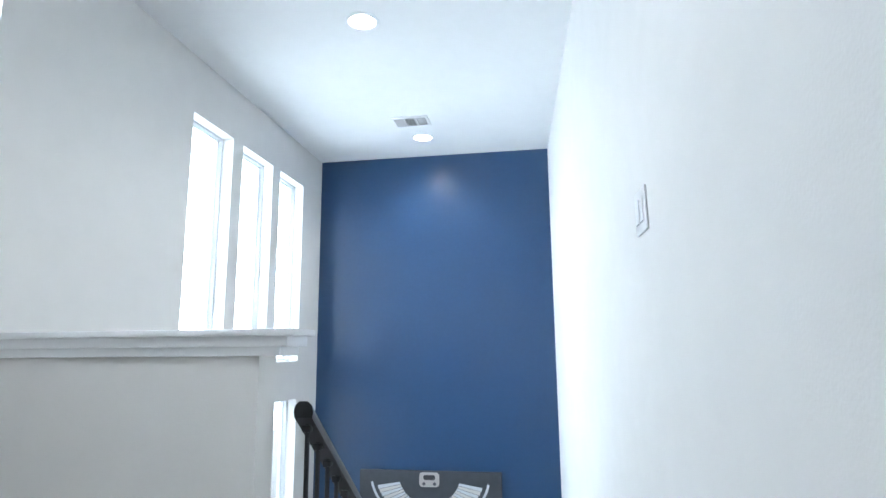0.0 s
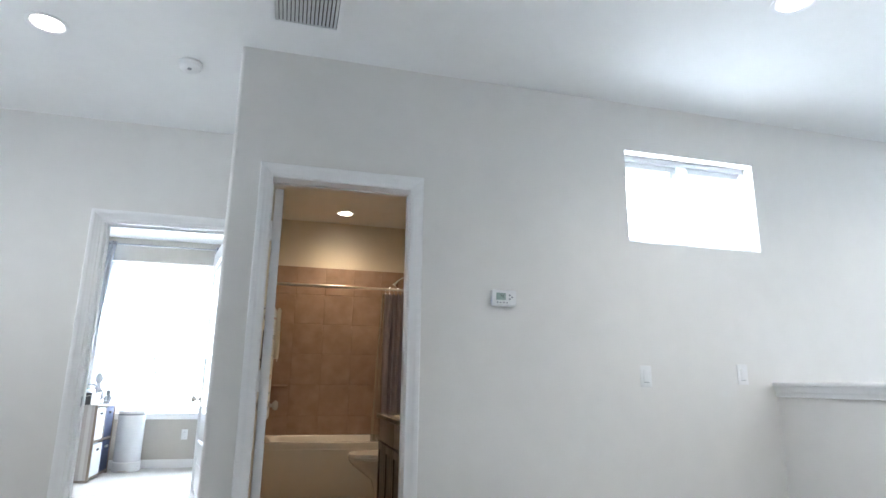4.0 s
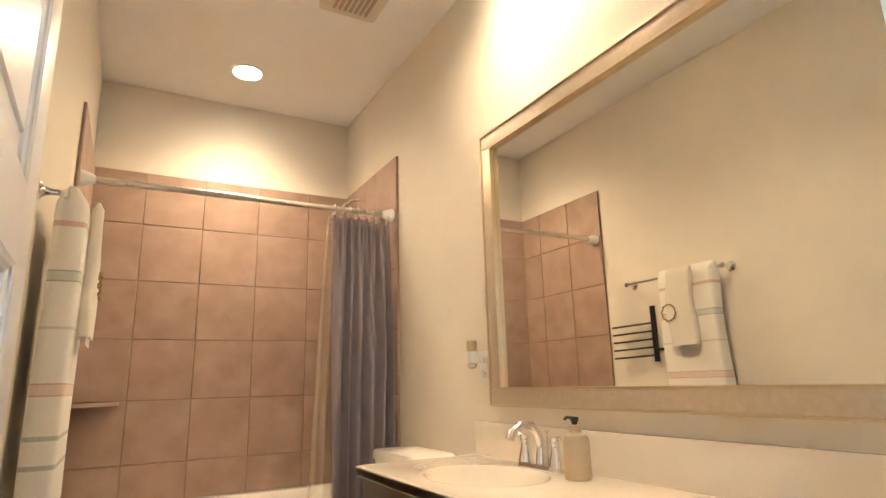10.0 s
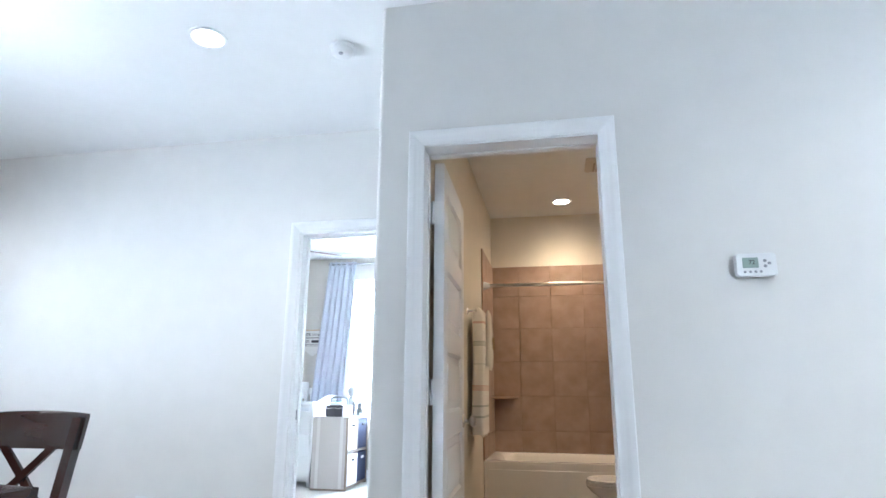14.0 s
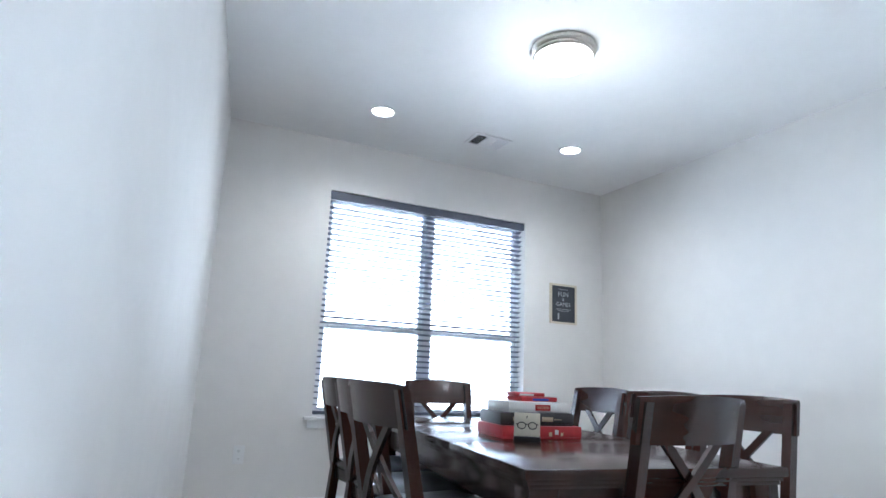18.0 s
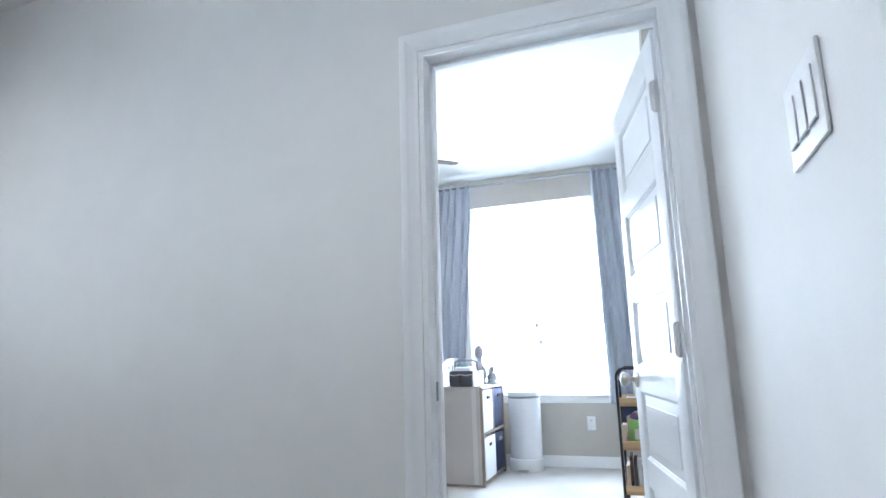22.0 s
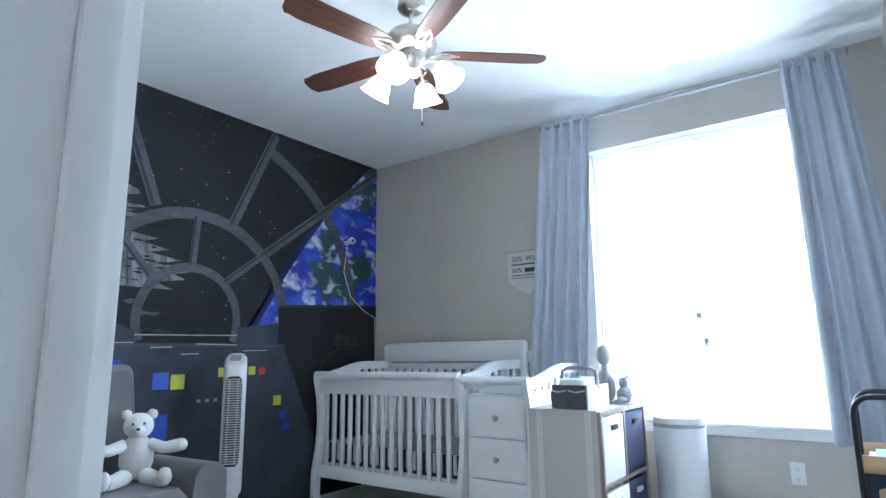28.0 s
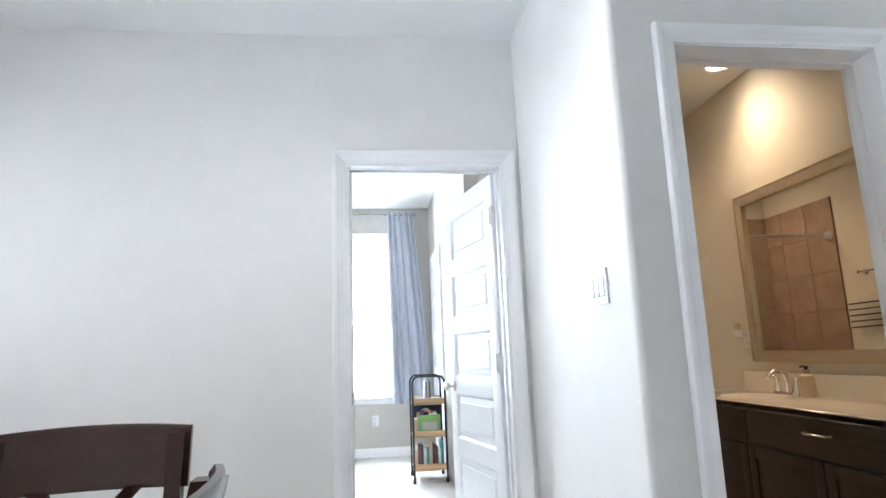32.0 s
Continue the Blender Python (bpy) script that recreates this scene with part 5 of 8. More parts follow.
for k in range(5):
    z = 0.055 - 0.045 * k
    part("arm", tube(B(), [(0, 0.026, z), (-0.1, 0.03, z - 0.002), (-0.285, 0.05, z - 0.006)], 0.0055, 8), BLACK_METAL, rack)

# ceiling: lights, exhaust fan, register
for k, (x, y) in enumerate(((-2.92, 0.59), (-4.49, 0.075))):
    downlight("bath_downlight", x, y, CAN_LIT_WARM, "bath ceiling lights")
    lamp("bath_spot", "SPOT", look((x, y, CH - 0.03), (x, y + 0.001, 0)), (37, 44)[k], WARM, radius=0.16, cone=146)
ex = thing("exhaust_fan", pose(-3.61, 0.39, CH), "beige plastic ceiling exhaust fan grille", "exhaust fan")
part("cover", loft(B(), [[(x, y, z) for x, y in rect_ring(-w, -w, w, w, 0.02)] for w, z in ((0.14, 0.0), (0.135, -0.012), (0.11, -0.022))]), PLASTIC_BEIGE, ex)
bm = B()
for k in range(7):
    y = -0.075 + 0.025 * k
    box(bm, -0.085, y - 0.008, -0.026, 0.085, y + 0.008, -0.0215, 0.002)
part("grille", bm, PLASTIC_TAN, ex, "darker tan slotted grille")
grille("bath_register", Matrix.Translation((-2.99, -0.275, CH)) @ Matrix.Rotation(math.pi, 4, "X"), 0.155, 0.145, 7, "white ceiling register with dark slots")

# the bathroom things above are laid out from the room's own corner: set them in the house
for ob in set(bpy.data.objects) - built_before:
    if ob.parent is None:
        ob.matrix_basis = Matrix.Translation((0, 0.03, 0)) @ ob.matrix_basis


# ---- dining room ----
TABLE = Matrix.Translation((-0.675, -2.80, 0)) @ Matrix.Rotation(radians(83), 4, "Z")  # x runs along the table towards the hall
table = thing("dining_table", TABLE, "long dark stained wooden dining table with turned legs", "dining table")
TZ, TL, TW = 0.698, 1.02, 0.50
for k in range(3):
    part("top_board", box(B(), -TL + 2 * TL / 3 * k + 0.0008, -TW, TZ - 0.032, -TL + 2 * TL / 3 * (k + 1) - 0.0008, TW, TZ, 0.005), ESPRESSO, table)
part("edge_moulding", box(box(B(), -TL + 0.012, -TW + 0.012, TZ - 0.047, TL - 0.012, TW - 0.012, TZ - 0.032, 0.004), -TL + 0.02, -TW + 0.02, TZ - 0.06, TL - 0.02, TW - 0.02, TZ - 0.047, 0.003), ESPRESSO, table)
for s in (-1, 1):
    part("apron", box(B(), -TL + 0.11, s * (TW - 0.06) - 0.012, TZ - 0.165, TL - 0.11, s * (TW - 0.06) + 0.012, TZ - 0.06, 0.002), ESPRESSO, table)
    part("apron", box(B(), s * (TL - 0.06) - 0.012, -TW + 0.11, TZ - 0.165, s * (TL - 0.06) + 0.012, TW - 0.11, TZ - 0.06, 0.002), ESPRESSO, table)
    for q in (-1, 1):
        bm = box(B(), s * (TL - 0.075) - 0.05, q * (TW - 0.075) - 0.05, TZ - 0.19, s * (TL - 0.075) + 0.05, q * (TW - 0.075) + 0.05, TZ - 0.06, 0.004)
        lathe(bm, [(0.028, 0.0), (0.034, 0.03), (0.036, 0.06), (0.03, 0.09), (0.024, 0.11), (0.034, 0.13), (0.05, 0.24), (0.056, 0.32), (0.05, 0.38), (0.032, 0.43), (0.042, 0.45), (0.046, 0.47), (0.034, 0.49), (0.046, 0.52), (0.046, 0.545)], 20, Matrix.Translation((s * (TL - 0.075), q * (TW - 0.075), 0)))
        part("leg", bm, ESPRESSO_UP, table)


def build_chair(m, seat_mat, label):
    """Cross-back chair: local y points to its back, origin on the floor under the seat."""
    ch = thing("dining_chair", m, label, "chair", "chairs round the dining table")
    W, H = 0.205, 0.918

    def back_y(z):
        return 0.20 + max(0, z - 0.44) * 0.21 + max(0, 0.44 - z) * 0.10

    for s in (-1, 1):
        bm = B()
        zs = [0.0, 0.2, 0.44, 0.62, 0.78, H - 0.015]
        loft(bm, [[(s * W + dx * 0.019, back_y(z) + dy * (0.024 if z > 0.1 else 0.018), z) for dx, dy in ((-1, -1), (1, -1), (1, 1), (-1, 1))] for z in zs])
        part("rear_post", bm, ESPRESSO_UP, ch)
        bm = B()
        loft(bm, [[(s * 0.205 + dx * r, -0.20 + dy * r, z) for dx, dy in ((-1, -1), (1, -1), (1, 1), (-1, 1))] for z, r in ((0, 0.016), (0.2, 0.019), (0.43, 0.021))])
        part("front_leg", bm, ESPRESSO_UP, ch)
        part("side_rail", box(B(), s * 0.205 - 0.011, -0.19, 0.385, s * 0.205 + 0.011, 0.2, 0.44, 0.002), ESPRESSO, ch)
        part("stretcher", box(B(), s * 0.205 - 0.009, -0.19, 0.17, s * 0.205 + 0.009, 0.22, 0.195, 0.002), ESPRESSO, ch)
    part("front_rail", box(B(), -0.19, -0.211, 0.385, 0.19, -0.189, 0.44, 0.002), ESPRESSO, ch)
    part("rear_rail", box(B(), -0.19, 0.19, 0.385, 0.19, 0.212, 0.44, 0.002), ESPRESSO, ch)
    # curved top board
    bm = B()
    n = 12
    rings = []
    for k in range(n + 1):
        x = -0.238 + 0.476 * k / n
        bow = 0.038 * (1 - (x / 0.238) ** 2)
        arc = 0.010 * (1 - (x / 0.238) ** 2)
        ring = []
        for dy, z in ((-0.011, 0.775), (0.011, 0.775), (0.011, H - 0.012 + arc), (0.006, H + arc), (-0.006, H + arc), (-0.011, H - 0.012 + arc)):
            ring.append((x, back_y(z) + bow + dy, z))
        rings.append(ring)
    loft(bm, rings)
    part("top_board", bm, ESPRESSO, ch)
    for s in (-1, 1):
        bm = B()
        pts = [(s * (0.185 - 0.30 * f), back_y(0.465 + 0.32 * f) + 0.012 + 0.016 * math.sin(math.pi * f) + 0.012 * s * 0.5, 0.465 + 0.32 * f) for f in [k / 6 for k in range(7)]]
        rings = []
        for x, y, z in pts:
            rings.append([(x - 0.021, y - 0.008, z), (x + 0.021, y - 0.008, z), (x + 0.021, y + 0.008, z), (x - 0.021, y + 0.008, z)])
        loft(bm, rings)
        part("cross_slat", bm, ESPRESSO_UP, ch)
    part("lower_back_rail", box(B(), -0.19, back_y(0.475) - 0.011, 0.455, 0.19, back_y(0.475) + 0.011, 0.49, 0.002), ESPRESSO, ch)
    bm = B()
    loft(bm, [[(x, y, z) for x, y in rect_ring(-w, -0.225 + e, w, 0.195 - e, 0.04)] for w, e, z in ((0.222, 0.0, 0.441), (0.226, -0.004, 0.455), (0.222, 0.0, 0.475), (0.20, 0.02, 0.487), (0.12, 0.08, 0.492))])
    part("seat", bm, seat_mat, ch)
    return ch


def chair_at(x, y, turn):
    """A chair whose top board has its middle above (x, y); turn is the way its back points, from north."""
    return pose(x, y, 0, 0, 0, turn) @ pose(0, -0.315, 0)


black_seat = build_chair(chair_at(0.24, -2.42, -84), LEATHER, "dark stained cross-back dining chair with a black seat")
for x, y, turn in ((0.16, -2.92, -86), (0.09, -3.46, -85), (-0.76, -3.99, 178), (-0.62, -1.72, 1)):
    copy_thing(black_seat, chair_at(x, y, turn))
taupe_seat = build_chair(chair_at(-1.585, -3.30, 90), TAUPE, "dark stained cross-back dining chair with a brown seat")
for x, y, turn in ((-1.515, -2.72, 94), (-1.475, -2.20, 96)):
    copy_thing(taupe_seat, chair_at(x, y, turn))


# games stacked on the table
def game_box(w, d, z0, z1, turn, x, y, mat, label, bars):
    ob = thing("board_game_box", TABLE @ Matrix.Translation((0.086 + x, -0.02 + y, z0)) @ Matrix.Rotation(radians(turn), 4, "Z"), label, "board game", "board games stacked on the table")
    h = z1 - z0
    part("lid", box(B(), -w / 2, -d / 2, h * 0.15, w / 2, d / 2, h, 0.003), mat, ob)
    part("tray", box(B(), -w / 2 + 0.002, -d / 2 + 0.002, 0, w / 2 - 0.002, d / 2 - 0.002, h * 0.15, 0.001), mat, ob)
    for a, b, c, e, m2 in bars:
        part("print_bar", box(B(), w / 2 - 0.0004, a, c, w / 2 + 0.0012, b, e), m2, ob)
        part("print_bar", box(B(), a, d / 2 - 0.0004, c, b, d / 2 + 0.0012, e), m2, ob)
    return ob


game_box(0.27, 0.40, TZ + 0.001, TZ + 0.056, 2, 0.0, 0.0, RED_BOX, "red printed board game box lying at the bottom of the stack", [(-0.12, -0.055, 0.024, 0.036, GAME_WHITE), (0.03, 0.045, 0.012, 0.03, GILT), (0.06, 0.078, 0.02, 0.04, GAME_WHITE), (0.09, 0.102, 0.014, 0.028, GILT)])
game_box(0.26, 0.36, TZ + 0.057, TZ + 0.112, -2, -0.01, -0.01, DARK_BOX, "dark brown board game box with gold print", [(0.02, 0.075, 0.018, 0.038, GILT), (0.08, 0.12, 0.027, 0.029, GILT), (-0.12, -0.07, 0.02, 0.036, GILT)])
game_box(0.22, 0.31, TZ + 0.113, TZ + 0.158, 4, -0.02, 0.0, GAME_WHITE, "white board game box with a red panel", [(-0.02, 0.06, 0.008, 0.034, RED_BOX), (-0.012, 0.052, 0.015, 0.027, SAND_PINK)])
game_box(0.13, 0.20, TZ + 0.159, TZ + 0.18, 8, -0.01, 0.02, RED_BOX, "small red and blue card game box", [(-0.04, 0.05, 0.004, 0.014, SIGN_BLUE)])
game_box(0.11, 0.15, TZ + 0.181, TZ + 0.198, -6, -0.015, -0.01, RED_BOX, "small red card game box on top of the stack", [(-0.05, 0.02, 0.003, 0.012, PAPER)])
card = thing("card_stand", TABLE @ Matrix.Translation((0.31, -0.14, TZ)) @ Matrix.Rotation(radians(66), 4, "Z"), "cream card printed with round spectacles on a black stand", "card stand")
part("stand", box(B(), -0.056, -0.03, 0, 0.056, 0.03, 0.022, 0.004), BLACK_METAL, card)
part("card", box(B(), -0.055, -0.004, 0.022, 0.055, 0.004, 0.118, 0.001), CARD, card)
for s in (-1, 1):
    part("spectacle_ring", tube(B(), [(s * 0.023 + 0.0175 * math.cos(a), -0.005, 0.066 + 0.0135 * math.sin(a)) for a in [2 * math.pi * k / 20 for k in range(20)]], 0.0022, 5, True), INK, card)
    part("spectacle_temple", tube(B(), [(s * 0.040, -0.005, 0.070), (s * 0.047, -0.005, 0.072)], 0.002, 5), INK, card)
part("spectacle_bridge", tube(B(), [(-0.006, -0.005, 0.069), (0, -0.005, 0.0715), (0.006, -0.005, 0.069)], 0.002, 5), INK, card)
part("bolt_mark", prism(B(), [(0.0, 0.0), (0.006, 0.008), (0.003, 0.008), (0.007, 0.018), (-0.001, 0.010), (0.002, 0.010)], 0.001, Matrix.Translation((-0.003, -0.004, 0.092)) @ Matrix.Rotation(radians(90), 4, "X")), INK, card)

# blinds
blind = thing("window_blind", pose(-0.958, -4.625, 0), "dark slatted blind, slats open, over the dining window", "blind")
part("valance", box(B(), -0.886, -0.012, 2.262, 0.886, 0.012, 2.324, 0.003), BLIND, blind)
part("head_rail", box(B(), -0.88, -0.06, 2.285, 0.88, -0.013, 2.322, 0.002), BLIND, blind)
slat_me = finish(loft(B(), [[(x, y, z) for y, z in ((-0.025, 0.0), (0.0, 0.0022), (0.025, 0.0), (0.025, 0.0028), (0.0, 0.005), (-0.025, 0.0028))] for x in (-0.88, 0.88)]))
slat_me.materials.append(BLIND)
for k in range(37):
    ob = new("slat", slat_me)
    ob.matrix_basis = pose(0, -0.04, 2.245 - 0.0425 * k, 11)
    ob.parent = blind
part("bottom_rail", box(B(), -0.88, -0.064, 0.648, 0.88, -0.014, 0.672, 0.004), BLIND, blind)
for x in (-0.82, -0.3, 0.3, 0.82):
    part("ladder_cord", rod(B(), (x, -0.016, 0.66), (x, -0.016, 2.28), 0.0012, n=5), BLIND, blind)
part("tilt_wand", rod(B(), (0.80, 0.006, 1.55), (0.80, 0.006, 2.26), 0.004, n=6), BLIND, blind)

# picture
pic = thing("framed_print", pose(-2.255, -4.599, 1.635), "small dark chalk-style games print in a pale frame", "picture")
pw, ph = 0.145, 0.18
for a in ((-pw, -ph, pw, -ph + 0.018), (-pw, ph - 0.018, pw, ph), (-pw, -ph + 0.018, -pw + 0.018, ph - 0.018), (pw - 0.018, -ph + 0.018, pw, ph - 0.018)):
    part("frame_bar", box(B(), a[0], 0.0, a[1], a[2], 0.02, a[3], 0.002), PALE_FRAME, pic)
part("print", box(B(), -pw + 0.017, 0.004, -ph + 0.017, pw - 0.017, 0.010, ph - 0.017), CHALK, pic)


def words(text, size, mat, parent, m, name="lettering"):
    cu = bpy.data.curves.new(name, "FONT")
    cu.body, cu.size, cu.align_x, cu.align_y, cu.extrude = text, size, "CENTER", "CENTER", 0.0006
    tmp = bpy.data.objects.new(name, cu)
    me = bpy.data.meshes.new_from_object(tmp)
    bpy.data.objects.remove(tmp)
    me.materials.append(mat)
    ob = new(name, me)
    ob.matrix_basis = m
    ob.parent = parent
    return ob


FACE_N = Matrix.Rotation(math.pi, 4, "Z") @ Matrix.Rotation(radians(90), 4, "X")
words("FUN", 0.06, CHALK_MARK, pic, Matrix.Translation((0, 0.0115, 0.085)) @ FACE_N)
words("&", 0.04, CHALK_MARK, pic, Matrix.Translation((0, 0.0115, 0.04)) @ FACE_N)
words("GAMES", 0.05, CHALK_MARK, pic, Matrix.Translation((0, 0.0115, -0.005)) @ FACE_N)
for z, w in ((-0.05, 0.16), (-0.065, 0.12), (0.13, 0.1)):
    part("print_line", box(B(), -w / 2, 0.0105, z, w / 2, 0.0115, z + 0.004), CHALK_MARK, pic)
part("print_figure", box(B(), 0.045, 0.0105, -0.14, 0.062, 0.0115, -0.085, 0.0), CHALK_MARK, pic)

# ceiling lamp, downlights, register, smoke alarm
flush = thing("flush_ceiling_lamp", pose(-0.83, -2.69, CH), "round frosted glass ceiling lamp in a nickel pan", "ceiling lamp")
part("pan", lathe(B(), [(0.175, 0.0), (0.178, -0.02), (0.172, -0.032), (0.165, -0.036), (0.168, -0.05), (0.160, -0.058)], 40), NICKEL, flush)
part("glass_bowl", lathe(B(), [(0.158, -0.05), (0.158, -0.066), (0.142, -0.090), (0.10, -0.112), (0.05, -0.123), (0.0, -0.125)], 40), FLUSH_LIT, flush, "glowing frosted glass bowl")
part("finial", lathe(B(), [(0.008, -0.123), (0.009, -0.132), (0.0, -0.138)], 14), NICKEL, flush)
for x, y in ((-0.225, -3.94), (-1.755, -3.83), (-1.56, -1.66)):
    downlight("dining_downlight", x, y, CAN_LIT, "dining ceiling lights")
    lamp("dining_spot", "SPOT", look((x, y, CH - 0.03), (x, y + 0.001, 0)), 34, SOFT, radius=0.06, cone=150)
# flush lamp's light, hung well below it as added fill for the ceiling
lamp("dining_lamp_fill", "POINT", pose(-0.83, -2.69, CH - 0.45), 6, SOFT, radius=0.12)
three_way("dining_register", Matrix.Translation((-1.11, -4.01, CH)) @ Matrix.Rotation(math.pi, 4, "X"), 0.31, 0.22, "white three-way ceiling register with angled slats")


def smoke_alarm(x, y):
    ob = thing("smoke_alarm", pose(x, y, CH), "round white smoke alarm on the ceiling", "smoke alarm")
    part("base", lathe(B(), [(0.062, 0.0), (0.064, -0.012), (0.06, -0.016)], 28), PLASTIC_W, ob)
    part("cover", lathe(B(), [(0.058, -0.014), (0.056, -0.034), (0.048, -0.042), (0.02, -0.046), (0.0, -0.046)], 28), PLASTIC_W, ob)
    part("test_button", lathe(B(), [(0.012, -0.045), (0.011, -0.049), (0.0, -0.05)], 14, Matrix.Translation((0.02, 0, 0))), PLASTIC_G, ob)
    return ob


smoke_alarm(-1.76, -1.02)
E_FACE = Matrix.Rotation(radians(-90), 4, "Z")
plate("outlet_dining", pose(0.40, -4.60, 0.385), "white outlet plate on the dining wall", "outlet")
plate("outlet_dining", Matrix.Translation((-2.711, -2.58, 0.32)) @ E_FACE, "white outlet plate on the dining wall", "outlet")

# ---- nursery ----
built_before = set(bpy.data.objects)
# ceiling fan with four glass shades
FX, FY = -4.44, -2.73
fan = thing("ceiling_fan", pose(FX, FY, CH - 0.06), "nickel ceiling fan with walnut blades and four lit glass shades", "ceiling fan")
part("canopy", lathe(B(), [(0.060, 0.06), (0.064, 0.035), (0.068, -0.01), (0.060, -0.022), (0.035, -0.034), (0.016, -0.036)], 28), NICKEL, fan)
part("downrod", rod(B(), (0, 0, -0.03), (0, 0, -0.14), 0.011, n=14), NICKEL, fan)
part("motor_housing", lathe(B(), [(0.02, -0.105), (0.03, -0.125), (0.075, -0.135), (0.11, -0.155), (0.122, -0.18), (0.122, -0.205), (0.112, -0.222), (0.08, -0.235), (0.06, -0.245)], 36), NICKEL, fan)
bm = B()
for k in range(40):
    a = 2 * math.pi * k / 40
    rod(bm, (0.118 * math.cos(a), 0.118 * math.sin(a), -0.212), (0.078 * math.cos(a), 0.078 * math.sin(a), -0.236), 0.0022, n=4)
# dark ribs stand in for the shade in the motor's vent slots
part("vent_ribs", bm, VENT_DARK, fan)
part("switch_housing", lathe(B(), [(0.055, -0.245), (0.062, -0.25), (0.062, -0.285), (0.05, -0.30), (0.042, -0.325), (0.046, -0.34), (0.03, -0.36), (0.0, -0.365)], 28), NICKEL, fan)
BL = [(-0.015, -0.028), (0.0, -0.048), (0.10, -0.062), (0.40, -0.068), (0.455, -0.058), (0.47, -0.062), (0.492, -0.036), (0.497, 0.0), (0.492, 0.036), (0.47, 0.062), (0.455, 0.058), (0.40, 0.068), (0.10, 0.062), (0.0, 0.048), (-0.015, 0.028)]
blade_me = finish(prism(B(), BL, 0.006))
blade_me.materials.append(BLADE)
for k in range(5):
    a = 132 + 72 * k
    ob = new("blade", blade_me)
    ob.matrix_basis = pose(0, 0, -0.25, 0, 0, a) @ pose(0.15, 0, 0, 11)
    ob.parent = fan
    bm = B()
    for s in (-1, 1):
        tube(bm, [(0.09, s * 0.012, -0.012), (0.13, s * 0.028, -0.004), (0.165, s * 0.034, 0.0), (0.20, s * 0.016, 0.001), (0.215, 0, 0.001)], 0.0055, 6)
    tube(bm, [(0.09, 0, -0.012), (0.15, 0, -0.004), (0.23, 0, 0.001)], 0.006, 6)
    part("blade_iron", bm, NICKEL, fan, m=pose(0, 0, -0.25, 0, 0, a) @ pose(0, 0, 0, 8))
for k in range(4):
    a = radians(14.5 + 90 * k)
    c, s = math.cos(a), math.sin(a)
    part("lamp_arm", tube(B(), [(0.04 * c, 0.04 * s, -0.315), (0.085 * c, 0.085 * s, -0.30), (0.12 * c, 0.12 * s, -0.305), (0.135 * c, 0.135 * s, -0.325)], 0.007, 8), NICKEL, fan)
    m = Matrix.Translation((0.135 * c, 0.135 * s, -0.325)) @ Matrix.Rotation(a, 4, "Z") @ Matrix.Rotation(radians(-32), 4, "Y")
    part("socket", lathe(B(), [(0.02, 0.005), (0.026, -0.005), (0.027, -0.022)], 18, m), NICKEL, fan)
    part("glass_shade", lathe(B(), [(0.028, -0.014), (0.040, -0.026), (0.050, -0.050), (0.058, -0.080), (0.068, -0.102), (0.076, -0.113), (0.071, -0.110), (0.054, -0.080), (0.045, -0.050), (0.034, -0.030), (0.0, -0.024)], 26, m), FROST, fan, "lit frosted bell shade")
for x, y, z in ((0.01, 0.07, -0.60), (-0.045, 0.03, -0.42)):
    part("pull_chain", tube(B(), [(x, y, -0.34), (x, y, z)], 0.0015, 5), NICKEL, fan)
    part("chain_pull", lathe(B(), [(0.0, 0.0), (0.006, -0.006), (0.006, -0.022), (0.0, -0.028)], 10, Matrix.Translation((x, y, z))), BLADE, fan)
lamp("fan_light", "POINT", pose(FX, FY, CH - 0.52), 14, SOFT, radius=0.14)

# curtains
XC = -6.085
rodc = thing("curtain_rod", pose(XC, -1.93, 2.615), "grey metal curtain rod with round finials", "curtain rod")
part("bar", rod(B(), (0, -0.93, 0), (0, 0.86, 0), 0.011, n=14), PLASTIC_G, rodc)
for y in (-0.94, 0.87):
    part("finial", ball(B(), (0, y, 0), (0.024, 0.012, 0.024)), PLASTIC_G, rodc)
for y in (-0.80, 0.75):
    part("bracket", tube(B(), [(-0.19, y, 0), (-0.01, y, 0), (0, y, -0.014)], 0.006, 8), PLASTIC_G, rodc)
for top, low, z0, seed in (((-2.87, -2.50), (-3.05, -2.63), 0.62, 5), ((-1.372, -1.08), (-1.341, -0.91), 0.56, 6)):
    cu = thing("window_curtain", pose(XC, 0, 0), "blue grey curtain panel hanging in straight folds", "curtain", "nursery curtains")
    solid(part("cloth", pleated(B(), top, low, z0, 2.645, 0.034, 5, seed, MC), CURTAIN, cu), 0.002)

# window hardware
for y, z in ((-1.985, 1.25), (-1.955, 1.09)):
    lk = thing("sash_lock", pose(-6.395, y, z), "small metal window child lock", "window lock", "window locks")
    part("body", box(B(), 0, -0.014, -0.03, 0.02, 0.014, 0.03, 0.006), PLASTIC_W, lk)
    part("latch", lathe(B(), [(0.016, 0.0), (0.014, 0.008), (0.0, 0.01)], 14, Matrix.Translation((0.02, 0, 0.012)) @ Matrix.Rotation(radians(90), 4, "Y")), PLASTIC_G, lk)
plate("outlet_nursery", Matrix.Translation((-6.298, -1.535, 0.375)) @ E_FACE, "white outlet plate below the nursery window", "outlet")

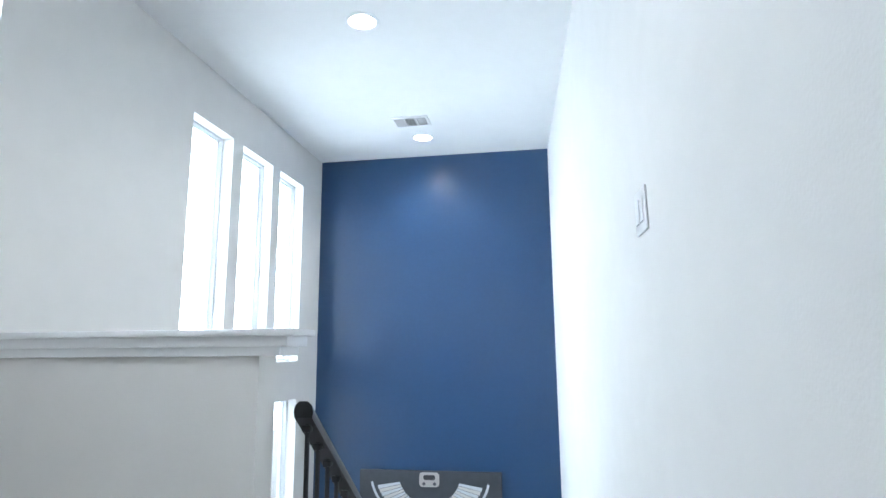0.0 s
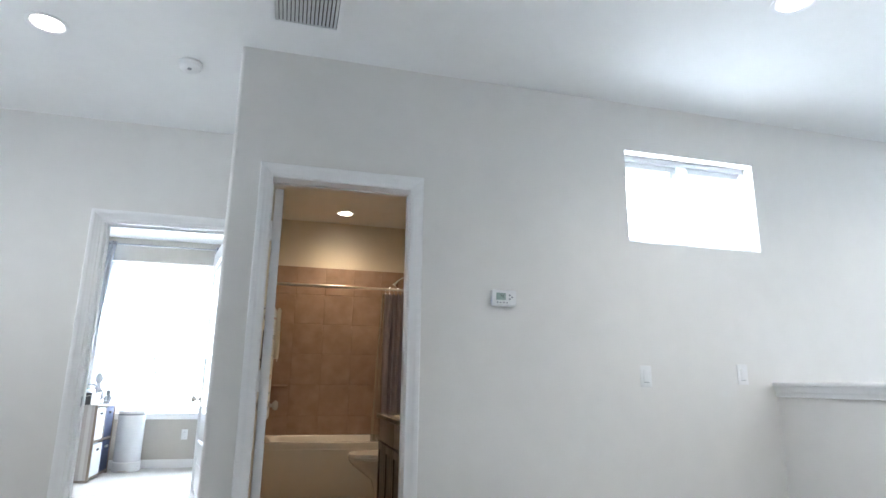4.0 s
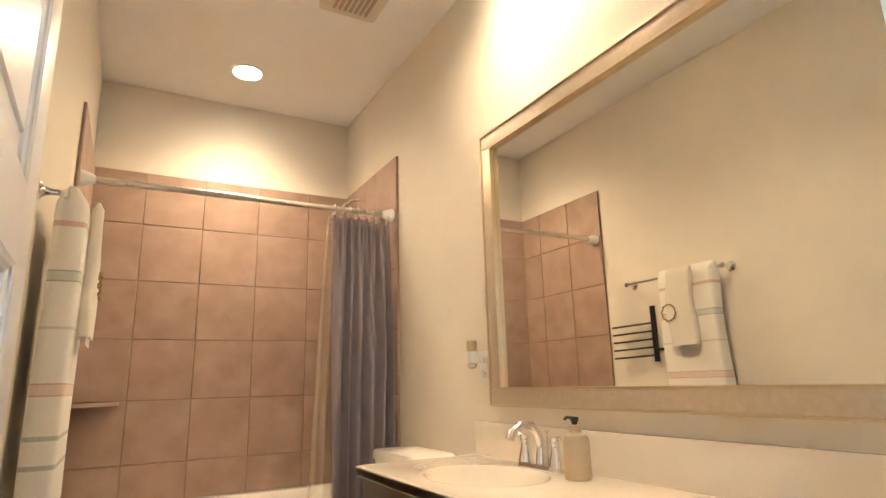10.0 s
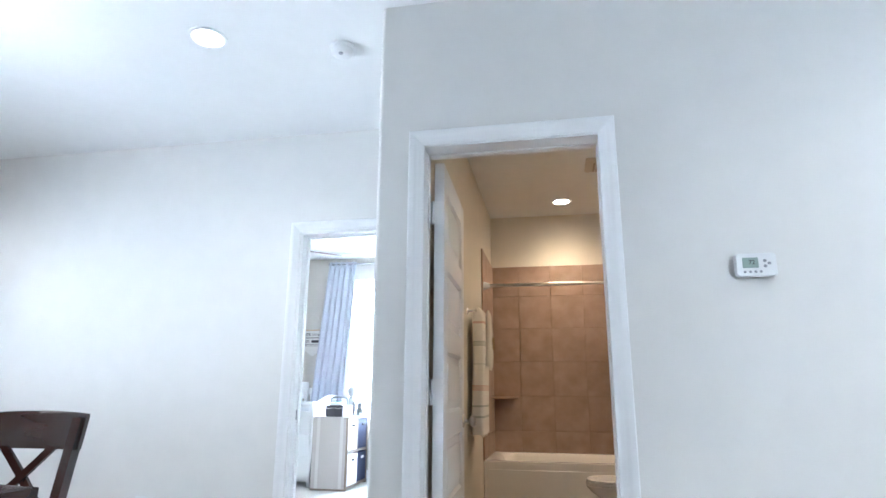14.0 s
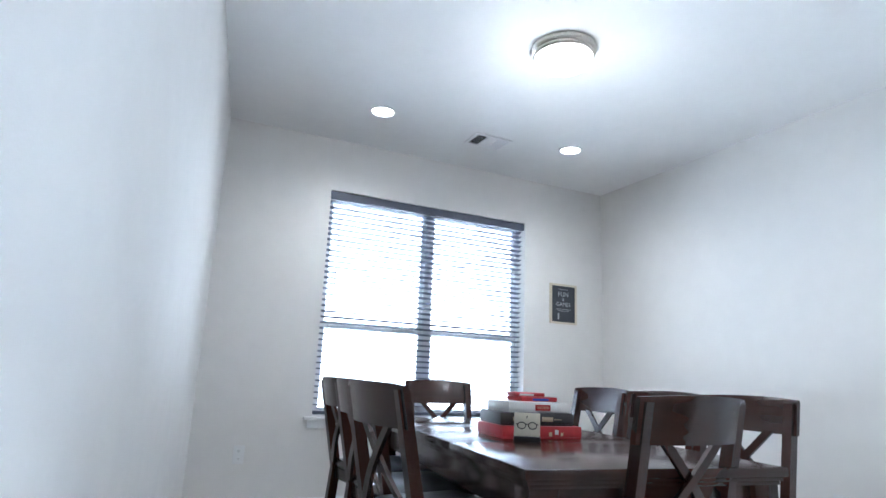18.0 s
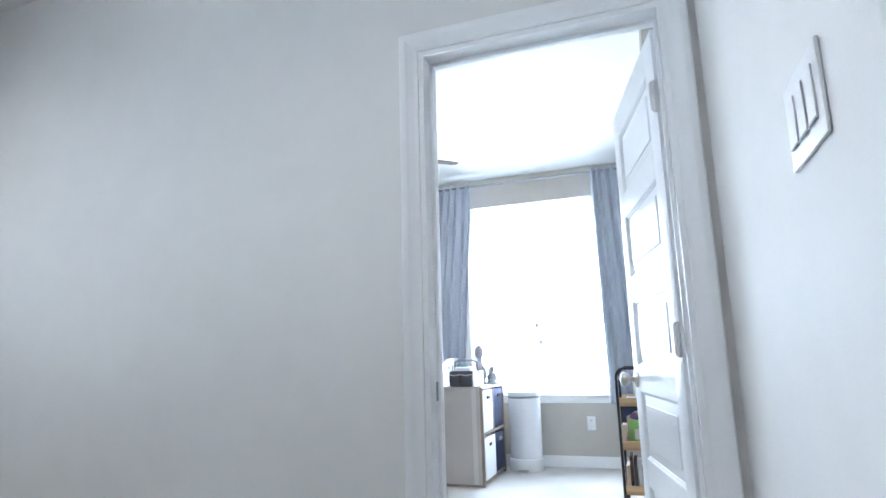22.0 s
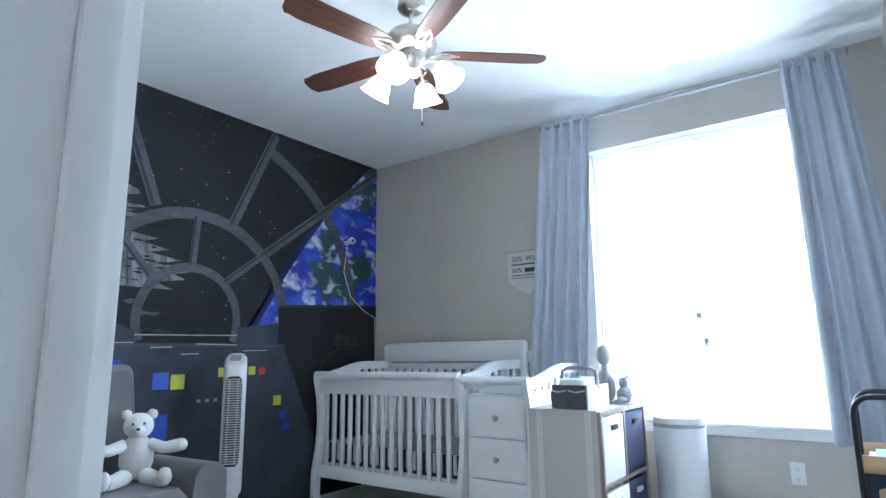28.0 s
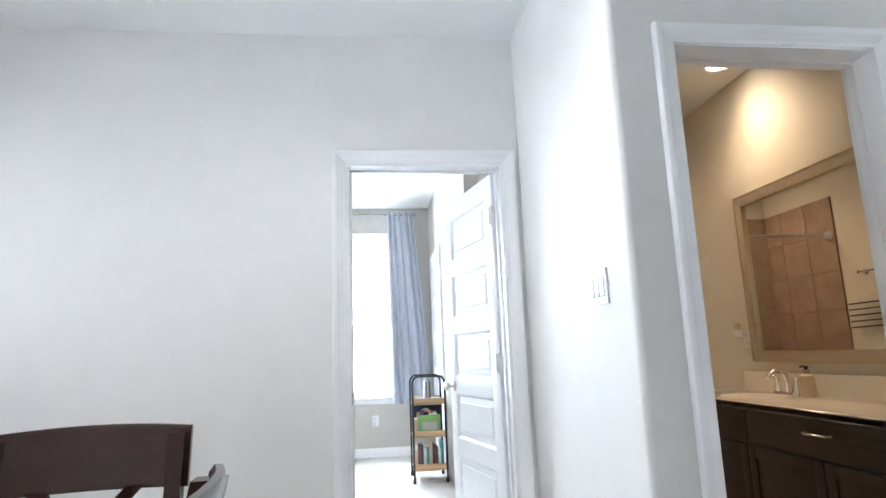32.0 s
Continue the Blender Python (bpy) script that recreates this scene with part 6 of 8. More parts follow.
# pennant
pen = thing("wall_pennant", pose(-6.292, -3.13, 1.645), "cream cloth pennant with black lettering hung from a stick", "pennant")
part("cloth", prism(B(), [(-0.16, 0.14), (0.16, 0.14), (0.16, -0.08), (0.0, -0.185), (-0.16, -0.08)], 0.003, Matrix(((0, 0, 1, 0), (1, 0, 0, 0), (0, 1, 0, 0), (0, 0, 0, 1)))), LINEN_PALE, pen)
part("stick", rod(B(), (0.006, -0.185, 0.15), (0.006, 0.185, 0.15), 0.005, n=8), OAK, pen)
part("cord", tube(B(), [(0.006, -0.165, 0.155), (0.006, 0.0, 0.37), (0.006, 0.165, 0.155)], 0.0018, 5), LINEN_PALE, pen)
FACE_E = Matrix.Rotation(radians(90), 4, "Z") @ Matrix.Rotation(radians(90), 4, "X")
words("50% Wizard", 0.058, INK, pen, Matrix.Translation((0.0045, 0.015, 0.09)) @ FACE_E)
words("50%", 0.05, INK, pen, Matrix.Translation((0.0045, -0.085, 0.005)) @ FACE_E)
part("word_bar", box(B(), 0.0035, -0.02, -0.012, 0.005, 0.13, 0.02), INK, pen)
for z, h in ((0.045, 0.010), (-0.035, 0.006), (-0.055, 0.005)):
    part("rule", box(B(), 0.0035, -0.13, z, 0.005, 0.13, z + h), INK, pen)

# crib with attached changing chest
CX, CY0, CYM, CY1 = -5.45, -4.43, -3.165, -2.70
crib = thing("crib", pose(0, 0, 0), "white sleigh crib with slatted sides and attached changing chest", "crib")


def s_post(y, x_front, height, flip=1):
    """A sleigh end: the front post's outline, curling out at its head and foot."""
    pts = [(0.0, 0.02), (0.025 * flip, 0.08), (0.02 * flip, 0.22), (-0.012 * flip, 0.42), (-0.022 * flip, 0.58), (-0.008 * flip, 0.74), (0.022 * flip, 0.86), (0.03 * flip, height - 0.02)]
    bm = B()
    strip(bm, pts, [0.055, 0.06, 0.065, 0.06, 0.055, 0.055, 0.05, 0.045], 0.034, Matrix.Translation((x_front, y - 0.017, 0)) @ Matrix.Rotation(radians(90), 4, "X") @ Matrix.Diagonal((1, 1, -1, 1)))
    return bm


for y in (CY0 + 0.02, CYM, CY1 - 0.012):
    part("front_post", s_post(y, CX, 0.92), CRIB, crib)
# front rail: rolled top and flat board below
part("front_top_roll", rod(B(), (CX + 0.028, CY0 + 0.01, 0.905), (CX + 0.028, CYM, 0.905), 0.026, n=16), CRIB, crib)
part("front_board", box(B(), CX - 0.010, CY0 + 0.04, 0.775, CX + 0.014, CYM - 0.02, 0.90, 0.004), CRIB, crib)
part("front_bottom_rail", box(B(), CX - 0.014, CY0 + 0.04, 0.20, CX + 0.012, CYM - 0.02, 0.285, 0.004), CRIB, crib)
NS = 15
slat = box(B(), -0.009, -0.0135, 0.28, 0.009, 0.0135, 0.78, 0.003)
slat_mesh = finish(slat)
slat_mesh.materials.append(CRIB)
for k in range(NS):
    y = CY0 + 0.10 + (CYM - CY0 - 0.20) * k / (NS - 1)
    for x in (CX, -6.19):
        ob = new("slat", slat_mesh)
        ob.matrix_basis = pose(x, y, 0)
        ob.parent = crib
# tall back with rolled head
part("back_board", box(B(), -6.205, CY0 + 0.03, 0.985, -6.175, CYM + 0.03, 1.10, 0.004), CRIB, crib)
part("back_top_roll", rod(B(), (-6.20, CY0 + 0.02, 1.112), (-6.20, CYM + 0.04, 1.112), 0.024, n=16), CRIB, crib)
part("back_middle_rail", box(B(), -6.20, CY0 + 0.03, 0.93, -6.18, CYM + 0.03, 0.975, 0.003), CRIB, crib)
part("back_slat_rail", box(B(), -6.20, CY0 + 0.03, 0.76, -6.18, CYM + 0.03, 0.80, 0.003), CRIB, crib)
for k in range(NS):
    y = CY0 + 0.08 + (CYM - CY0 - 0.12) * k / (NS - 1)
    part("upper_slat", box(B(), -6.199, y - 0.018, 0.80, -6.183, y + 0.018, 0.932, 0.002), CRIB, crib)
for y in (CY0 + 0.02, CYM + 0.035):
    part("back_post", box(B(), -6.22, y - 0.02, 0.02, -6.165, y + 0.02, 1.12, 0.008), CRIB, crib)
part("back_foot_rail", box(B(), -6.20, CY0 + 0.03, 0.20, -6.18, CYM, 0.285, 0.003), CRIB, crib)


def swoop(y, x0, x1, z0, z1, w=0.03):
    """The end panel's top rail: low at the front, rising in a curve to the back."""
    n = 14
    pts = []
    for k in range(n + 1):
        f = k / n
        e = min(1, 1.5 * f)
        e = e * e * (3 - 2 * e)
        pts.append((x0 + (x1 - x0) * f, z0 + (z1 - z0) * e))
    return strip(B(), pts, 0.06, w, Matrix.Translation((0, y + w / 2, 0)) @ Matrix.Rotation(radians(90), 4, "X")), pts


for y in (CY0 + 0.02, CYM):
    bm, pts = swoop(y, CX + 0.01, -6.17, 0.885, 0.965)
    part("end_top_rail", bm, CRIB, crib)
    part("end_bottom_rail", box(B(), -6.16, y - 0.012, 0.20, CX - 0.02, y + 0.012, 0.285, 0.003), CRIB, crib)
    for k in range(8):
        x = -6.09 + 0.082 * k
        f = (x - (CX + 0.01)) / (-6.17 - CX - 0.01)
        f = min(1, 1.5 * f)
        zt = 0.885 + 0.08 * f * f * (3 - 2 * f)
        part("end_slat", box(B(), x - 0.018, y - 0.008, 0.28, x + 0.018, y + 0.008, zt - 0.01, 0.002), CRIB, crib)
# changing chest
part("chest_body", box(B(), -6.18, CYM + 0.018, 0.06, CX - 0.03, CY1 - 0.03, 0.80, 0.003), CRIB, crib)
for z0, z1 in ((0.560, 0.785), (0.332, 0.553), (0.105, 0.325)):
    dr = part("drawer", box(B(), CX - 0.03, CYM + 0.035, z0, CX - 0.008, CY1 - 0.045, z1, 0.004), CRIB, crib)
    m = Matrix.Translation((CX - 0.008, (CYM + CY1) / 2, (z0 + z1) / 2)) @ Matrix.Rotation(radians(90), 4, "Y")
    part("drawer_knob", lathe(B(), [(0.010, 0.0), (0.008, 0.010), (0.016, 0.016), (0.018, 0.022), (0.014, 0.028), (0.0, 0.03)], 18, m), NICKEL, dr, "round nickel knob")
part("chest_top_roll", rod(B(), (CX + 0.022, CYM, 0.885), (CX + 0.022, CY1, 0.885), 0.024, n=16), CRIB, crib)
part("chest_top_board", box(B(), CX - 0.012, CYM + 0.02, 0.835, CX + 0.010, CY1 - 0.02, 0.885, 0.003), CRIB, crib)
part("chest_back_rail", box(B(), -6.205, CYM + 0.06, 0.985, -6.18, CY1 + 0.02, 1.06, 0.006), CRIB, crib)
part("chest_back_post", box(B(), -6.215, CY1 - 0.01, 0.02, -6.17, CY1 + 0.03, 1.085, 0.01), CRIB, crib)
for k in range(5):
    y = CYM + 0.10 + 0.085 * k
    part("chest_back_slat", box(B(), -6.2, y - 0.016, 0.80, -6.184, y + 0.016, 0.99, 0.002), CRIB, crib)
bm, pts = swoop(CY1 - 0.012, CX + 0.01, -6.17, 0.865, 0.945)
part("chest_end_rail", bm, CRIB, crib)
for k in range(7):
    x = -6.09 + 0.09 * k
    f = (x - (CX + 0.01)) / (-6.17 - CX - 0.01)
    f = min(1, 1.5 * f)
    zt = 0.865 + 0.08 * f * f * (3 - 2 * f)
    part("chest_end_slat", box(B(), x - 0.017, CY1 - 0.02, 0.79, x + 0.017, CY1 - 0.006, zt - 0.01, 0.002), CRIB, crib)
part("chest_end_sill", box(B(), -6.16, CY1 - 0.026, 0.795, CX, CY1 - 0.004, 0.825, 0.003), CRIB, crib)
pad = thing("changing_pad", pose(-5.83, (CYM + CY1) / 2, 0.80), "white changing pad on the chest", "changing pad")
part("pad", loft(B(), [[(x, y, z) for x, y in rect_ring(-w, -0.17, w, 0.17, 0.05)] for w, z in ((0.30, 0.001), (0.32, 0.03), (0.32, 0.06), (0.29, 0.078))]), BIN_WHITE, pad)
part("mattress_support", box(B(), -6.175, CY0 + 0.05, 0.27, CX - 0.02, CYM - 0.03, 0.298, 0.003), CRIB, crib)
mat = thing("crib_mattress", pose((CX - 6.19) / 2, (CY0 + CYM) / 2, 0.30), "crib mattress in a navy and white striped sheet", "mattress")
part("mattress", loft(B(), [[(x, y, z) for x, y in rect_ring(-0.335, -0.60, 0.335, 0.60, 0.05)] for z in (0.0, 0.02, 0.12, 0.135)]), STRIPE, mat)
for k in range(22):
    y = -0.565 + 0.0525 * k
    part("stripe", box(B(), -0.337, y, 0.02, 0.337, y + 0.025, 0.137, 0.002), STRIPE_PALE, mat)

# cube organiser with bins and a linen runner
QX0, QX1, QY0, QY1, QH = -6.02, -5.33, -2.655, -2.255, 0.745
cube = thing("cube_organiser", pose(0, 0, 0), "weathered wood four-cube organiser", "storage unit")
t = 0.022
for nm, a in (("side_panel", (QX0, QY0, 0, QX0 + t, QY1, QH)), ("side_panel", (QX1 - t, QY0, 0, QX1, QY1, QH)), ("top_panel", (QX0 + t, QY0, QH - t, QX1 - t, QY1, QH)), ("bottom_panel", (QX0 + t, QY0, 0.02, QX1 - t, QY1, 0.02 + t)),
              ("divider", ((QX0 + QX1) / 2 - 0.009, QY0 + 0.01, 0.042, (QX0 + QX1) / 2 + 0.009, QY1 - 0.002, QH - t)), ("middle_shelf", (QX0 + t, QY0 + 0.01, 0.372, QX1 - t, QY1 - 0.001, 0.392)), ("back_panel", (QX0 + t, QY0, 0.04, QX1 - t, QY0 + 0.006, QH - t))):
    part(nm, box(B(), *a, 0.0015), CUBE_WOOD, cube)
for i, (xa, xb) in enumerate((((QX0 + QX1) / 2 + 0.012, QX1 - t - 0.004), (QX0 + t + 0.004, (QX0 + QX1) / 2 - 0.012))):
    for j, (za, zb) in enumerate(((0.044, 0.355), (0.394, 0.715))):
        navy = i == 1
        bn = thing("storage_bin", pose(0, 0, 0), "navy fabric storage bin" if navy else "white fabric storage bin", "storage bin", "bins in the cube organiser")
        part("bin_body", box(B(), xa, QY0 + 0.02, za, xb, QY1 - 0.006 + 0.012 * (1 - j) * (1 - i), zb, 0.008), BIN_NAVY if navy else BIN_WHITE, bn)
        c = (xa + xb) / 2 + (0.0 if navy else 0.0)
        # proud blocks, near black for the shade in a hole on all but one
        part("handle_hole", box(B(), c - 0.04, QY1 - 0.004, zb - 0.07, c + 0.04, QY1 + 0.009, zb - 0.045, 0.004), PLASTIC_W if navy and j == 0 else VENT_DARK, bn)
run = thing("table_runner", pose(0, 0, 0), "grey linen runner with pale stripes over the organiser", "table runner")
bm = box(box(B(), QX1 + 0.001, QY0 + 0.005, 0.02, QX1 + 0.005, QY1 - 0.02, QH + 0.003), QX0 + 0.02, QY0 + 0.005, QH + 0.0005, QX1 + 0.005, QY1 - 0.02, QH + 0.004)
part("cloth", bm, LINEN, run)
for y in (QY0 + 0.05, QY1 - 0.085):
    part("stripe", box(B(), QX1 + 0.0055, y, 0.02, QX1 + 0.0075, y + 0.035, QH + 0.004), LINEN_PALE, run)
    part("stripe", box(B(), QX0 + 0.02, y, QH + 0.0045, QX1 + 0.0075, y + 0.035, QH + 0.0058), LINEN_PALE, run)

cad = thing("diaper_caddy", pose(-5.50, -2.43, QH + 0.006), "grey felt caddy with pockets and a handle, full of supplies", "caddy")
part("bin", loft(B(), [[(x, y, z) for x, y in rect_ring(-0.15 * f, -0.10 * f, 0.15 * f, 0.10 * f, 0.02)] for f, z in ((0.95, 0.0), (1.0, 0.12), (0.97, 0.121), (0.93, 0.03))]), FELT_GREY, cad)
part("white_side", box(B(), -0.15, 0.097, 0.0, 0.15, 0.104, 0.12, 0.002), LINEN_PALE, cad)
for y in (-0.05, 0.05):
    part("pocket", loft(B(), [[(x, yy, z) for x, yy in rect_ring(0.135, y - 0.046, 0.135 + w, y + 0.046, 0.006)] for w, z in ((0.016, 0.005), (0.028, 0.05), (0.026, 0.09))]), FELT_GREY, cad)
    part("pocket_piping", tube(B(), [(0.166, y - 0.045, 0.095), (0.168, y, 0.085), (0.166, y + 0.045, 0.095)], 0.0035, 6), LINEN_PALE, cad)
part("handle", tube(B(), [(0.0, -0.10, 0.10), (0.0, -0.095, 0.19), (0.0, -0.06, 0.205), (0.0, 0.06, 0.205), (0.0, 0.095, 0.19), (0.0, 0.10, 0.10)], 0.011, 8), PLASTIC_G, cad)
part("wipes_pack", loft(B(), [[(x, y, z) for x, y in rect_ring(-0.12 * f, -0.075 * f, 0.12 * f, 0.075 * f, 0.03)] for f, z in ((0.9, 0.05), (1, 0.12), (0.96, 0.145), (0.8, 0.155))]), BIN_WHITE, cad)
part("wipes_lid", box(B(), -0.02, -0.03, 0.153, 0.06, 0.03, 0.161, 0.003), TEAL, cad)
# two small cast figures on the organiser
bm = ball(ball(ball(B(), (0, 0, 0.07), (0.045, 0.04, 0.07)), (0, 0, 0.19), (0.038, 0.036, 0.042)), (0.01, 0.03, 0.06), (0.03, 0.03, 0.05))
rod(bm, (0, 0, 0.10), (0, 0, 0.17), 0.026, 0.016)
box(bm, -0.05, -0.05, 0, 0.05, 0.05, 0.012, 0.004)
st = part("figurine_tall", bm, STONE, None)
st.matrix_basis = pose(-5.80, -2.40, QH + 0.006)
st.scale = (1.1, 1.1, 1.42)
tagged(st, "tall grey cast figurine standing on the organiser", "figurine")
bm = ball(ball(ball(B(), (0, 0, 0.05), (0.05, 0.045, 0.05)), (0.01, 0, 0.115), (0.034, 0.03, 0.034)), (0.045, 0, 0.02), (0.04, 0.03, 0.02))
rod(bm, (0.0, 0.02, 0.14), (-0.005, 0.025, 0.165), 0.012, 0.004)
box(bm, -0.06, -0.05, 0, 0.09, 0.05, 0.01, 0.004)
st = part("figurine_small", bm, STONE, None)
st.matrix_basis = pose(-5.84, -2.305, QH + 0.006)
tagged(st, "small grey seated animal figurine on the organiser", "figurine")

# diaper pail
pail = thing("diaper_pail", pose(-6.11, -2.09, 0), "tall white steel diaper pail with a foot pedal", "bin")
part("base_ring", lathe(B(), [(0.142, 0.0), (0.146, 0.01), (0.146, 0.10), (0.138, 0.106)], 36), PLASTIC_W, pail)
part("body", lathe(B(), [(0.138, 0.105), (0.14, 0.11), (0.142, 0.60), (0.139, 0.615)], 36), CAN_WHITE, pail)
part("band", lathe(B(), [(0.141, 0.612), (0.144, 0.616), (0.144, 0.628), (0.14, 0.632)], 36), PLASTIC_G, pail)
part("lid", lathe(B(), [(0.14, 0.632), (0.143, 0.64), (0.141, 0.665), (0.12, 0.675), (0.0, 0.68)], 36), PLASTIC_W, pail)
part("pedal_arch", tube(B(), [(0.125, -0.05 + 0.1 * k / 8, 0.015 + 0.045 * math.sin(math.pi * k / 8)) for k in range(9)], 0.006, 6), VENT_DARK, pail)
part("pedal", box(B(), 0.12, -0.045, 0.008, 0.185, 0.045, 0.022, 0.006), NICKEL, pail)

# book cart
KX0, KX1, KY0, KY1 = -5.22, -4.87, -1.21, -0.93
cart = thing("book_cart", pose(0, 0, 0), "narrow black metal cart with wooden trays full of books", "cart")
for x in (KX0, KX1):
    pts = [(x, KY0, 0.03), (x, KY0, 0.82)] + [(x, KY0 + 0.05 - 0.05 * math.cos(a), 0.82 + 0.06 * math.sin(a)) for a in [radians(18 * k) for k in range(1, 6)]]
    pts += [(x, KY1 - 0.05 + 0.05 * math.sin(a), 0.82 + 0.06 * math.cos(a)) for a in [radians(18 * k) for k in range(0, 5)]] + [(x, KY1, 0.82), (x, KY1, 0.03)]
    part("frame_loop", tube(B(), pts, 0.009, 10), BLACK_METAL, cart)
    for y in (KY0, KY1):
        part("caster", lathe(B(), [(0.0, -0.012), (0.02, -0.012), (0.022, 0), (0.02, 0.012), (0.0, 0.012)], 14, Matrix.Translation((x, y, 0.022)) @ Matrix.Rotation(radians(90), 4, "X")), RUBBER, cart)
for z in (0.64, 0.37, 0.10):
    part("tray_base", box(B(), KX0, KY0, z, KX1, KY1, z + 0.01, 0.002), OAK, cart)
    for a in ((KX1 - 0.012, KY0 + 0.008, KX1 + 0.0, KY1 - 0.008), (KX0, KY0 + 0.008, KX0 + 0.012, KY1 - 0.008)):
        part("tray_front", box(B(), a[0], a[1], z, a[2], a[3], z + 0.055, 0.003), OAK, cart)


def book(x, y, z, w, d, h, mat, label, m=None, mark=None):
    """A book: x is its thickness, d its depth, h its height."""
    ob = thing("book", pose(x, y, z) if m is None else m, label, "book", "books on the cart")
    part("cover", box(B(), 0, 0, 0, w, d, h, 0.0015), mat, ob)
    part("pages", box(B(), 0.002, 0.002, 0.003, w - 0.002, d + 0.0005, h - 0.003), PAPER, ob)
    if mark:
        part("cover_print", box(B(), w - 0.0003, d * 0.15, h * 0.25, w + 0.0008, d * 0.85, h * 0.65), mark, ob)
    return ob


bb = thing("book", pose(-5.06, -1.10, 0.684), "thick board book standing open-edged on the top tray", "book", "books on the cart")
part("cover", box(B(), 0.0, -0.003, 0, 0.125, 0.0, 0.15, 0.001), PAPER, bb)
for k in range(8):
    part("board_page", box(B(), 0.001, 0.0012 + 0.0058 * k, 0.001, 0.122 - 0.002 * (k % 2), 0.0058 + 0.0058 * k, 0.148, 0.0008), (PAPER, SAND, LINEN_PALE, FELT_GREY)[k % 4], bb)
part("back_cover", box(B(), 0.0, 0.0485, 0, 0.125, 0.052, 0.15, 0.001), FELT_GREY, bb)
book(-5.16, -1.185, 0.651, 0.26, 0.20, 0.020, PAPER, "pale picture book lying flat on the top tray")
book(-5.15, -1.165, 0.672, 0.25, 0.22, 0.011, SKY_PRINT, "light blue picture book lying flat on the top tray")
book(-5.04, -1.19, 0.381, 0.012, 0.24, 0.235, BIN_NAVY, "dark illustrated book facing out", None, RED_BOX)
sb = thing("book", pose(-5.02, -1.175, 0.381), "colourful shaped board book with a rounded top", "book", "books on the cart")
part("cover", prism(B(), [(0, 0), (0.19, 0), (0.195, 0.16), (0.175, 0.19), (0.13, 0.198), (0.10, 0.222), (0.06, 0.218), (0.03, 0.195), (0.005, 0.185)], 0.012, Matrix(((0, 0, 1, 0), (1, 0, 0, 0), (0, 1, 0, 0), (0, 0, 0, 1)))), SAND, sb)
for y, z, w, h, mt in ((0.055, 0.185, 0.03, 0.022, PURPLE_PRINT), (0.085, 0.172, 0.025, 0.018, INK), (0.09, 0.155, 0.02, 0.015, SAND_PINK), (0.145, 0.165, 0.035, 0.02, PAPER), (0.14, 0.185, 0.02, 0.008, RED_BOX)):
    part("cover_picture", ball(B(), (0.0125, y, z), (0.0012, w, h), 12), mt, sb)
book(-4.995, -1.155, 0.381, 0.014, 0.19, 0.165, GREEN, "green and white picture book facing out", None, PAPER)
book(-5.06, -1.205, 0.381, 0.010, 0.25, 0.25, INK, "dark thin book behind the others")
book(-5.05, -1.20, 0.381, 0.15, 0.03, 0.14, SAND, "sand coloured book stood on edge")
for k in range(10):
    book(-5.13, -1.195 + 0.025 * k, 0.111, 0.2, 0.02, 0.15 + 0.02 * ((k * 7) % 4), (SAND, BROWN_FUR, FELT_GREY, PAPER, TEAL)[k % 5], "upright picture book on the lowest tray")

# armchair with two bears
arm = thing("armchair", Matrix.Translation((-3.72, -3.98, 0)) @ Matrix.Rotation(radians(4), 4, "Z"), "grey velvet upholstered recliner armchair", "armchair")


def cushion(w, d, h, r, bulge=0.02):
    out = []
    for f, z in ((0.9, 0.0), (1.0, r * 0.8), (1.0 + bulge / w, h / 2), (1.0, h - r * 0.8), (0.9, h)):
        out.append([(x * f, y * f, z) for x, y in rect_ring(-w, -d, w, d, min(w, d) * 0.16, 5)])
    return loft(B(), out)


part("seat_cushion", cushion(0.27, 0.30, 0.16, 0.05), GREY_FABRIC, arm, m=pose(0, 0.06, 0.31))
part("base", box(B(), -0.36, -0.36, 0.05, 0.36, 0.34, 0.31, 0.03), GREY_FABRIC, arm)
part("back_cushion", cushion(0.30, 0.29, 0.15, 0.05), GREY_FABRIC, arm, m=pose(0, -0.22, 0.70, 101) @ pose(0, 0.0, -0.09))
part("back_shell", cushion(0.34, 0.28, 0.12, 0.05), GREY_FABRIC, arm, m=pose(-0.01, -0.36, 0.66, 101) @ pose(0, 0, -0.05))
for s in (-1, 1):
    part("armrest", loft(B(), [[(s * 0.36 + dx, yy, 0.30 + dz) for dx, dz in ((-0.085, -0.25), (0.085, -0.25), (0.09, 0.16), (0.08, 0.22), (0.05, 0.255), (0.0, 0.265), (-0.05, 0.255), (-0.08, 0.22), (-0.085, 0.16))] for yy in (-0.34, -0.30, 0.30, 0.37)]), GREY_FABRIC, arm)


def furry(bm):
    for v in bm.verts:
        v.co += 0.0025 * noise.noise_vector(v.co * 60)
    return bm


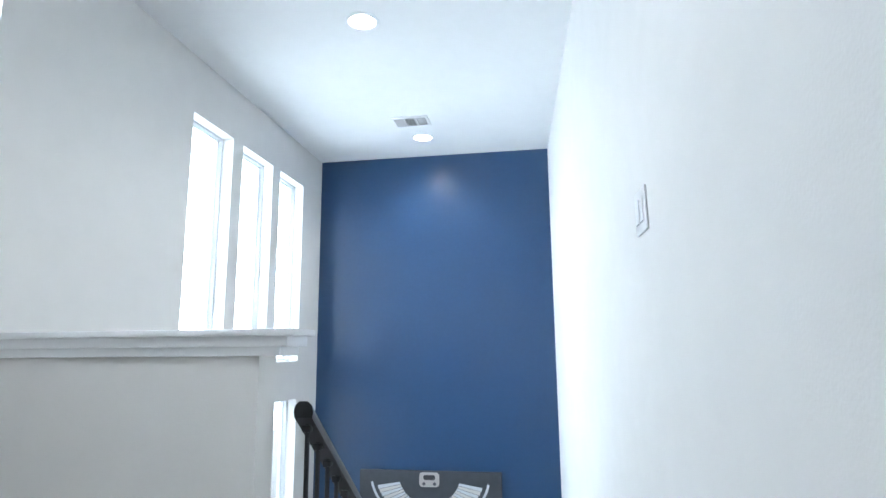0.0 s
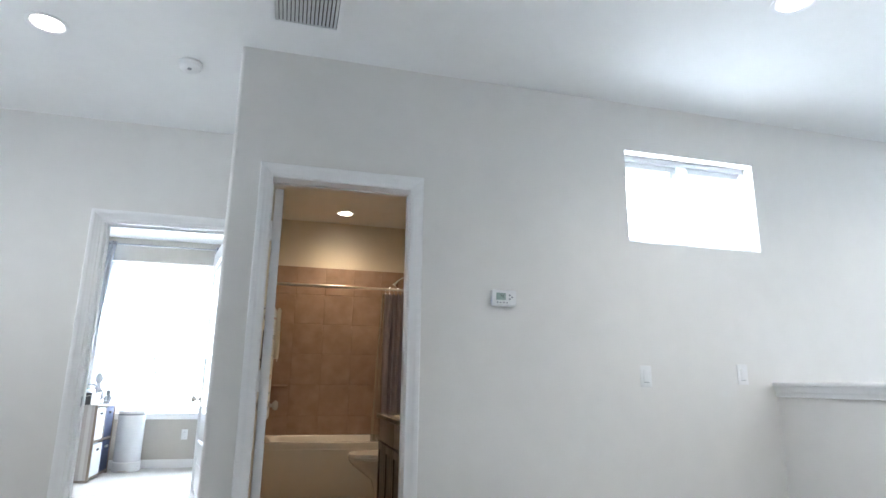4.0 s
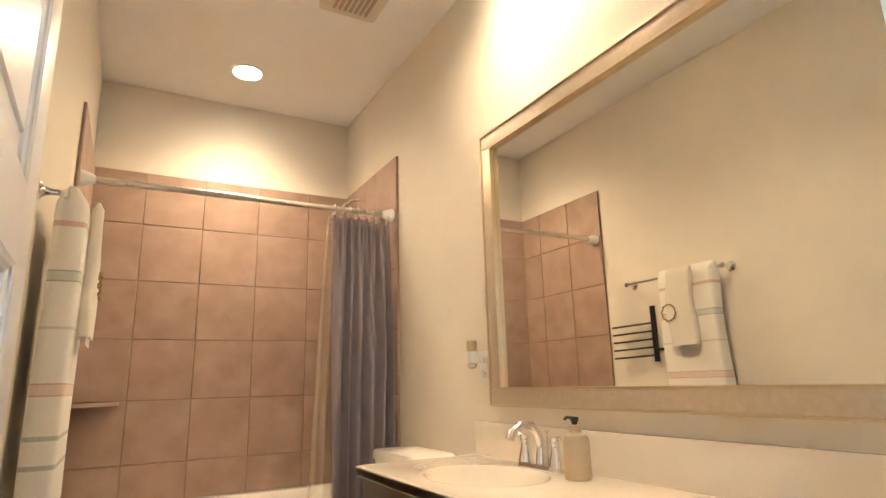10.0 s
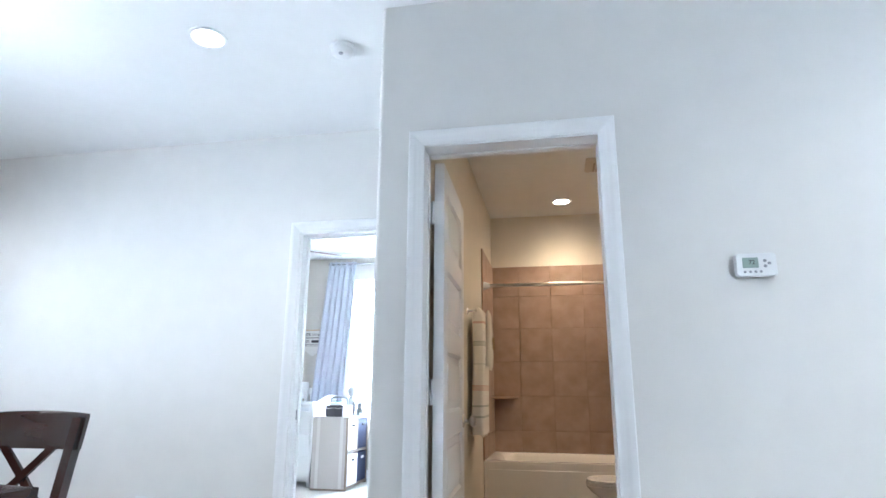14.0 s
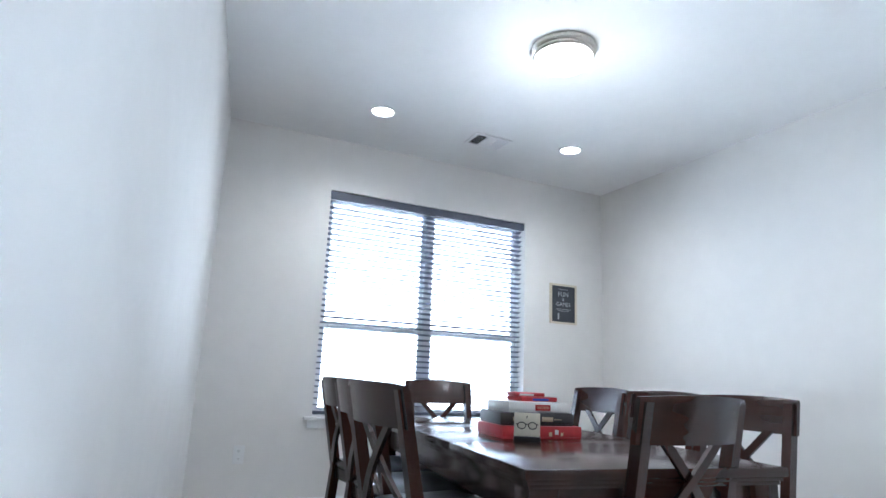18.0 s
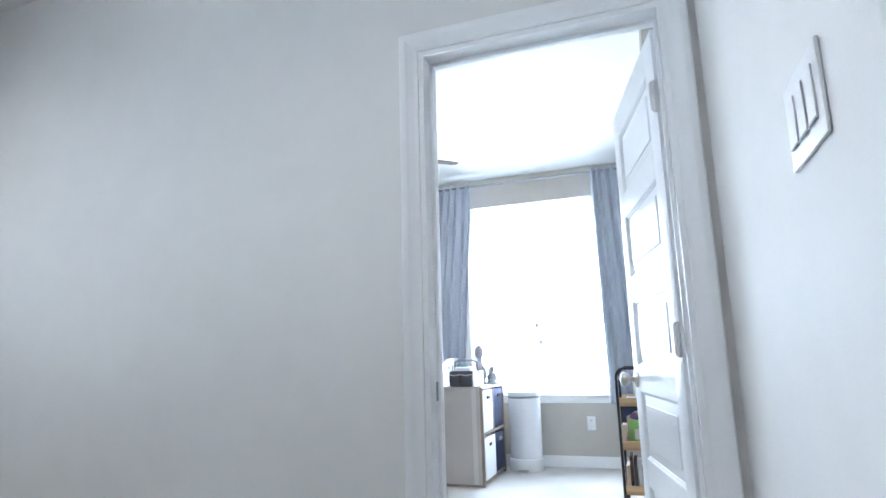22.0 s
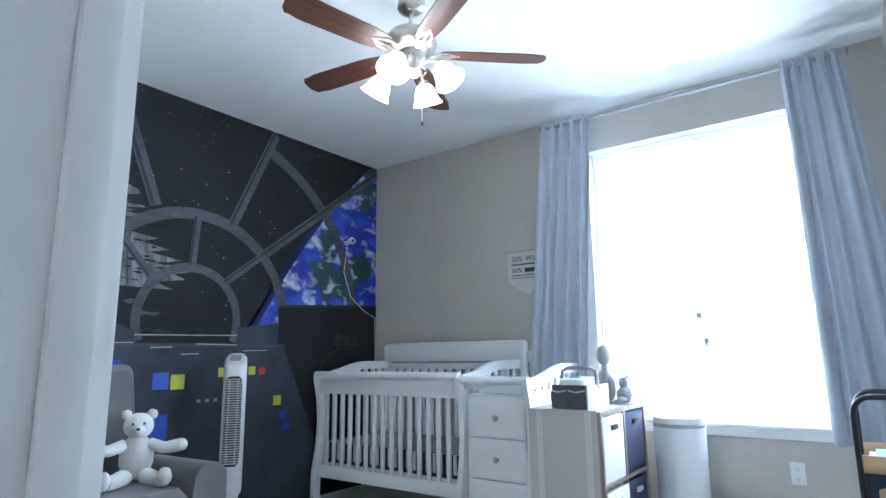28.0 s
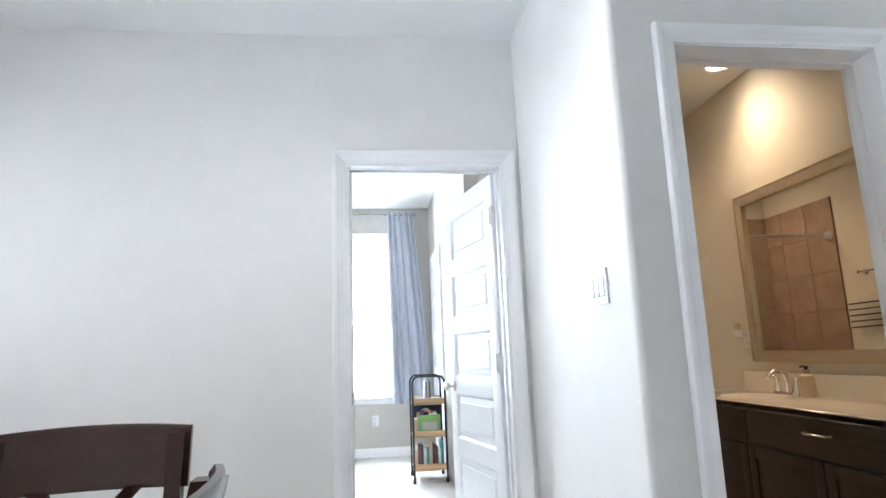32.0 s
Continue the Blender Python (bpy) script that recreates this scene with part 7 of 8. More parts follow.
def bear(name, m, fur, label, s=1.0):
    """A plush bear sitting on its seat, looking along y."""
    ob = thing(name, m @ Matrix.Diagonal((s, s, s, 1)), label, "stuffed toy")
    part("body", furry(ball(B(), (0, 0, 0.15), (0.085, 0.07, 0.12), 18)), fur, ob)
    head = part("head", furry(ball(B(), (0, 0.005, 0.31), (0.075, 0.065, 0.068), 18)), fur, ob)
    part("muzzle", furry(ball(B(), (0, 0.062, 0.292), (0.034, 0.026, 0.025), 12)), fur, head)
    part("nose", ball(B(), (0, 0.086, 0.300), (0.011, 0.007, 0.008), 8), INK, head, "black nose")
    for q in (-1, 1):
        part("eye", ball(B(), (q * 0.027, 0.064, 0.325), 0.0065, 8), INK, head, "black bead eye")
        part("ear", furry(ball(B(), (q * 0.062, 0, 0.368), (0.027, 0.016, 0.028), 12)), fur, head)
        bm = tube(B(), [(q * 0.06, 0.02, 0.215), (q * 0.13, 0.05, 0.195), (q * 0.20, 0.07, 0.205)], [0.032, 0.030, 0.034], 12)
        part("arm", furry(ball(bm, (q * 0.21, 0.073, 0.207), 0.034, 12)), fur, ob)
        bm = tube(B(), [(q * 0.05, 0.03, 0.055), (q * 0.10, 0.13, 0.05), (q * 0.13, 0.21, 0.06)], [0.044, 0.038, 0.036], 12)
        part("leg", furry(ball(bm, (q * 0.135, 0.225, 0.075), (0.036, 0.028, 0.048), 12)), fur, ob)
    return ob


bear("white_bear", Matrix.Translation((-3.93, -3.98, 0.45)) @ Matrix.Rotation(radians(-28), 4, "Z"), WHITE_FUR, "white plush bear sitting in the armchair", 0.88)
bear("brown_bear", Matrix.Translation((-3.58, -3.95, 0.45)) @ Matrix.Rotation(radians(-62), 4, "Z") @ Matrix.Rotation(radians(-8), 4, "X"), BROWN_FUR, "brown plush bear slumped in the armchair", 0.95)
coat = thing("bear_jacket", Matrix.Translation((-3.58, -3.95, 0.45)) @ Matrix.Rotation(radians(-62), 4, "Z") @ Matrix.Rotation(radians(-8), 4, "X"), "camouflage jacket worn by the brown bear", "toy clothes")
part("jacket", ball(B(), (0, 0, 0.145), (0.092, 0.078, 0.105), 18), CAMO, coat)
for q in (-1, 1):
    part("sleeve", tube(B(), [(q * 0.05, 0.02, 0.205), (q * 0.11, 0.045, 0.19), (q * 0.145, 0.055, 0.19)], 0.038, 12), CAMO, coat)

# tower fan
tf = thing("tower_fan", Matrix.Translation((-4.73, -4.40, 0)) @ Matrix.Rotation(radians(-40), 4, "Z"), "white tower fan standing in front of the mural", "fan")
part("foot", lathe(B(), [(0.14, 0.0), (0.14, 0.012), (0.10, 0.025), (0.0, 0.03)], 32), PLASTIC_W, tf)
part("stem", loft(B(), [[(x, y, z) for x, y in rect_ring(-0.05, -0.045, 0.05, 0.045, 0.02)] for z in (0.02, 0.22)]), PLASTIC_W, tf)
part("column", loft(B(), [[(x * f, y * f, z + (0.035 * -y / 0.06 if z > 0.97 else 0)) for x, y in rect_ring(-0.068, -0.058, 0.068, 0.062, 0.045)] for f, z in ((0.9, 0.22), (1.0, 0.24), (1.0, 0.965), (1.0, 1.0), (0.97, 1.018), (0.82, 1.03))]), PLASTIC_W, tf)
part("grille_recess", loft(B(), [[(x * f, y, z) for x, y in rect_ring(-0.05, 0.045, 0.05, 0.0630, 0.008)] for f, z in ((0.6, 0.385), (0.9, 0.40), (1.0, 0.43), (1.0, 0.87), (0.9, 0.905), (0.6, 0.92))]), VENT_DARK, tf)
for k in range(36):
    z = 0.40 + 0.0143 * k
    w = 0.05 * (0.8 if k in (0, 35) else 0.92 if k in (1, 34) else 1.0)
    part("louvre", box(B(), -w, 0.056, z, w, 0.068, z + 0.0042, 0.0012), PLASTIC_W, tf)
for x in (-0.025, 0.025):
    part("grille_bar", box(B(), x - 0.0016, 0.06, 0.40, x + 0.0016, 0.0695, 0.905), PLASTIC_W, tf)
part("control_panel", prism(B(), [(-0.034, -0.03), (0.034, -0.03), (0.03, 0.03), (-0.03, 0.03)], 0.006, Matrix.Translation((0, 0, 1.03)) @ Matrix.Rotation(radians(-30), 4, "X")), PLASTIC_G, tf)

# lamp on a small table
sd = thing("side_table", pose(-3.16, -3.45, 0), "small dark side table beside the armchair", "table")
part("top", lathe(B(), [(0.17, 0.40), (0.175, 0.41), (0.17, 0.42), (0, 0.42)], 32), ESPRESSO, sd)
part("column", rod(B(), (0, 0, 0.02), (0, 0, 0.40), 0.022, n=14), ESPRESSO, sd)
part("foot", lathe(B(), [(0.14, 0.0), (0.13, 0.015), (0.03, 0.03)], 28), ESPRESSO, sd)
tl = thing("table_lamp", pose(-3.16, -3.45, 0.42), "small lamp with a white shade printed with black game pads", "table lamp")
part("base", lathe(B(), [(0.05, 0.0), (0.05, 0.012), (0.015, 0.03), (0.012, 0.14), (0.0, 0.15)], 24), BLACK_METAL, tl)
part("shade", lathe(B(), [(0.145, 0.10), (0.138, 0.345), (0.135, 0.345), (0.142, 0.10)], 48), PAPER, tl)
part("shade_rim", tube(B(), [(0.1375 * math.cos(a), 0.1375 * math.sin(a), 0.345) for a in [2 * math.pi * k / 40 for k in range(40)]], 0.003, 6, True), PAPER, tl)
for row in range(2):
    for k in range(8):
        a0 = 2 * math.pi * (k + 0.5 * row) / 8
        bm = B()
        outline = [(-0.05, -0.03), (-0.035, -0.035), (-0.022, -0.008), (0.022, -0.008), (0.035, -0.035), (0.05, -0.03), (0.046, 0.02), (0.03, 0.03), (-0.03, 0.03), (-0.046, 0.02)]
        zc, r = 0.195 + 0.085 * row, 0.1428 - 0.0035 * row
        fr = [[bm.verts.new(((r + e) * math.cos(a0 + x / r), (r + e) * math.sin(a0 + x / r), zc + z)) for x, z in outline] for e in (0.0006, 0.0022)]
        bm.faces.new(fr[1])
        for i in range(len(outline)):
            j = (i + 1) % len(outline)
            bm.faces.new((fr[0][i], fr[0][j], fr[1][j], fr[1][i]))
        pad_ = part("printed_pad", bm, INK, tl)
        bm = B()
        for q in (-1, 1):
            for dx, dz in ((0, 0.011), (0, -0.011), (0.011, 0), (-0.011, 0)):
                x, z = q * 0.03 + dx, 0.008 + dz
                ring = [[bm.verts.new(((r + e) * math.cos(a0 + (x + ux) / r), (r + e) * math.sin(a0 + (x + ux) / r), zc + z + uz)) for ux, uz in ((-0.005, -0.005), (0.005, -0.005), (0.005, 0.005), (-0.005, 0.005))] for e in (0.0022, 0.003)]
                bm.faces.new(ring[1])
                for i in range(4):
                    j = (i + 1) % 4
                    bm.faces.new((ring[0][i], ring[0][j], ring[1][j], ring[1][i]))
        part("pad_buttons", bm, PAPER, pad_)

# plush hung on the wall beside the door
pl = thing("plush_toy", pose(-2.788, -2.309, 1.484), "orange and yellow plush toy hung on the wall", "stuffed toy")
part("body", furry(ball(ball(B(), (0, 0, -0.045), (0.058, 0.06, 0.065), 20), (0.01, 0.03, -0.085), (0.03, 0.035, 0.03), 14)), ORANGE_FUR, pl)
part("head", furry(ball(B(), (0, 0, 0.075), (0.07, 0.07, 0.075), 20)), YELLOW_FUR, pl)
for q in (-1, 1):
    part("ear", furry(ball(B(), (0, q * 0.05, 0.145), (0.02, 0.022, 0.03), 12)), YELLOW_FUR, pl)
part("hanging_loop", tube(B(), [(0, 0, 0.14), (0.03, 0, 0.19), (0.088, 0, 0.24)], 0.002, 6), INK, pl)
smoke_alarm(-3.33, -4.31)

# ---- painted mural, laid 2 to 6 mm proud in flat layers ----
MW = Matrix(((1, 0, 0, 0), (0, 0, 1, -4.652), (0, 1, 0, 0), (0, 0, 0, 1)))  # (x, z, depth) to the wall
mural = thing("wall_mural", pose(0, 0, 0), "dark painted mural of a cockpit window onto planets and stars", "mural")
XR, XL, ZT = -6.297, -2.832, 2.738


def clip_to_wall(pts):
    return [(min(max(x, XR), XL), min(max(z, 0.0), ZT)) for x, z in pts]


def paint(name, outline, mat, layer, label=""):
    return part(name, prism(B(), clip_to_wall(outline), 0.0006 + 0.0005 * layer, MW), mat, mural, label, smooth=False)


def arc_pts(c, r, a0, a1, n=40, sx=1.0):
    return [(c[0] + sx * r * math.cos(radians(a0 + (a1 - a0) * k / n)), c[1] + r * math.sin(radians(a0 + (a1 - a0) * k / n))) for k in range(n + 1)]


def band(name, pts, w, mat, layer):
    return part(name, strip(B(), clip_to_wall(pts), w, 0.0006 + 0.0005 * layer, MW), mat, mural, smooth=False)


# the planet at the window's edge and the grey moon
rnd = random.Random(4)


def blot(name, x, z, w, h, mat, layer, seed, jag=0.38):
    """A dabbed patch of paint with a ragged outline."""
    pts = []
    for k in range(26):
        a = 2 * math.pi * k / 26
        r = 1 + jag * (noise.noise((2.2 * math.cos(a) + seed * 7.3, 2.2 * math.sin(a), seed * 3.1)) * 1.5 + 0.3 * noise.noise((6 * math.cos(a), 6 * math.sin(a), seed)))
        pts.append((x + w * r * math.cos(a), z + h * r * math.sin(a)))
    return paint(name, pts, mat, layer)


limb = [p for p in arc_pts((-10.23, -1.60), 5.9, 28, 48, 40) if p[0] > -6.297]
paint("planet_glow", [(XR, 1.22), (limb[0][0] + 0.10, 1.17)] + [(x + 0.075, z - 0.02) for x, z in limb[:22]] + limb[22:] + [(XR, limb[-1][1])], PLANET_DARK, 1)
paint("planet", [(XR, 1.22)] + [(limb[0][0], 1.17)] + limb + [(XR, limb[-1][1])], PLANET, 2, "blue painted planet")
moon_c, moon_r = (-3.98, 1.62), 0.47
ragged = [(-4.17, 2.03), (-4.02, 1.99), (-4.22, 1.955), (-4.08, 1.93), (-4.27, 1.90), (-4.05, 1.87), (-4.17, 1.84), (-4.06, 1.80), (-4.30, 1.77), (-4.20, 1.74), (-4.38, 1.71),
          (-4.25, 1.68), (-4.46, 1.65), (-4.33, 1.62), (-4.55, 1.59), (-4.42, 1.56), (-4.50, 1.53), (-4.30, 1.50), (-4.42, 1.46), (-4.10, 1.46), (-3.60, 1.425)]
paint("moon", arc_pts(moon_c, moon_r, -24, 112, 50) + ragged, MOON, 1, "grey half-built moon")
for k in range(16):
    x, z = rnd.uniform(-4.45, -3.6), rnd.uniform(1.17, 1.42)
    w = rnd.uniform(0.06, 0.2)
    paint("moon_ruin", [(x + w, z), (x + 0.3 * w, z + 0.018), (x - 0.4 * w, z + 0.007), (x - w, z + 0.016), (x - 0.6 * w, z - 0.012), (x, z - 0.005), (x + 0.5 * w, z - 0.02)], STRUT_DARK if k % 3 else STRUT, 1)
part("moon_crater", prism(B(), arc_pts((-3.87, 1.785), 0.115, 0, 355, 30), 0.0022, MW), STRUT_DARK, mural, smooth=False)
band("crater_rim", arc_pts((-3.87, 1.785), 0.122, -60, 200, 30), 0.016, MOON, 5)
band("moon_trench", [(-3.52, 1.55), (-4.2, 1.50)], 0.008, INK, 4)
for k in range(10):
    x = -3.56 - 0.062 * k
    band("moon_seam", [(x - 0.02, 1.47), (x, 1.70), (x - 0.03, 1.84 + 0.012 * k)], 0.005, STRUT_DARK, 4)
for z in (1.62, 1.75, 1.88, 1.97):
    band("moon_seam", arc_pts((-3.98, z - 1.2), 1.2, 73 if z < 1.9 else 80, 97, 12), 0.005, STRUT_DARK, 4)
for k in range(34):
    x, z = rnd.uniform(-4.36, -4.02), rnd.uniform(1.50, 2.02)
    w = rnd.uniform(0.02, 0.07)
    paint("moon_gap", [(x + w, z), (x, z + 0.008), (x - w, z + 0.002), (x - 0.3 * w, z - 0.009)], SPACE, 4)
for k in range(26):
    x, z = rnd.uniform(-3.95, -3.54), rnd.uniform(1.45, 1.92)
    if (x - moon_c[0]) ** 2 + (z - moon_c[1]) ** 2 < 0.19:
        w, q = rnd.uniform(0.008, 0.02), rnd.uniform(0.02, 0.05)
        paint("moon_shade", [(x + w, z + q), (x - w, z + q * 0.8), (x - w, z - q), (x + w * 0.6, z - q)], STRUT, 3)
# stars
bm = B()
for k in range(230):
    x, z = rnd.uniform(-6.2, -2.9), rnd.uniform(1.25, 2.70)
    if (x + 6.75) ** 2 + (z - 0.95) ** 2 < 1.85 ** 2 or (x - moon_c[0]) ** 2 + (z - moon_c[1]) ** 2 < 0.5 ** 2:
        continue
    s = rnd.choice((0.0018, 0.0022, 0.0035))
    box(bm, x - s * 1.6, -4.6515, z - s * 0.6, x + s * 1.6, -4.6505, z + s * 0.6)
tagged(part("stars", bm, STAR, mural, smooth=False), "small white painted stars", "", "", "stuff")
# window struts
band("inner_ring", arc_pts((-4.545, 1.27), 0.345, -22, 202, 50), 0.058, STRUT, 6)
band("middle_ring", arc_pts((-4.56, 1.24), 0.735, -8, 188, 60), 0.075, STRUT, 6)
band("outer_ring_right", arc_pts((-4.62, 1.25), 1.405, 172, 111, 36), 0.085, STRUT, 5)
band("outer_ring_left", arc_pts((-4.62, 1.25), 1.485, 65, 6, 40), 0.12, STRUT, 5)
band("outer_ring_shadow", arc_pts((-4.62, 1.25), 1.45, 65, 6, 40), 0.03, STRUT_DARK, 7)
for a, b, w, nm in (((-3.98, 2.72), (-4.27, 1.98), 0.075, "spoke"), ((-5.16, 2.72), (-4.82, 1.95), 0.07, "spoke"), ((-3.05, 2.45), (-4.02, 1.77), 0.10, "spoke"), ((-4.05, 1.79), (-4.28, 1.53), 0.05, "spoke"),
                    ((-6.29, 2.68), (-5.08, 1.76), 0.065, "spoke"), ((-5.05, 1.74), (-4.80, 1.55), 0.05, "spoke"), ((-4.56, 1.96), (-4.54, 1.63), 0.05, "spoke")):
    band(nm, [a, b], w, STRUT, 8)
    band("spoke_shadow", [(a[0] + 0.018, a[1]), (b[0] + 0.018, b[1])], w * 0.28, STRUT_DARK, 9)
# consoles
paint("console_left", [(-2.84, 1.475), (-3.84, 1.44), (-3.86, 1.14), (-3.6, 1.10), (-2.84, 1.08)], CONSOLE_DARK, 10)
paint("console_right", [(-5.24, 1.40), (XR, 1.46), (XR, 0.0), (-5.30, 0.0)], CONSOLE_DARK, 10)
paint("console_sill", [(-3.86, 1.33), (-4.2, 1.20), (-4.2, 1.12), (-4.9, 1.12), (-4.9, 1.24), (-5.24, 1.28), (-5.24, 1.08), (-3.7, 1.08)], CONSOLE, 11)
paint("console_main", [(-3.72, 1.13), (-5.30, 1.13), (-5.62, 0.40), (-5.62, 0.0), (-3.2, 0.0), (-3.35, 0.85)], CONSOLE, 12)
paint("console_low", [(-2.84, 1.08), (-3.6, 1.10), (-3.4, 0.0), (-2.84, 0.0)], CONSOLE_DARK, 11)
band("console_edge", [(-2.84, 1.48), (-3.2, 1.46), (-3.84, 1.42)], 0.03, STRUT, 13)
band("console_edge", [(-5.24, 1.405), (XR, 1.465)], 0.022, STRUT_DARK, 13)
paint("console_slot", [(-3.35, 1.39), (-3.71, 1.38), (-3.74, 1.34), (-3.41, 1.33)], STRUT_DARK, 13)
for q in ([(-3.41, 1.26), (-3.60, 1.28), (-3.61, 1.08), (-3.45, 1.03)], [(-3.62, 1.28), (-3.81, 1.29), (-3.85, 1.10), (-3.65, 1.07)]):
    paint("screen_panel", q, CONSOLE, 13)
    band("screen_glint", [q[0], q[1]], 0.008, STRUT, 14)
    band("screen_edge", [q[0], q[3]], 0.014, STRUT, 14)
    band("screen_line", [(q[0][0] - 0.03, q[0][1] - 0.085), (q[1][0], q[1][1] - 0.07)], 0.008, SPACE, 14)
    blot("screen_dot", q[0][0] - 0.06, q[0][1] - 0.07, 0.012, 0.01, STAR, 15, 1)
band("console_edge", [(-3.81, 1.115), (-5.30, 1.115)], 0.012, STRUT, 14)
band("console_edge", [(-5.30, 1.115), (-5.62, 0.42)], 0.010, STRUT_DARK, 14)
band("console_edge", arc_pts((-5.92, 0.80), 0.30, 10, 170, 24), 0.012, STRUT_DARK, 15)
paint("seat_back", arc_pts((-5.92, 0.80), 0.30, 0, 180, 24) + [(-6.22, 0.0), (-5.62, 0.0)], SPACE, 13)
for k in range(3):
    paint("seat_pad", [(-5.80 - 0.10 * k, 1.21), (-5.88 - 0.10 * k, 1.21), (-5.88 - 0.10 * k, 1.12), (-5.80 - 0.10 * k, 1.12)], STRUT_DARK, 14)
paint("seat_back", arc_pts((-3.05, 1.0), 0.26, 0, 180, 24) + [(-3.31, 0.3), (-2.84, 0.3)], SPACE, 14)
for a, b in (((-3.9, 1.125), (-4.2, 1.13)), ((-4.3, 1.10), (-4.44, 1.105)), ((-4.6, 1.125), (-4.9, 1.12)), ((-4.95, 1.08), (-5.15, 1.085)), ((-4.5, 1.06), (-4.62, 1.062)), ((-3.95, 1.09), (-4.1, 1.092)), ((-4.2, 1.175), (-4.9, 1.185))):
    band("glint", [a, b], 0.006, STAR, 15)
for x, z, s, mt in ((-4.38, 0.90, 0.05, SIGN_BLUE), (-4.49, 0.89, 0.045, SIGN_YELLOW), (-4.80, 0.94, 0.03, SIGN_YELLOW), (-5.03, 0.945, 0.028, SIGN_YELLOW), (-5.115, 0.94, 0.026, SIGN_RED), (-5.255, 0.73, 0.034, SIGN_YELLOW), (-5.31, 0.625, 0.03, SIGN_BLUE), (-5.345, 0.54, 0.03, SIGN_BLUE), (-4.36, 0.62, 0.08, SIGN_BLUE), (-4.10, 0.99, 0.04, SIGN_BLUE)):
    paint("button_patch", [(x + s, z + s), (x - s, z + s), (x - s, z - s), (x + s, z - s)], mt, 15)
for k in range(3):
    x = -4.64 - 0.06 * k
    paint("indicator", [(x + 0.012, 0.775), (x - 0.012, 0.775), (x - 0.012, 0.755), (x + 0.012, 0.755)], STAR, 15)

# baby monitor and its cable
cam_ob = thing("baby_monitor", pose(-5.90, -4.64, 1.98), "small white wall monitor with a hanging cable", "monitor")
part("mount", rod(B(), (0, 0.0, 0), (0, 0.05, 0.0), 0.016, n=14), PLASTIC_W, cam_ob)
part("head", ball(B(), (0, 0.075, 0.01), (0.034, 0.034, 0.03)), PLASTIC_W, cam_ob)
part("lens", ball(B(), (0.012, 0.105, 0.008), (0.014, 0.008, 0.014)), VENT_DARK, cam_ob)
part("cable", tube(B(), [(0, 0.03, -0.01), (0.02, 0.012, -0.25), (-0.06, 0.012, -0.45), (-0.22, 0.012, -0.56), (-0.36, 0.015, -0.62), (-0.37, 0.015, -1.0)], 0.003, 6), PLASTIC_W, cam_ob)

# the nursery things above are laid out from the room's own corner: set them in the house
for ob in set(bpy.data.objects) - built_before:
    if ob.parent is None:
        ob.matrix_basis = Matrix.Translation((-0.12, 0.03, 0)) @ ob.matrix_basis

# ---- hall, stair and loft room ----
W_FACE = Matrix.Rotation(radians(-90), 4, "Z")
th = thing("thermostat", Matrix.Translation((-1.498, 0.72, 1.468)) @ W_FACE, "white wall thermostat with a grey-green screen and buttons", "thermostat")
part("back_plate", box(B(), -0.062, 0.0, -0.036, 0.062, 0.008, 0.036, 0.003), PLASTIC_W, th)
part("housing", loft(B(), [[(x, y, z) for x, z in rect_ring(-w, -h, w, h, 0.012)] for w, h, y in ((0.07, 0.043, 0.008), (0.07, 0.043, 0.022), (0.066, 0.039, 0.027))]), PLASTIC_W, th)
LCD = material("thermostat display", (0.32, 0.40, 0.36), 0.2, vary=0.02)
part("display", box(B(), -0.008, 0.0265, -0.012, 0.046, 0.0285, 0.026, 0.001), LCD, th)
words("72", 0.022, INK, th, Matrix.Translation((0.014, 0.0288, 0.008)) @ FACE_N)
for k in range(4):
    part("button", ball(B(), (0.040 - 0.018 * k, 0.027, -0.026), (0.0055, 0.003, 0.0045), 10), PLASTIC_G, th)
for x, z in ((-0.030, 0.014), (-0.044, 0.004), (-0.030, -0.006)):
    part("button", ball(B(), (x, 0.027, z), (0.0065, 0.003, 0.0055), 10), PLASTIC_G, th)

plate("control_plate", Matrix.Translation((-1.498, 1.57, 1.07)) @ W_FACE, "white wall plate with controls in the hall", "switch plate", 1)
plate("control_plate", Matrix.Translation((-1.498, 2.22, 1.09)) @ W_FACE, "white wall plate with controls beside the half wall", "switch plate", 1)
plate("switch_plate", Matrix.Translation((-1.76, -0.728, 1.275)) @ Matrix.Rotation(math.pi, 4, "Z"), "white triple rocker switch plate on the return wall", "switch plate", 3, 0.165, 0.117)
d = Vector((0.823 - 0.606, 0.981 - 5.76)).normalized()
xw = 0.823 - (2.03 - 0.981) * (0.823 - 0.606) / (5.76 - 0.981)
plate("switch_plate", Matrix.Translation((xw - 0.013, 2.30, 1.335)) @ Matrix.Rotation(radians(92.6), 4, "Z"), "white double rocker switch plate by the stairs", "switch plate", 2, 0.12, 0.117)

for x, y in ((-0.41, 1.74), (-0.41, 3.52), (-0.43, 5.29)):
    downlight("hall_downlight", x, y, CAN_LIT, "hall ceiling lights")
    lamp("hall_spot", "SPOT", look((x, y, CH - 0.03), (x, y + 0.001, 0)), 46, SOFT, radius=0.06, cone=150)
three_way("stair_register", Matrix.Translation((-0.452, 4.93, CH)) @ Matrix.Rotation(math.pi, 4, "X"), 0.29, 0.20, "white three-way ceiling register over the stair")
grille("hall_return", Matrix.Translation((-1.055, -0.41, CH)) @ Matrix.Rotation(math.pi, 4, "X"), 0.34, 0.34, 16, "white square return air grille in the hall ceiling")

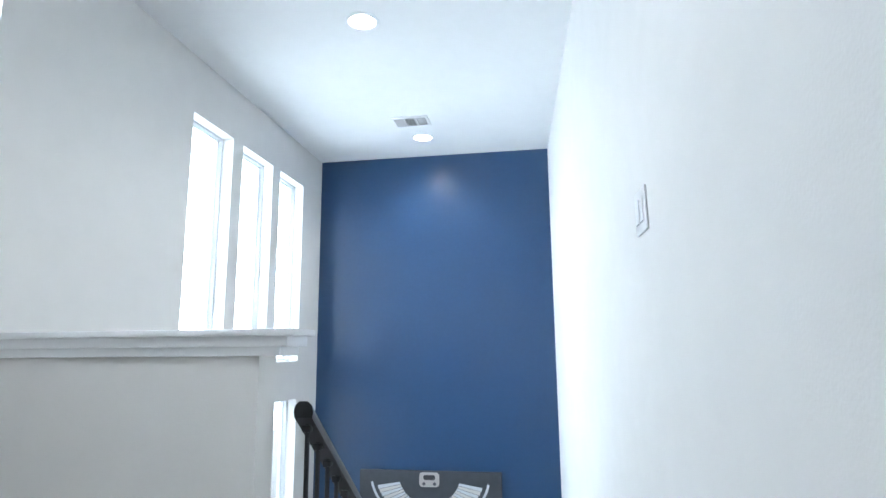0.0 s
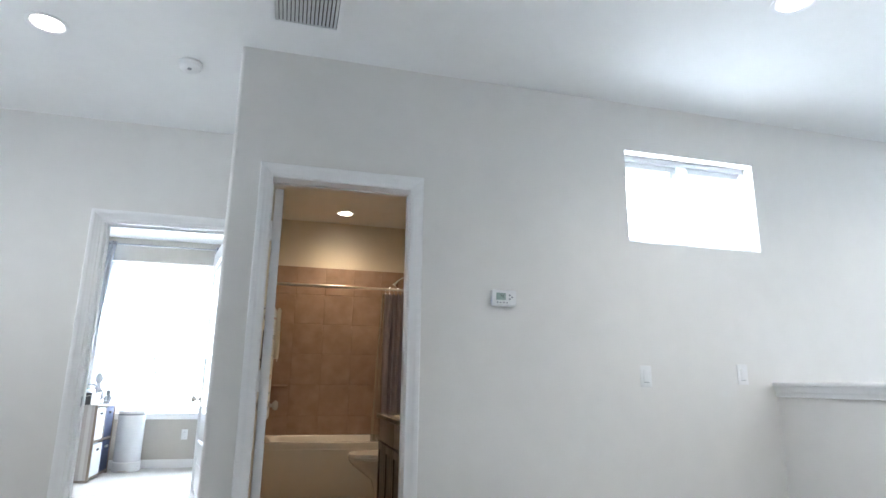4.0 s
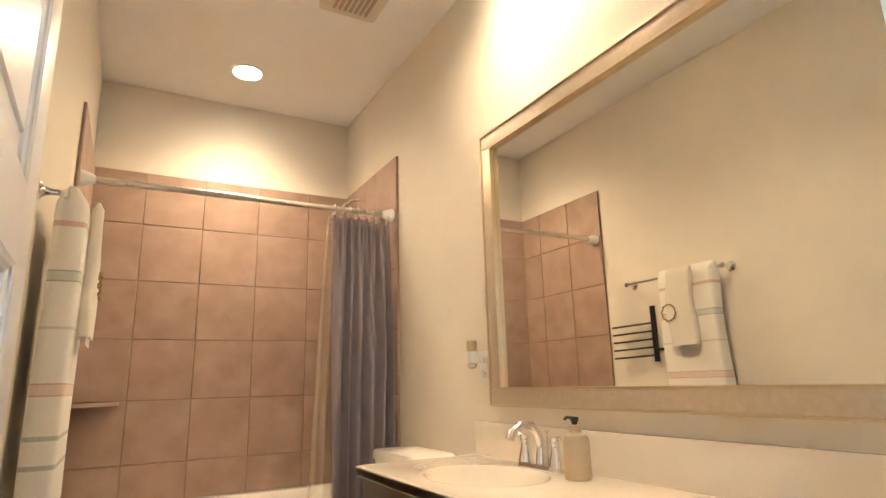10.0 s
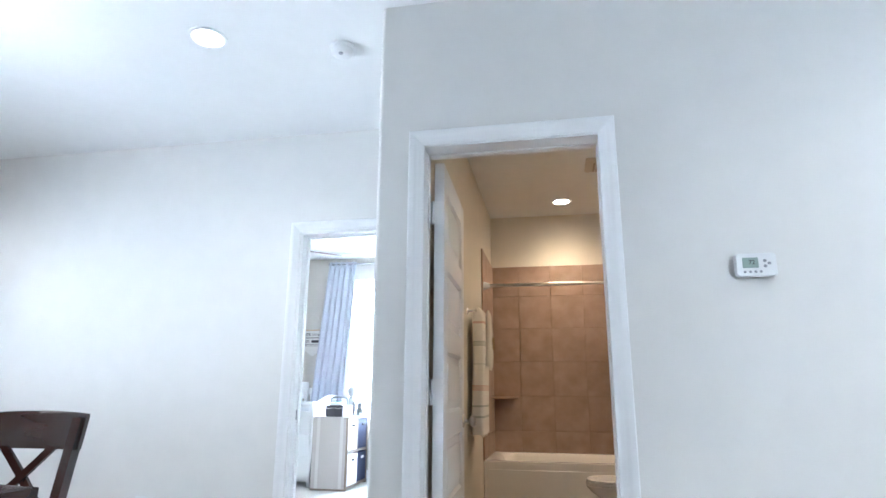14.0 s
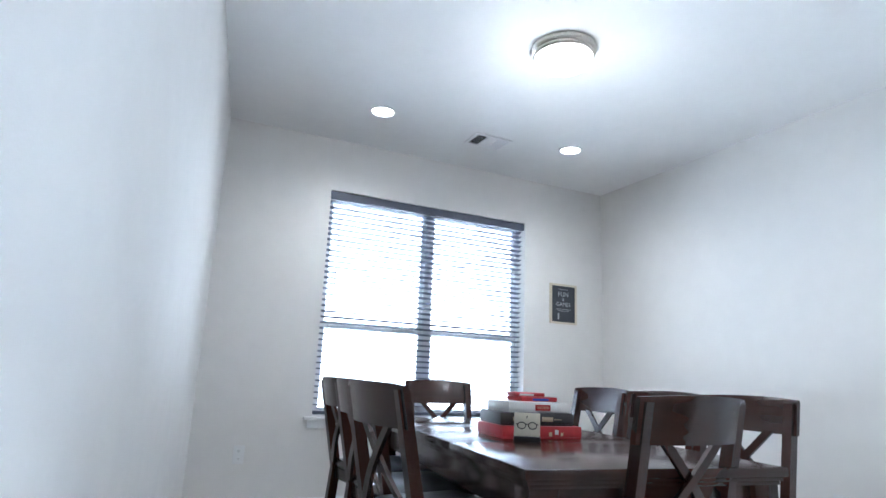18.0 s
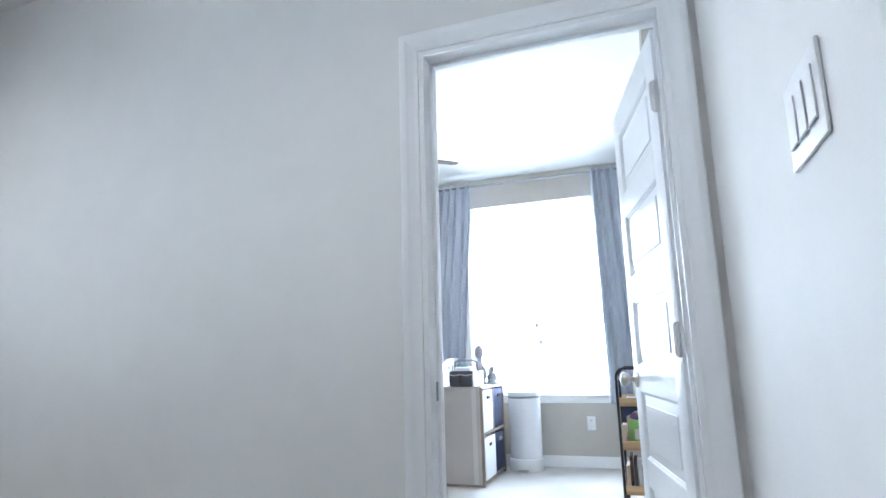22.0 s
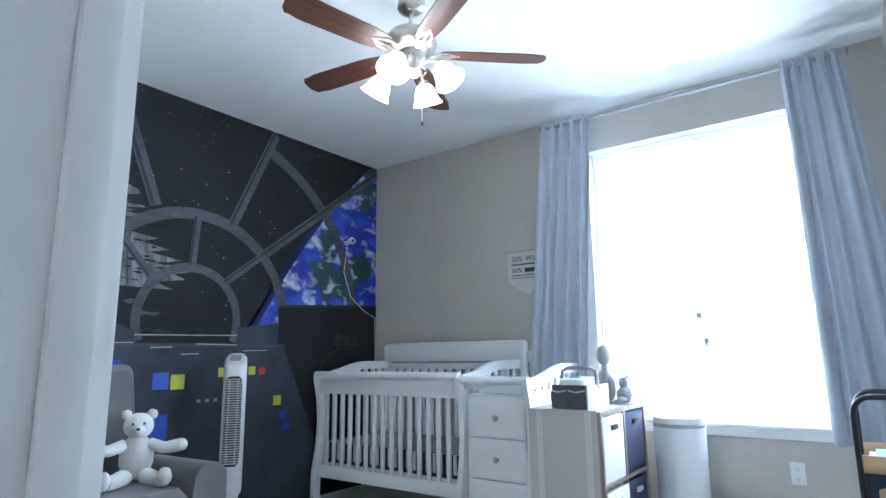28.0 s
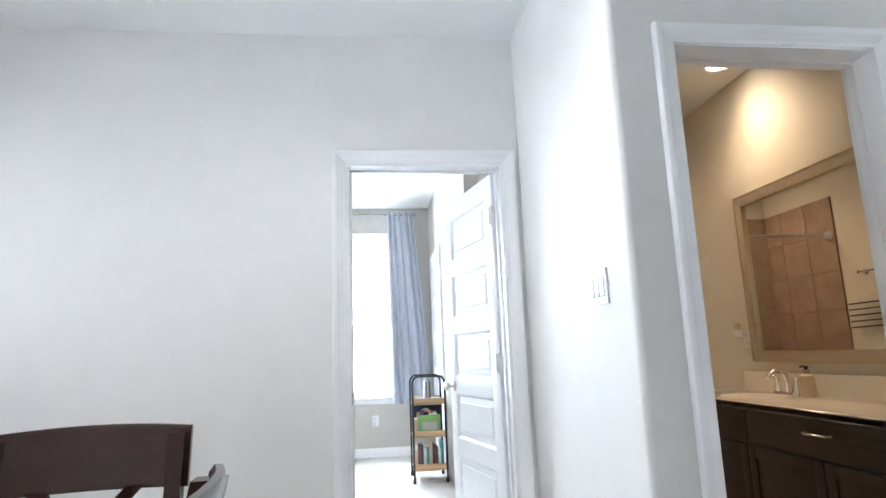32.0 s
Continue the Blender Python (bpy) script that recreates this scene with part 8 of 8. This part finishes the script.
# canvas on the blue wall: a close view of typewriter type bars
cv = thing("canvas_picture", pose(-0.47, 5.757, -0.50), "dark canvas print of typewriter type bars on the blue wall", "picture")
part("canvas", box(B(), -0.60, -0.035, -0.48, 0.60, -0.001, 0.485, 0.004), CHALK, cv)
FV = Matrix(((1, 0, 0, 0), (0, 0, -1, -0.036), (0, 1, 0, 0), (0, 0, 0, 1)))
for k in range(29):
    a = radians(198 + 144 * k / 28)
    c, s = math.cos(a), math.sin(a)
    if abs(c) < 0.16:
        continue
    bm = strip(B(), [(0.26 * c, 0.46 + 0.24 * s), (0.46 * c, 0.46 + 0.36 * s)], [0.018, 0.03], 0.0015 + 0.0004 * (k % 2), FV)
    part("type_bar", bm, (STRIPE_PALE, LINEN_PALE)[k % 2], cv, smooth=False)
part("segment_arc", strip(B(), [(0.50 * math.cos(radians(a)), 0.46 + 0.40 * math.sin(radians(a))) for a in range(190, 351, 5)], 0.02, 0.001, FV), STRIPE_PALE, cv, smooth=False)
part("guide_plate", prism(B(), rect_ring(-0.085, 0.36, 0.085, 0.475, 0.03), 0.004, FV), LINEN, cv, smooth=False)
part("guide_slot", prism(B(), rect_ring(-0.05, 0.415, 0.05, 0.455, 0.018), 0.005, FV), INK, cv, smooth=False)
for x in (-0.045, 0.045):
    part("guide_screw", prism(B(), arc_pts((x, 0.385), 0.014, 0, 350, 16), 0.0055, FV), FELT_GREY, cv, smooth=False)

# room beyond the loft doorway
downlight("loft_downlight", 1.90, 4.45, CAN_LIT, "loft ceiling lights")
lamp("loft_spot", "SPOT", look((1.90, 4.45, CH - 0.03), (1.90, 4.451, 0)), 70, SOFT, radius=0.06, cone=140)
art = thing("canvas_art", pose(2.12, 5.895, 1.62), "brown and cream abstract canvas on the far wall", "picture")
part("canvas", box(B(), -0.35, -0.03, -0.25, 0.6, -0.002, 0.25, 0.004), mixed("abstract paint", [(0.35, (0.16, 0.09, 0.05)), (0.5, (0.35, 0.27, 0.2)), (0.65, (0.5, 0.45, 0.38))], 5, 0.7, 6), art)
hb = thing("headboard", pose(2.05, 5.88, 0), "black upholstered headboard against the far wall", "headboard")
part("panel", box(B(), -0.25, -0.07, 0.0, 1.4, -0.005, 1.18, 0.02), LEATHER, hb)
# strike hinge leaf on the loft jamb
hg = thing("hinge_leaf", pose(1.190, 1.045, 1.02), "white painted hinge leaf with three screws on the door jamb", "hinge")
part("leaf", box(B(), 0.0, -0.03, -0.045, 0.002, 0.03, 0.045, 0.0008), TRIM, hg)
for z in (-0.03, 0.0, 0.03):
    part("screw", ball(B(), (0.002, 0.004 * (1 if z else -2), z), (0.001, 0.004, 0.004), 8), PLASTIC_G, hg)
stp = thing("strike_plate", pose(-2.772, -1.604, 0.875), "dark metal strike plate in the nursery door jamb", "strike plate")
part("plate", box(B(), -0.014, -0.002, -0.03, 0.014, 0.0012, 0.03, 0.001), PLASTIC_G, stp)
stp = thing("strike_plate", pose(-1.60, 0.2012, 0.885), "metal strike plate in the bathroom door jamb", "strike plate")
part("plate", box(B(), -0.016, -0.0012, -0.03, 0.016, 0.002, 0.03, 0.001), NICKEL, stp)
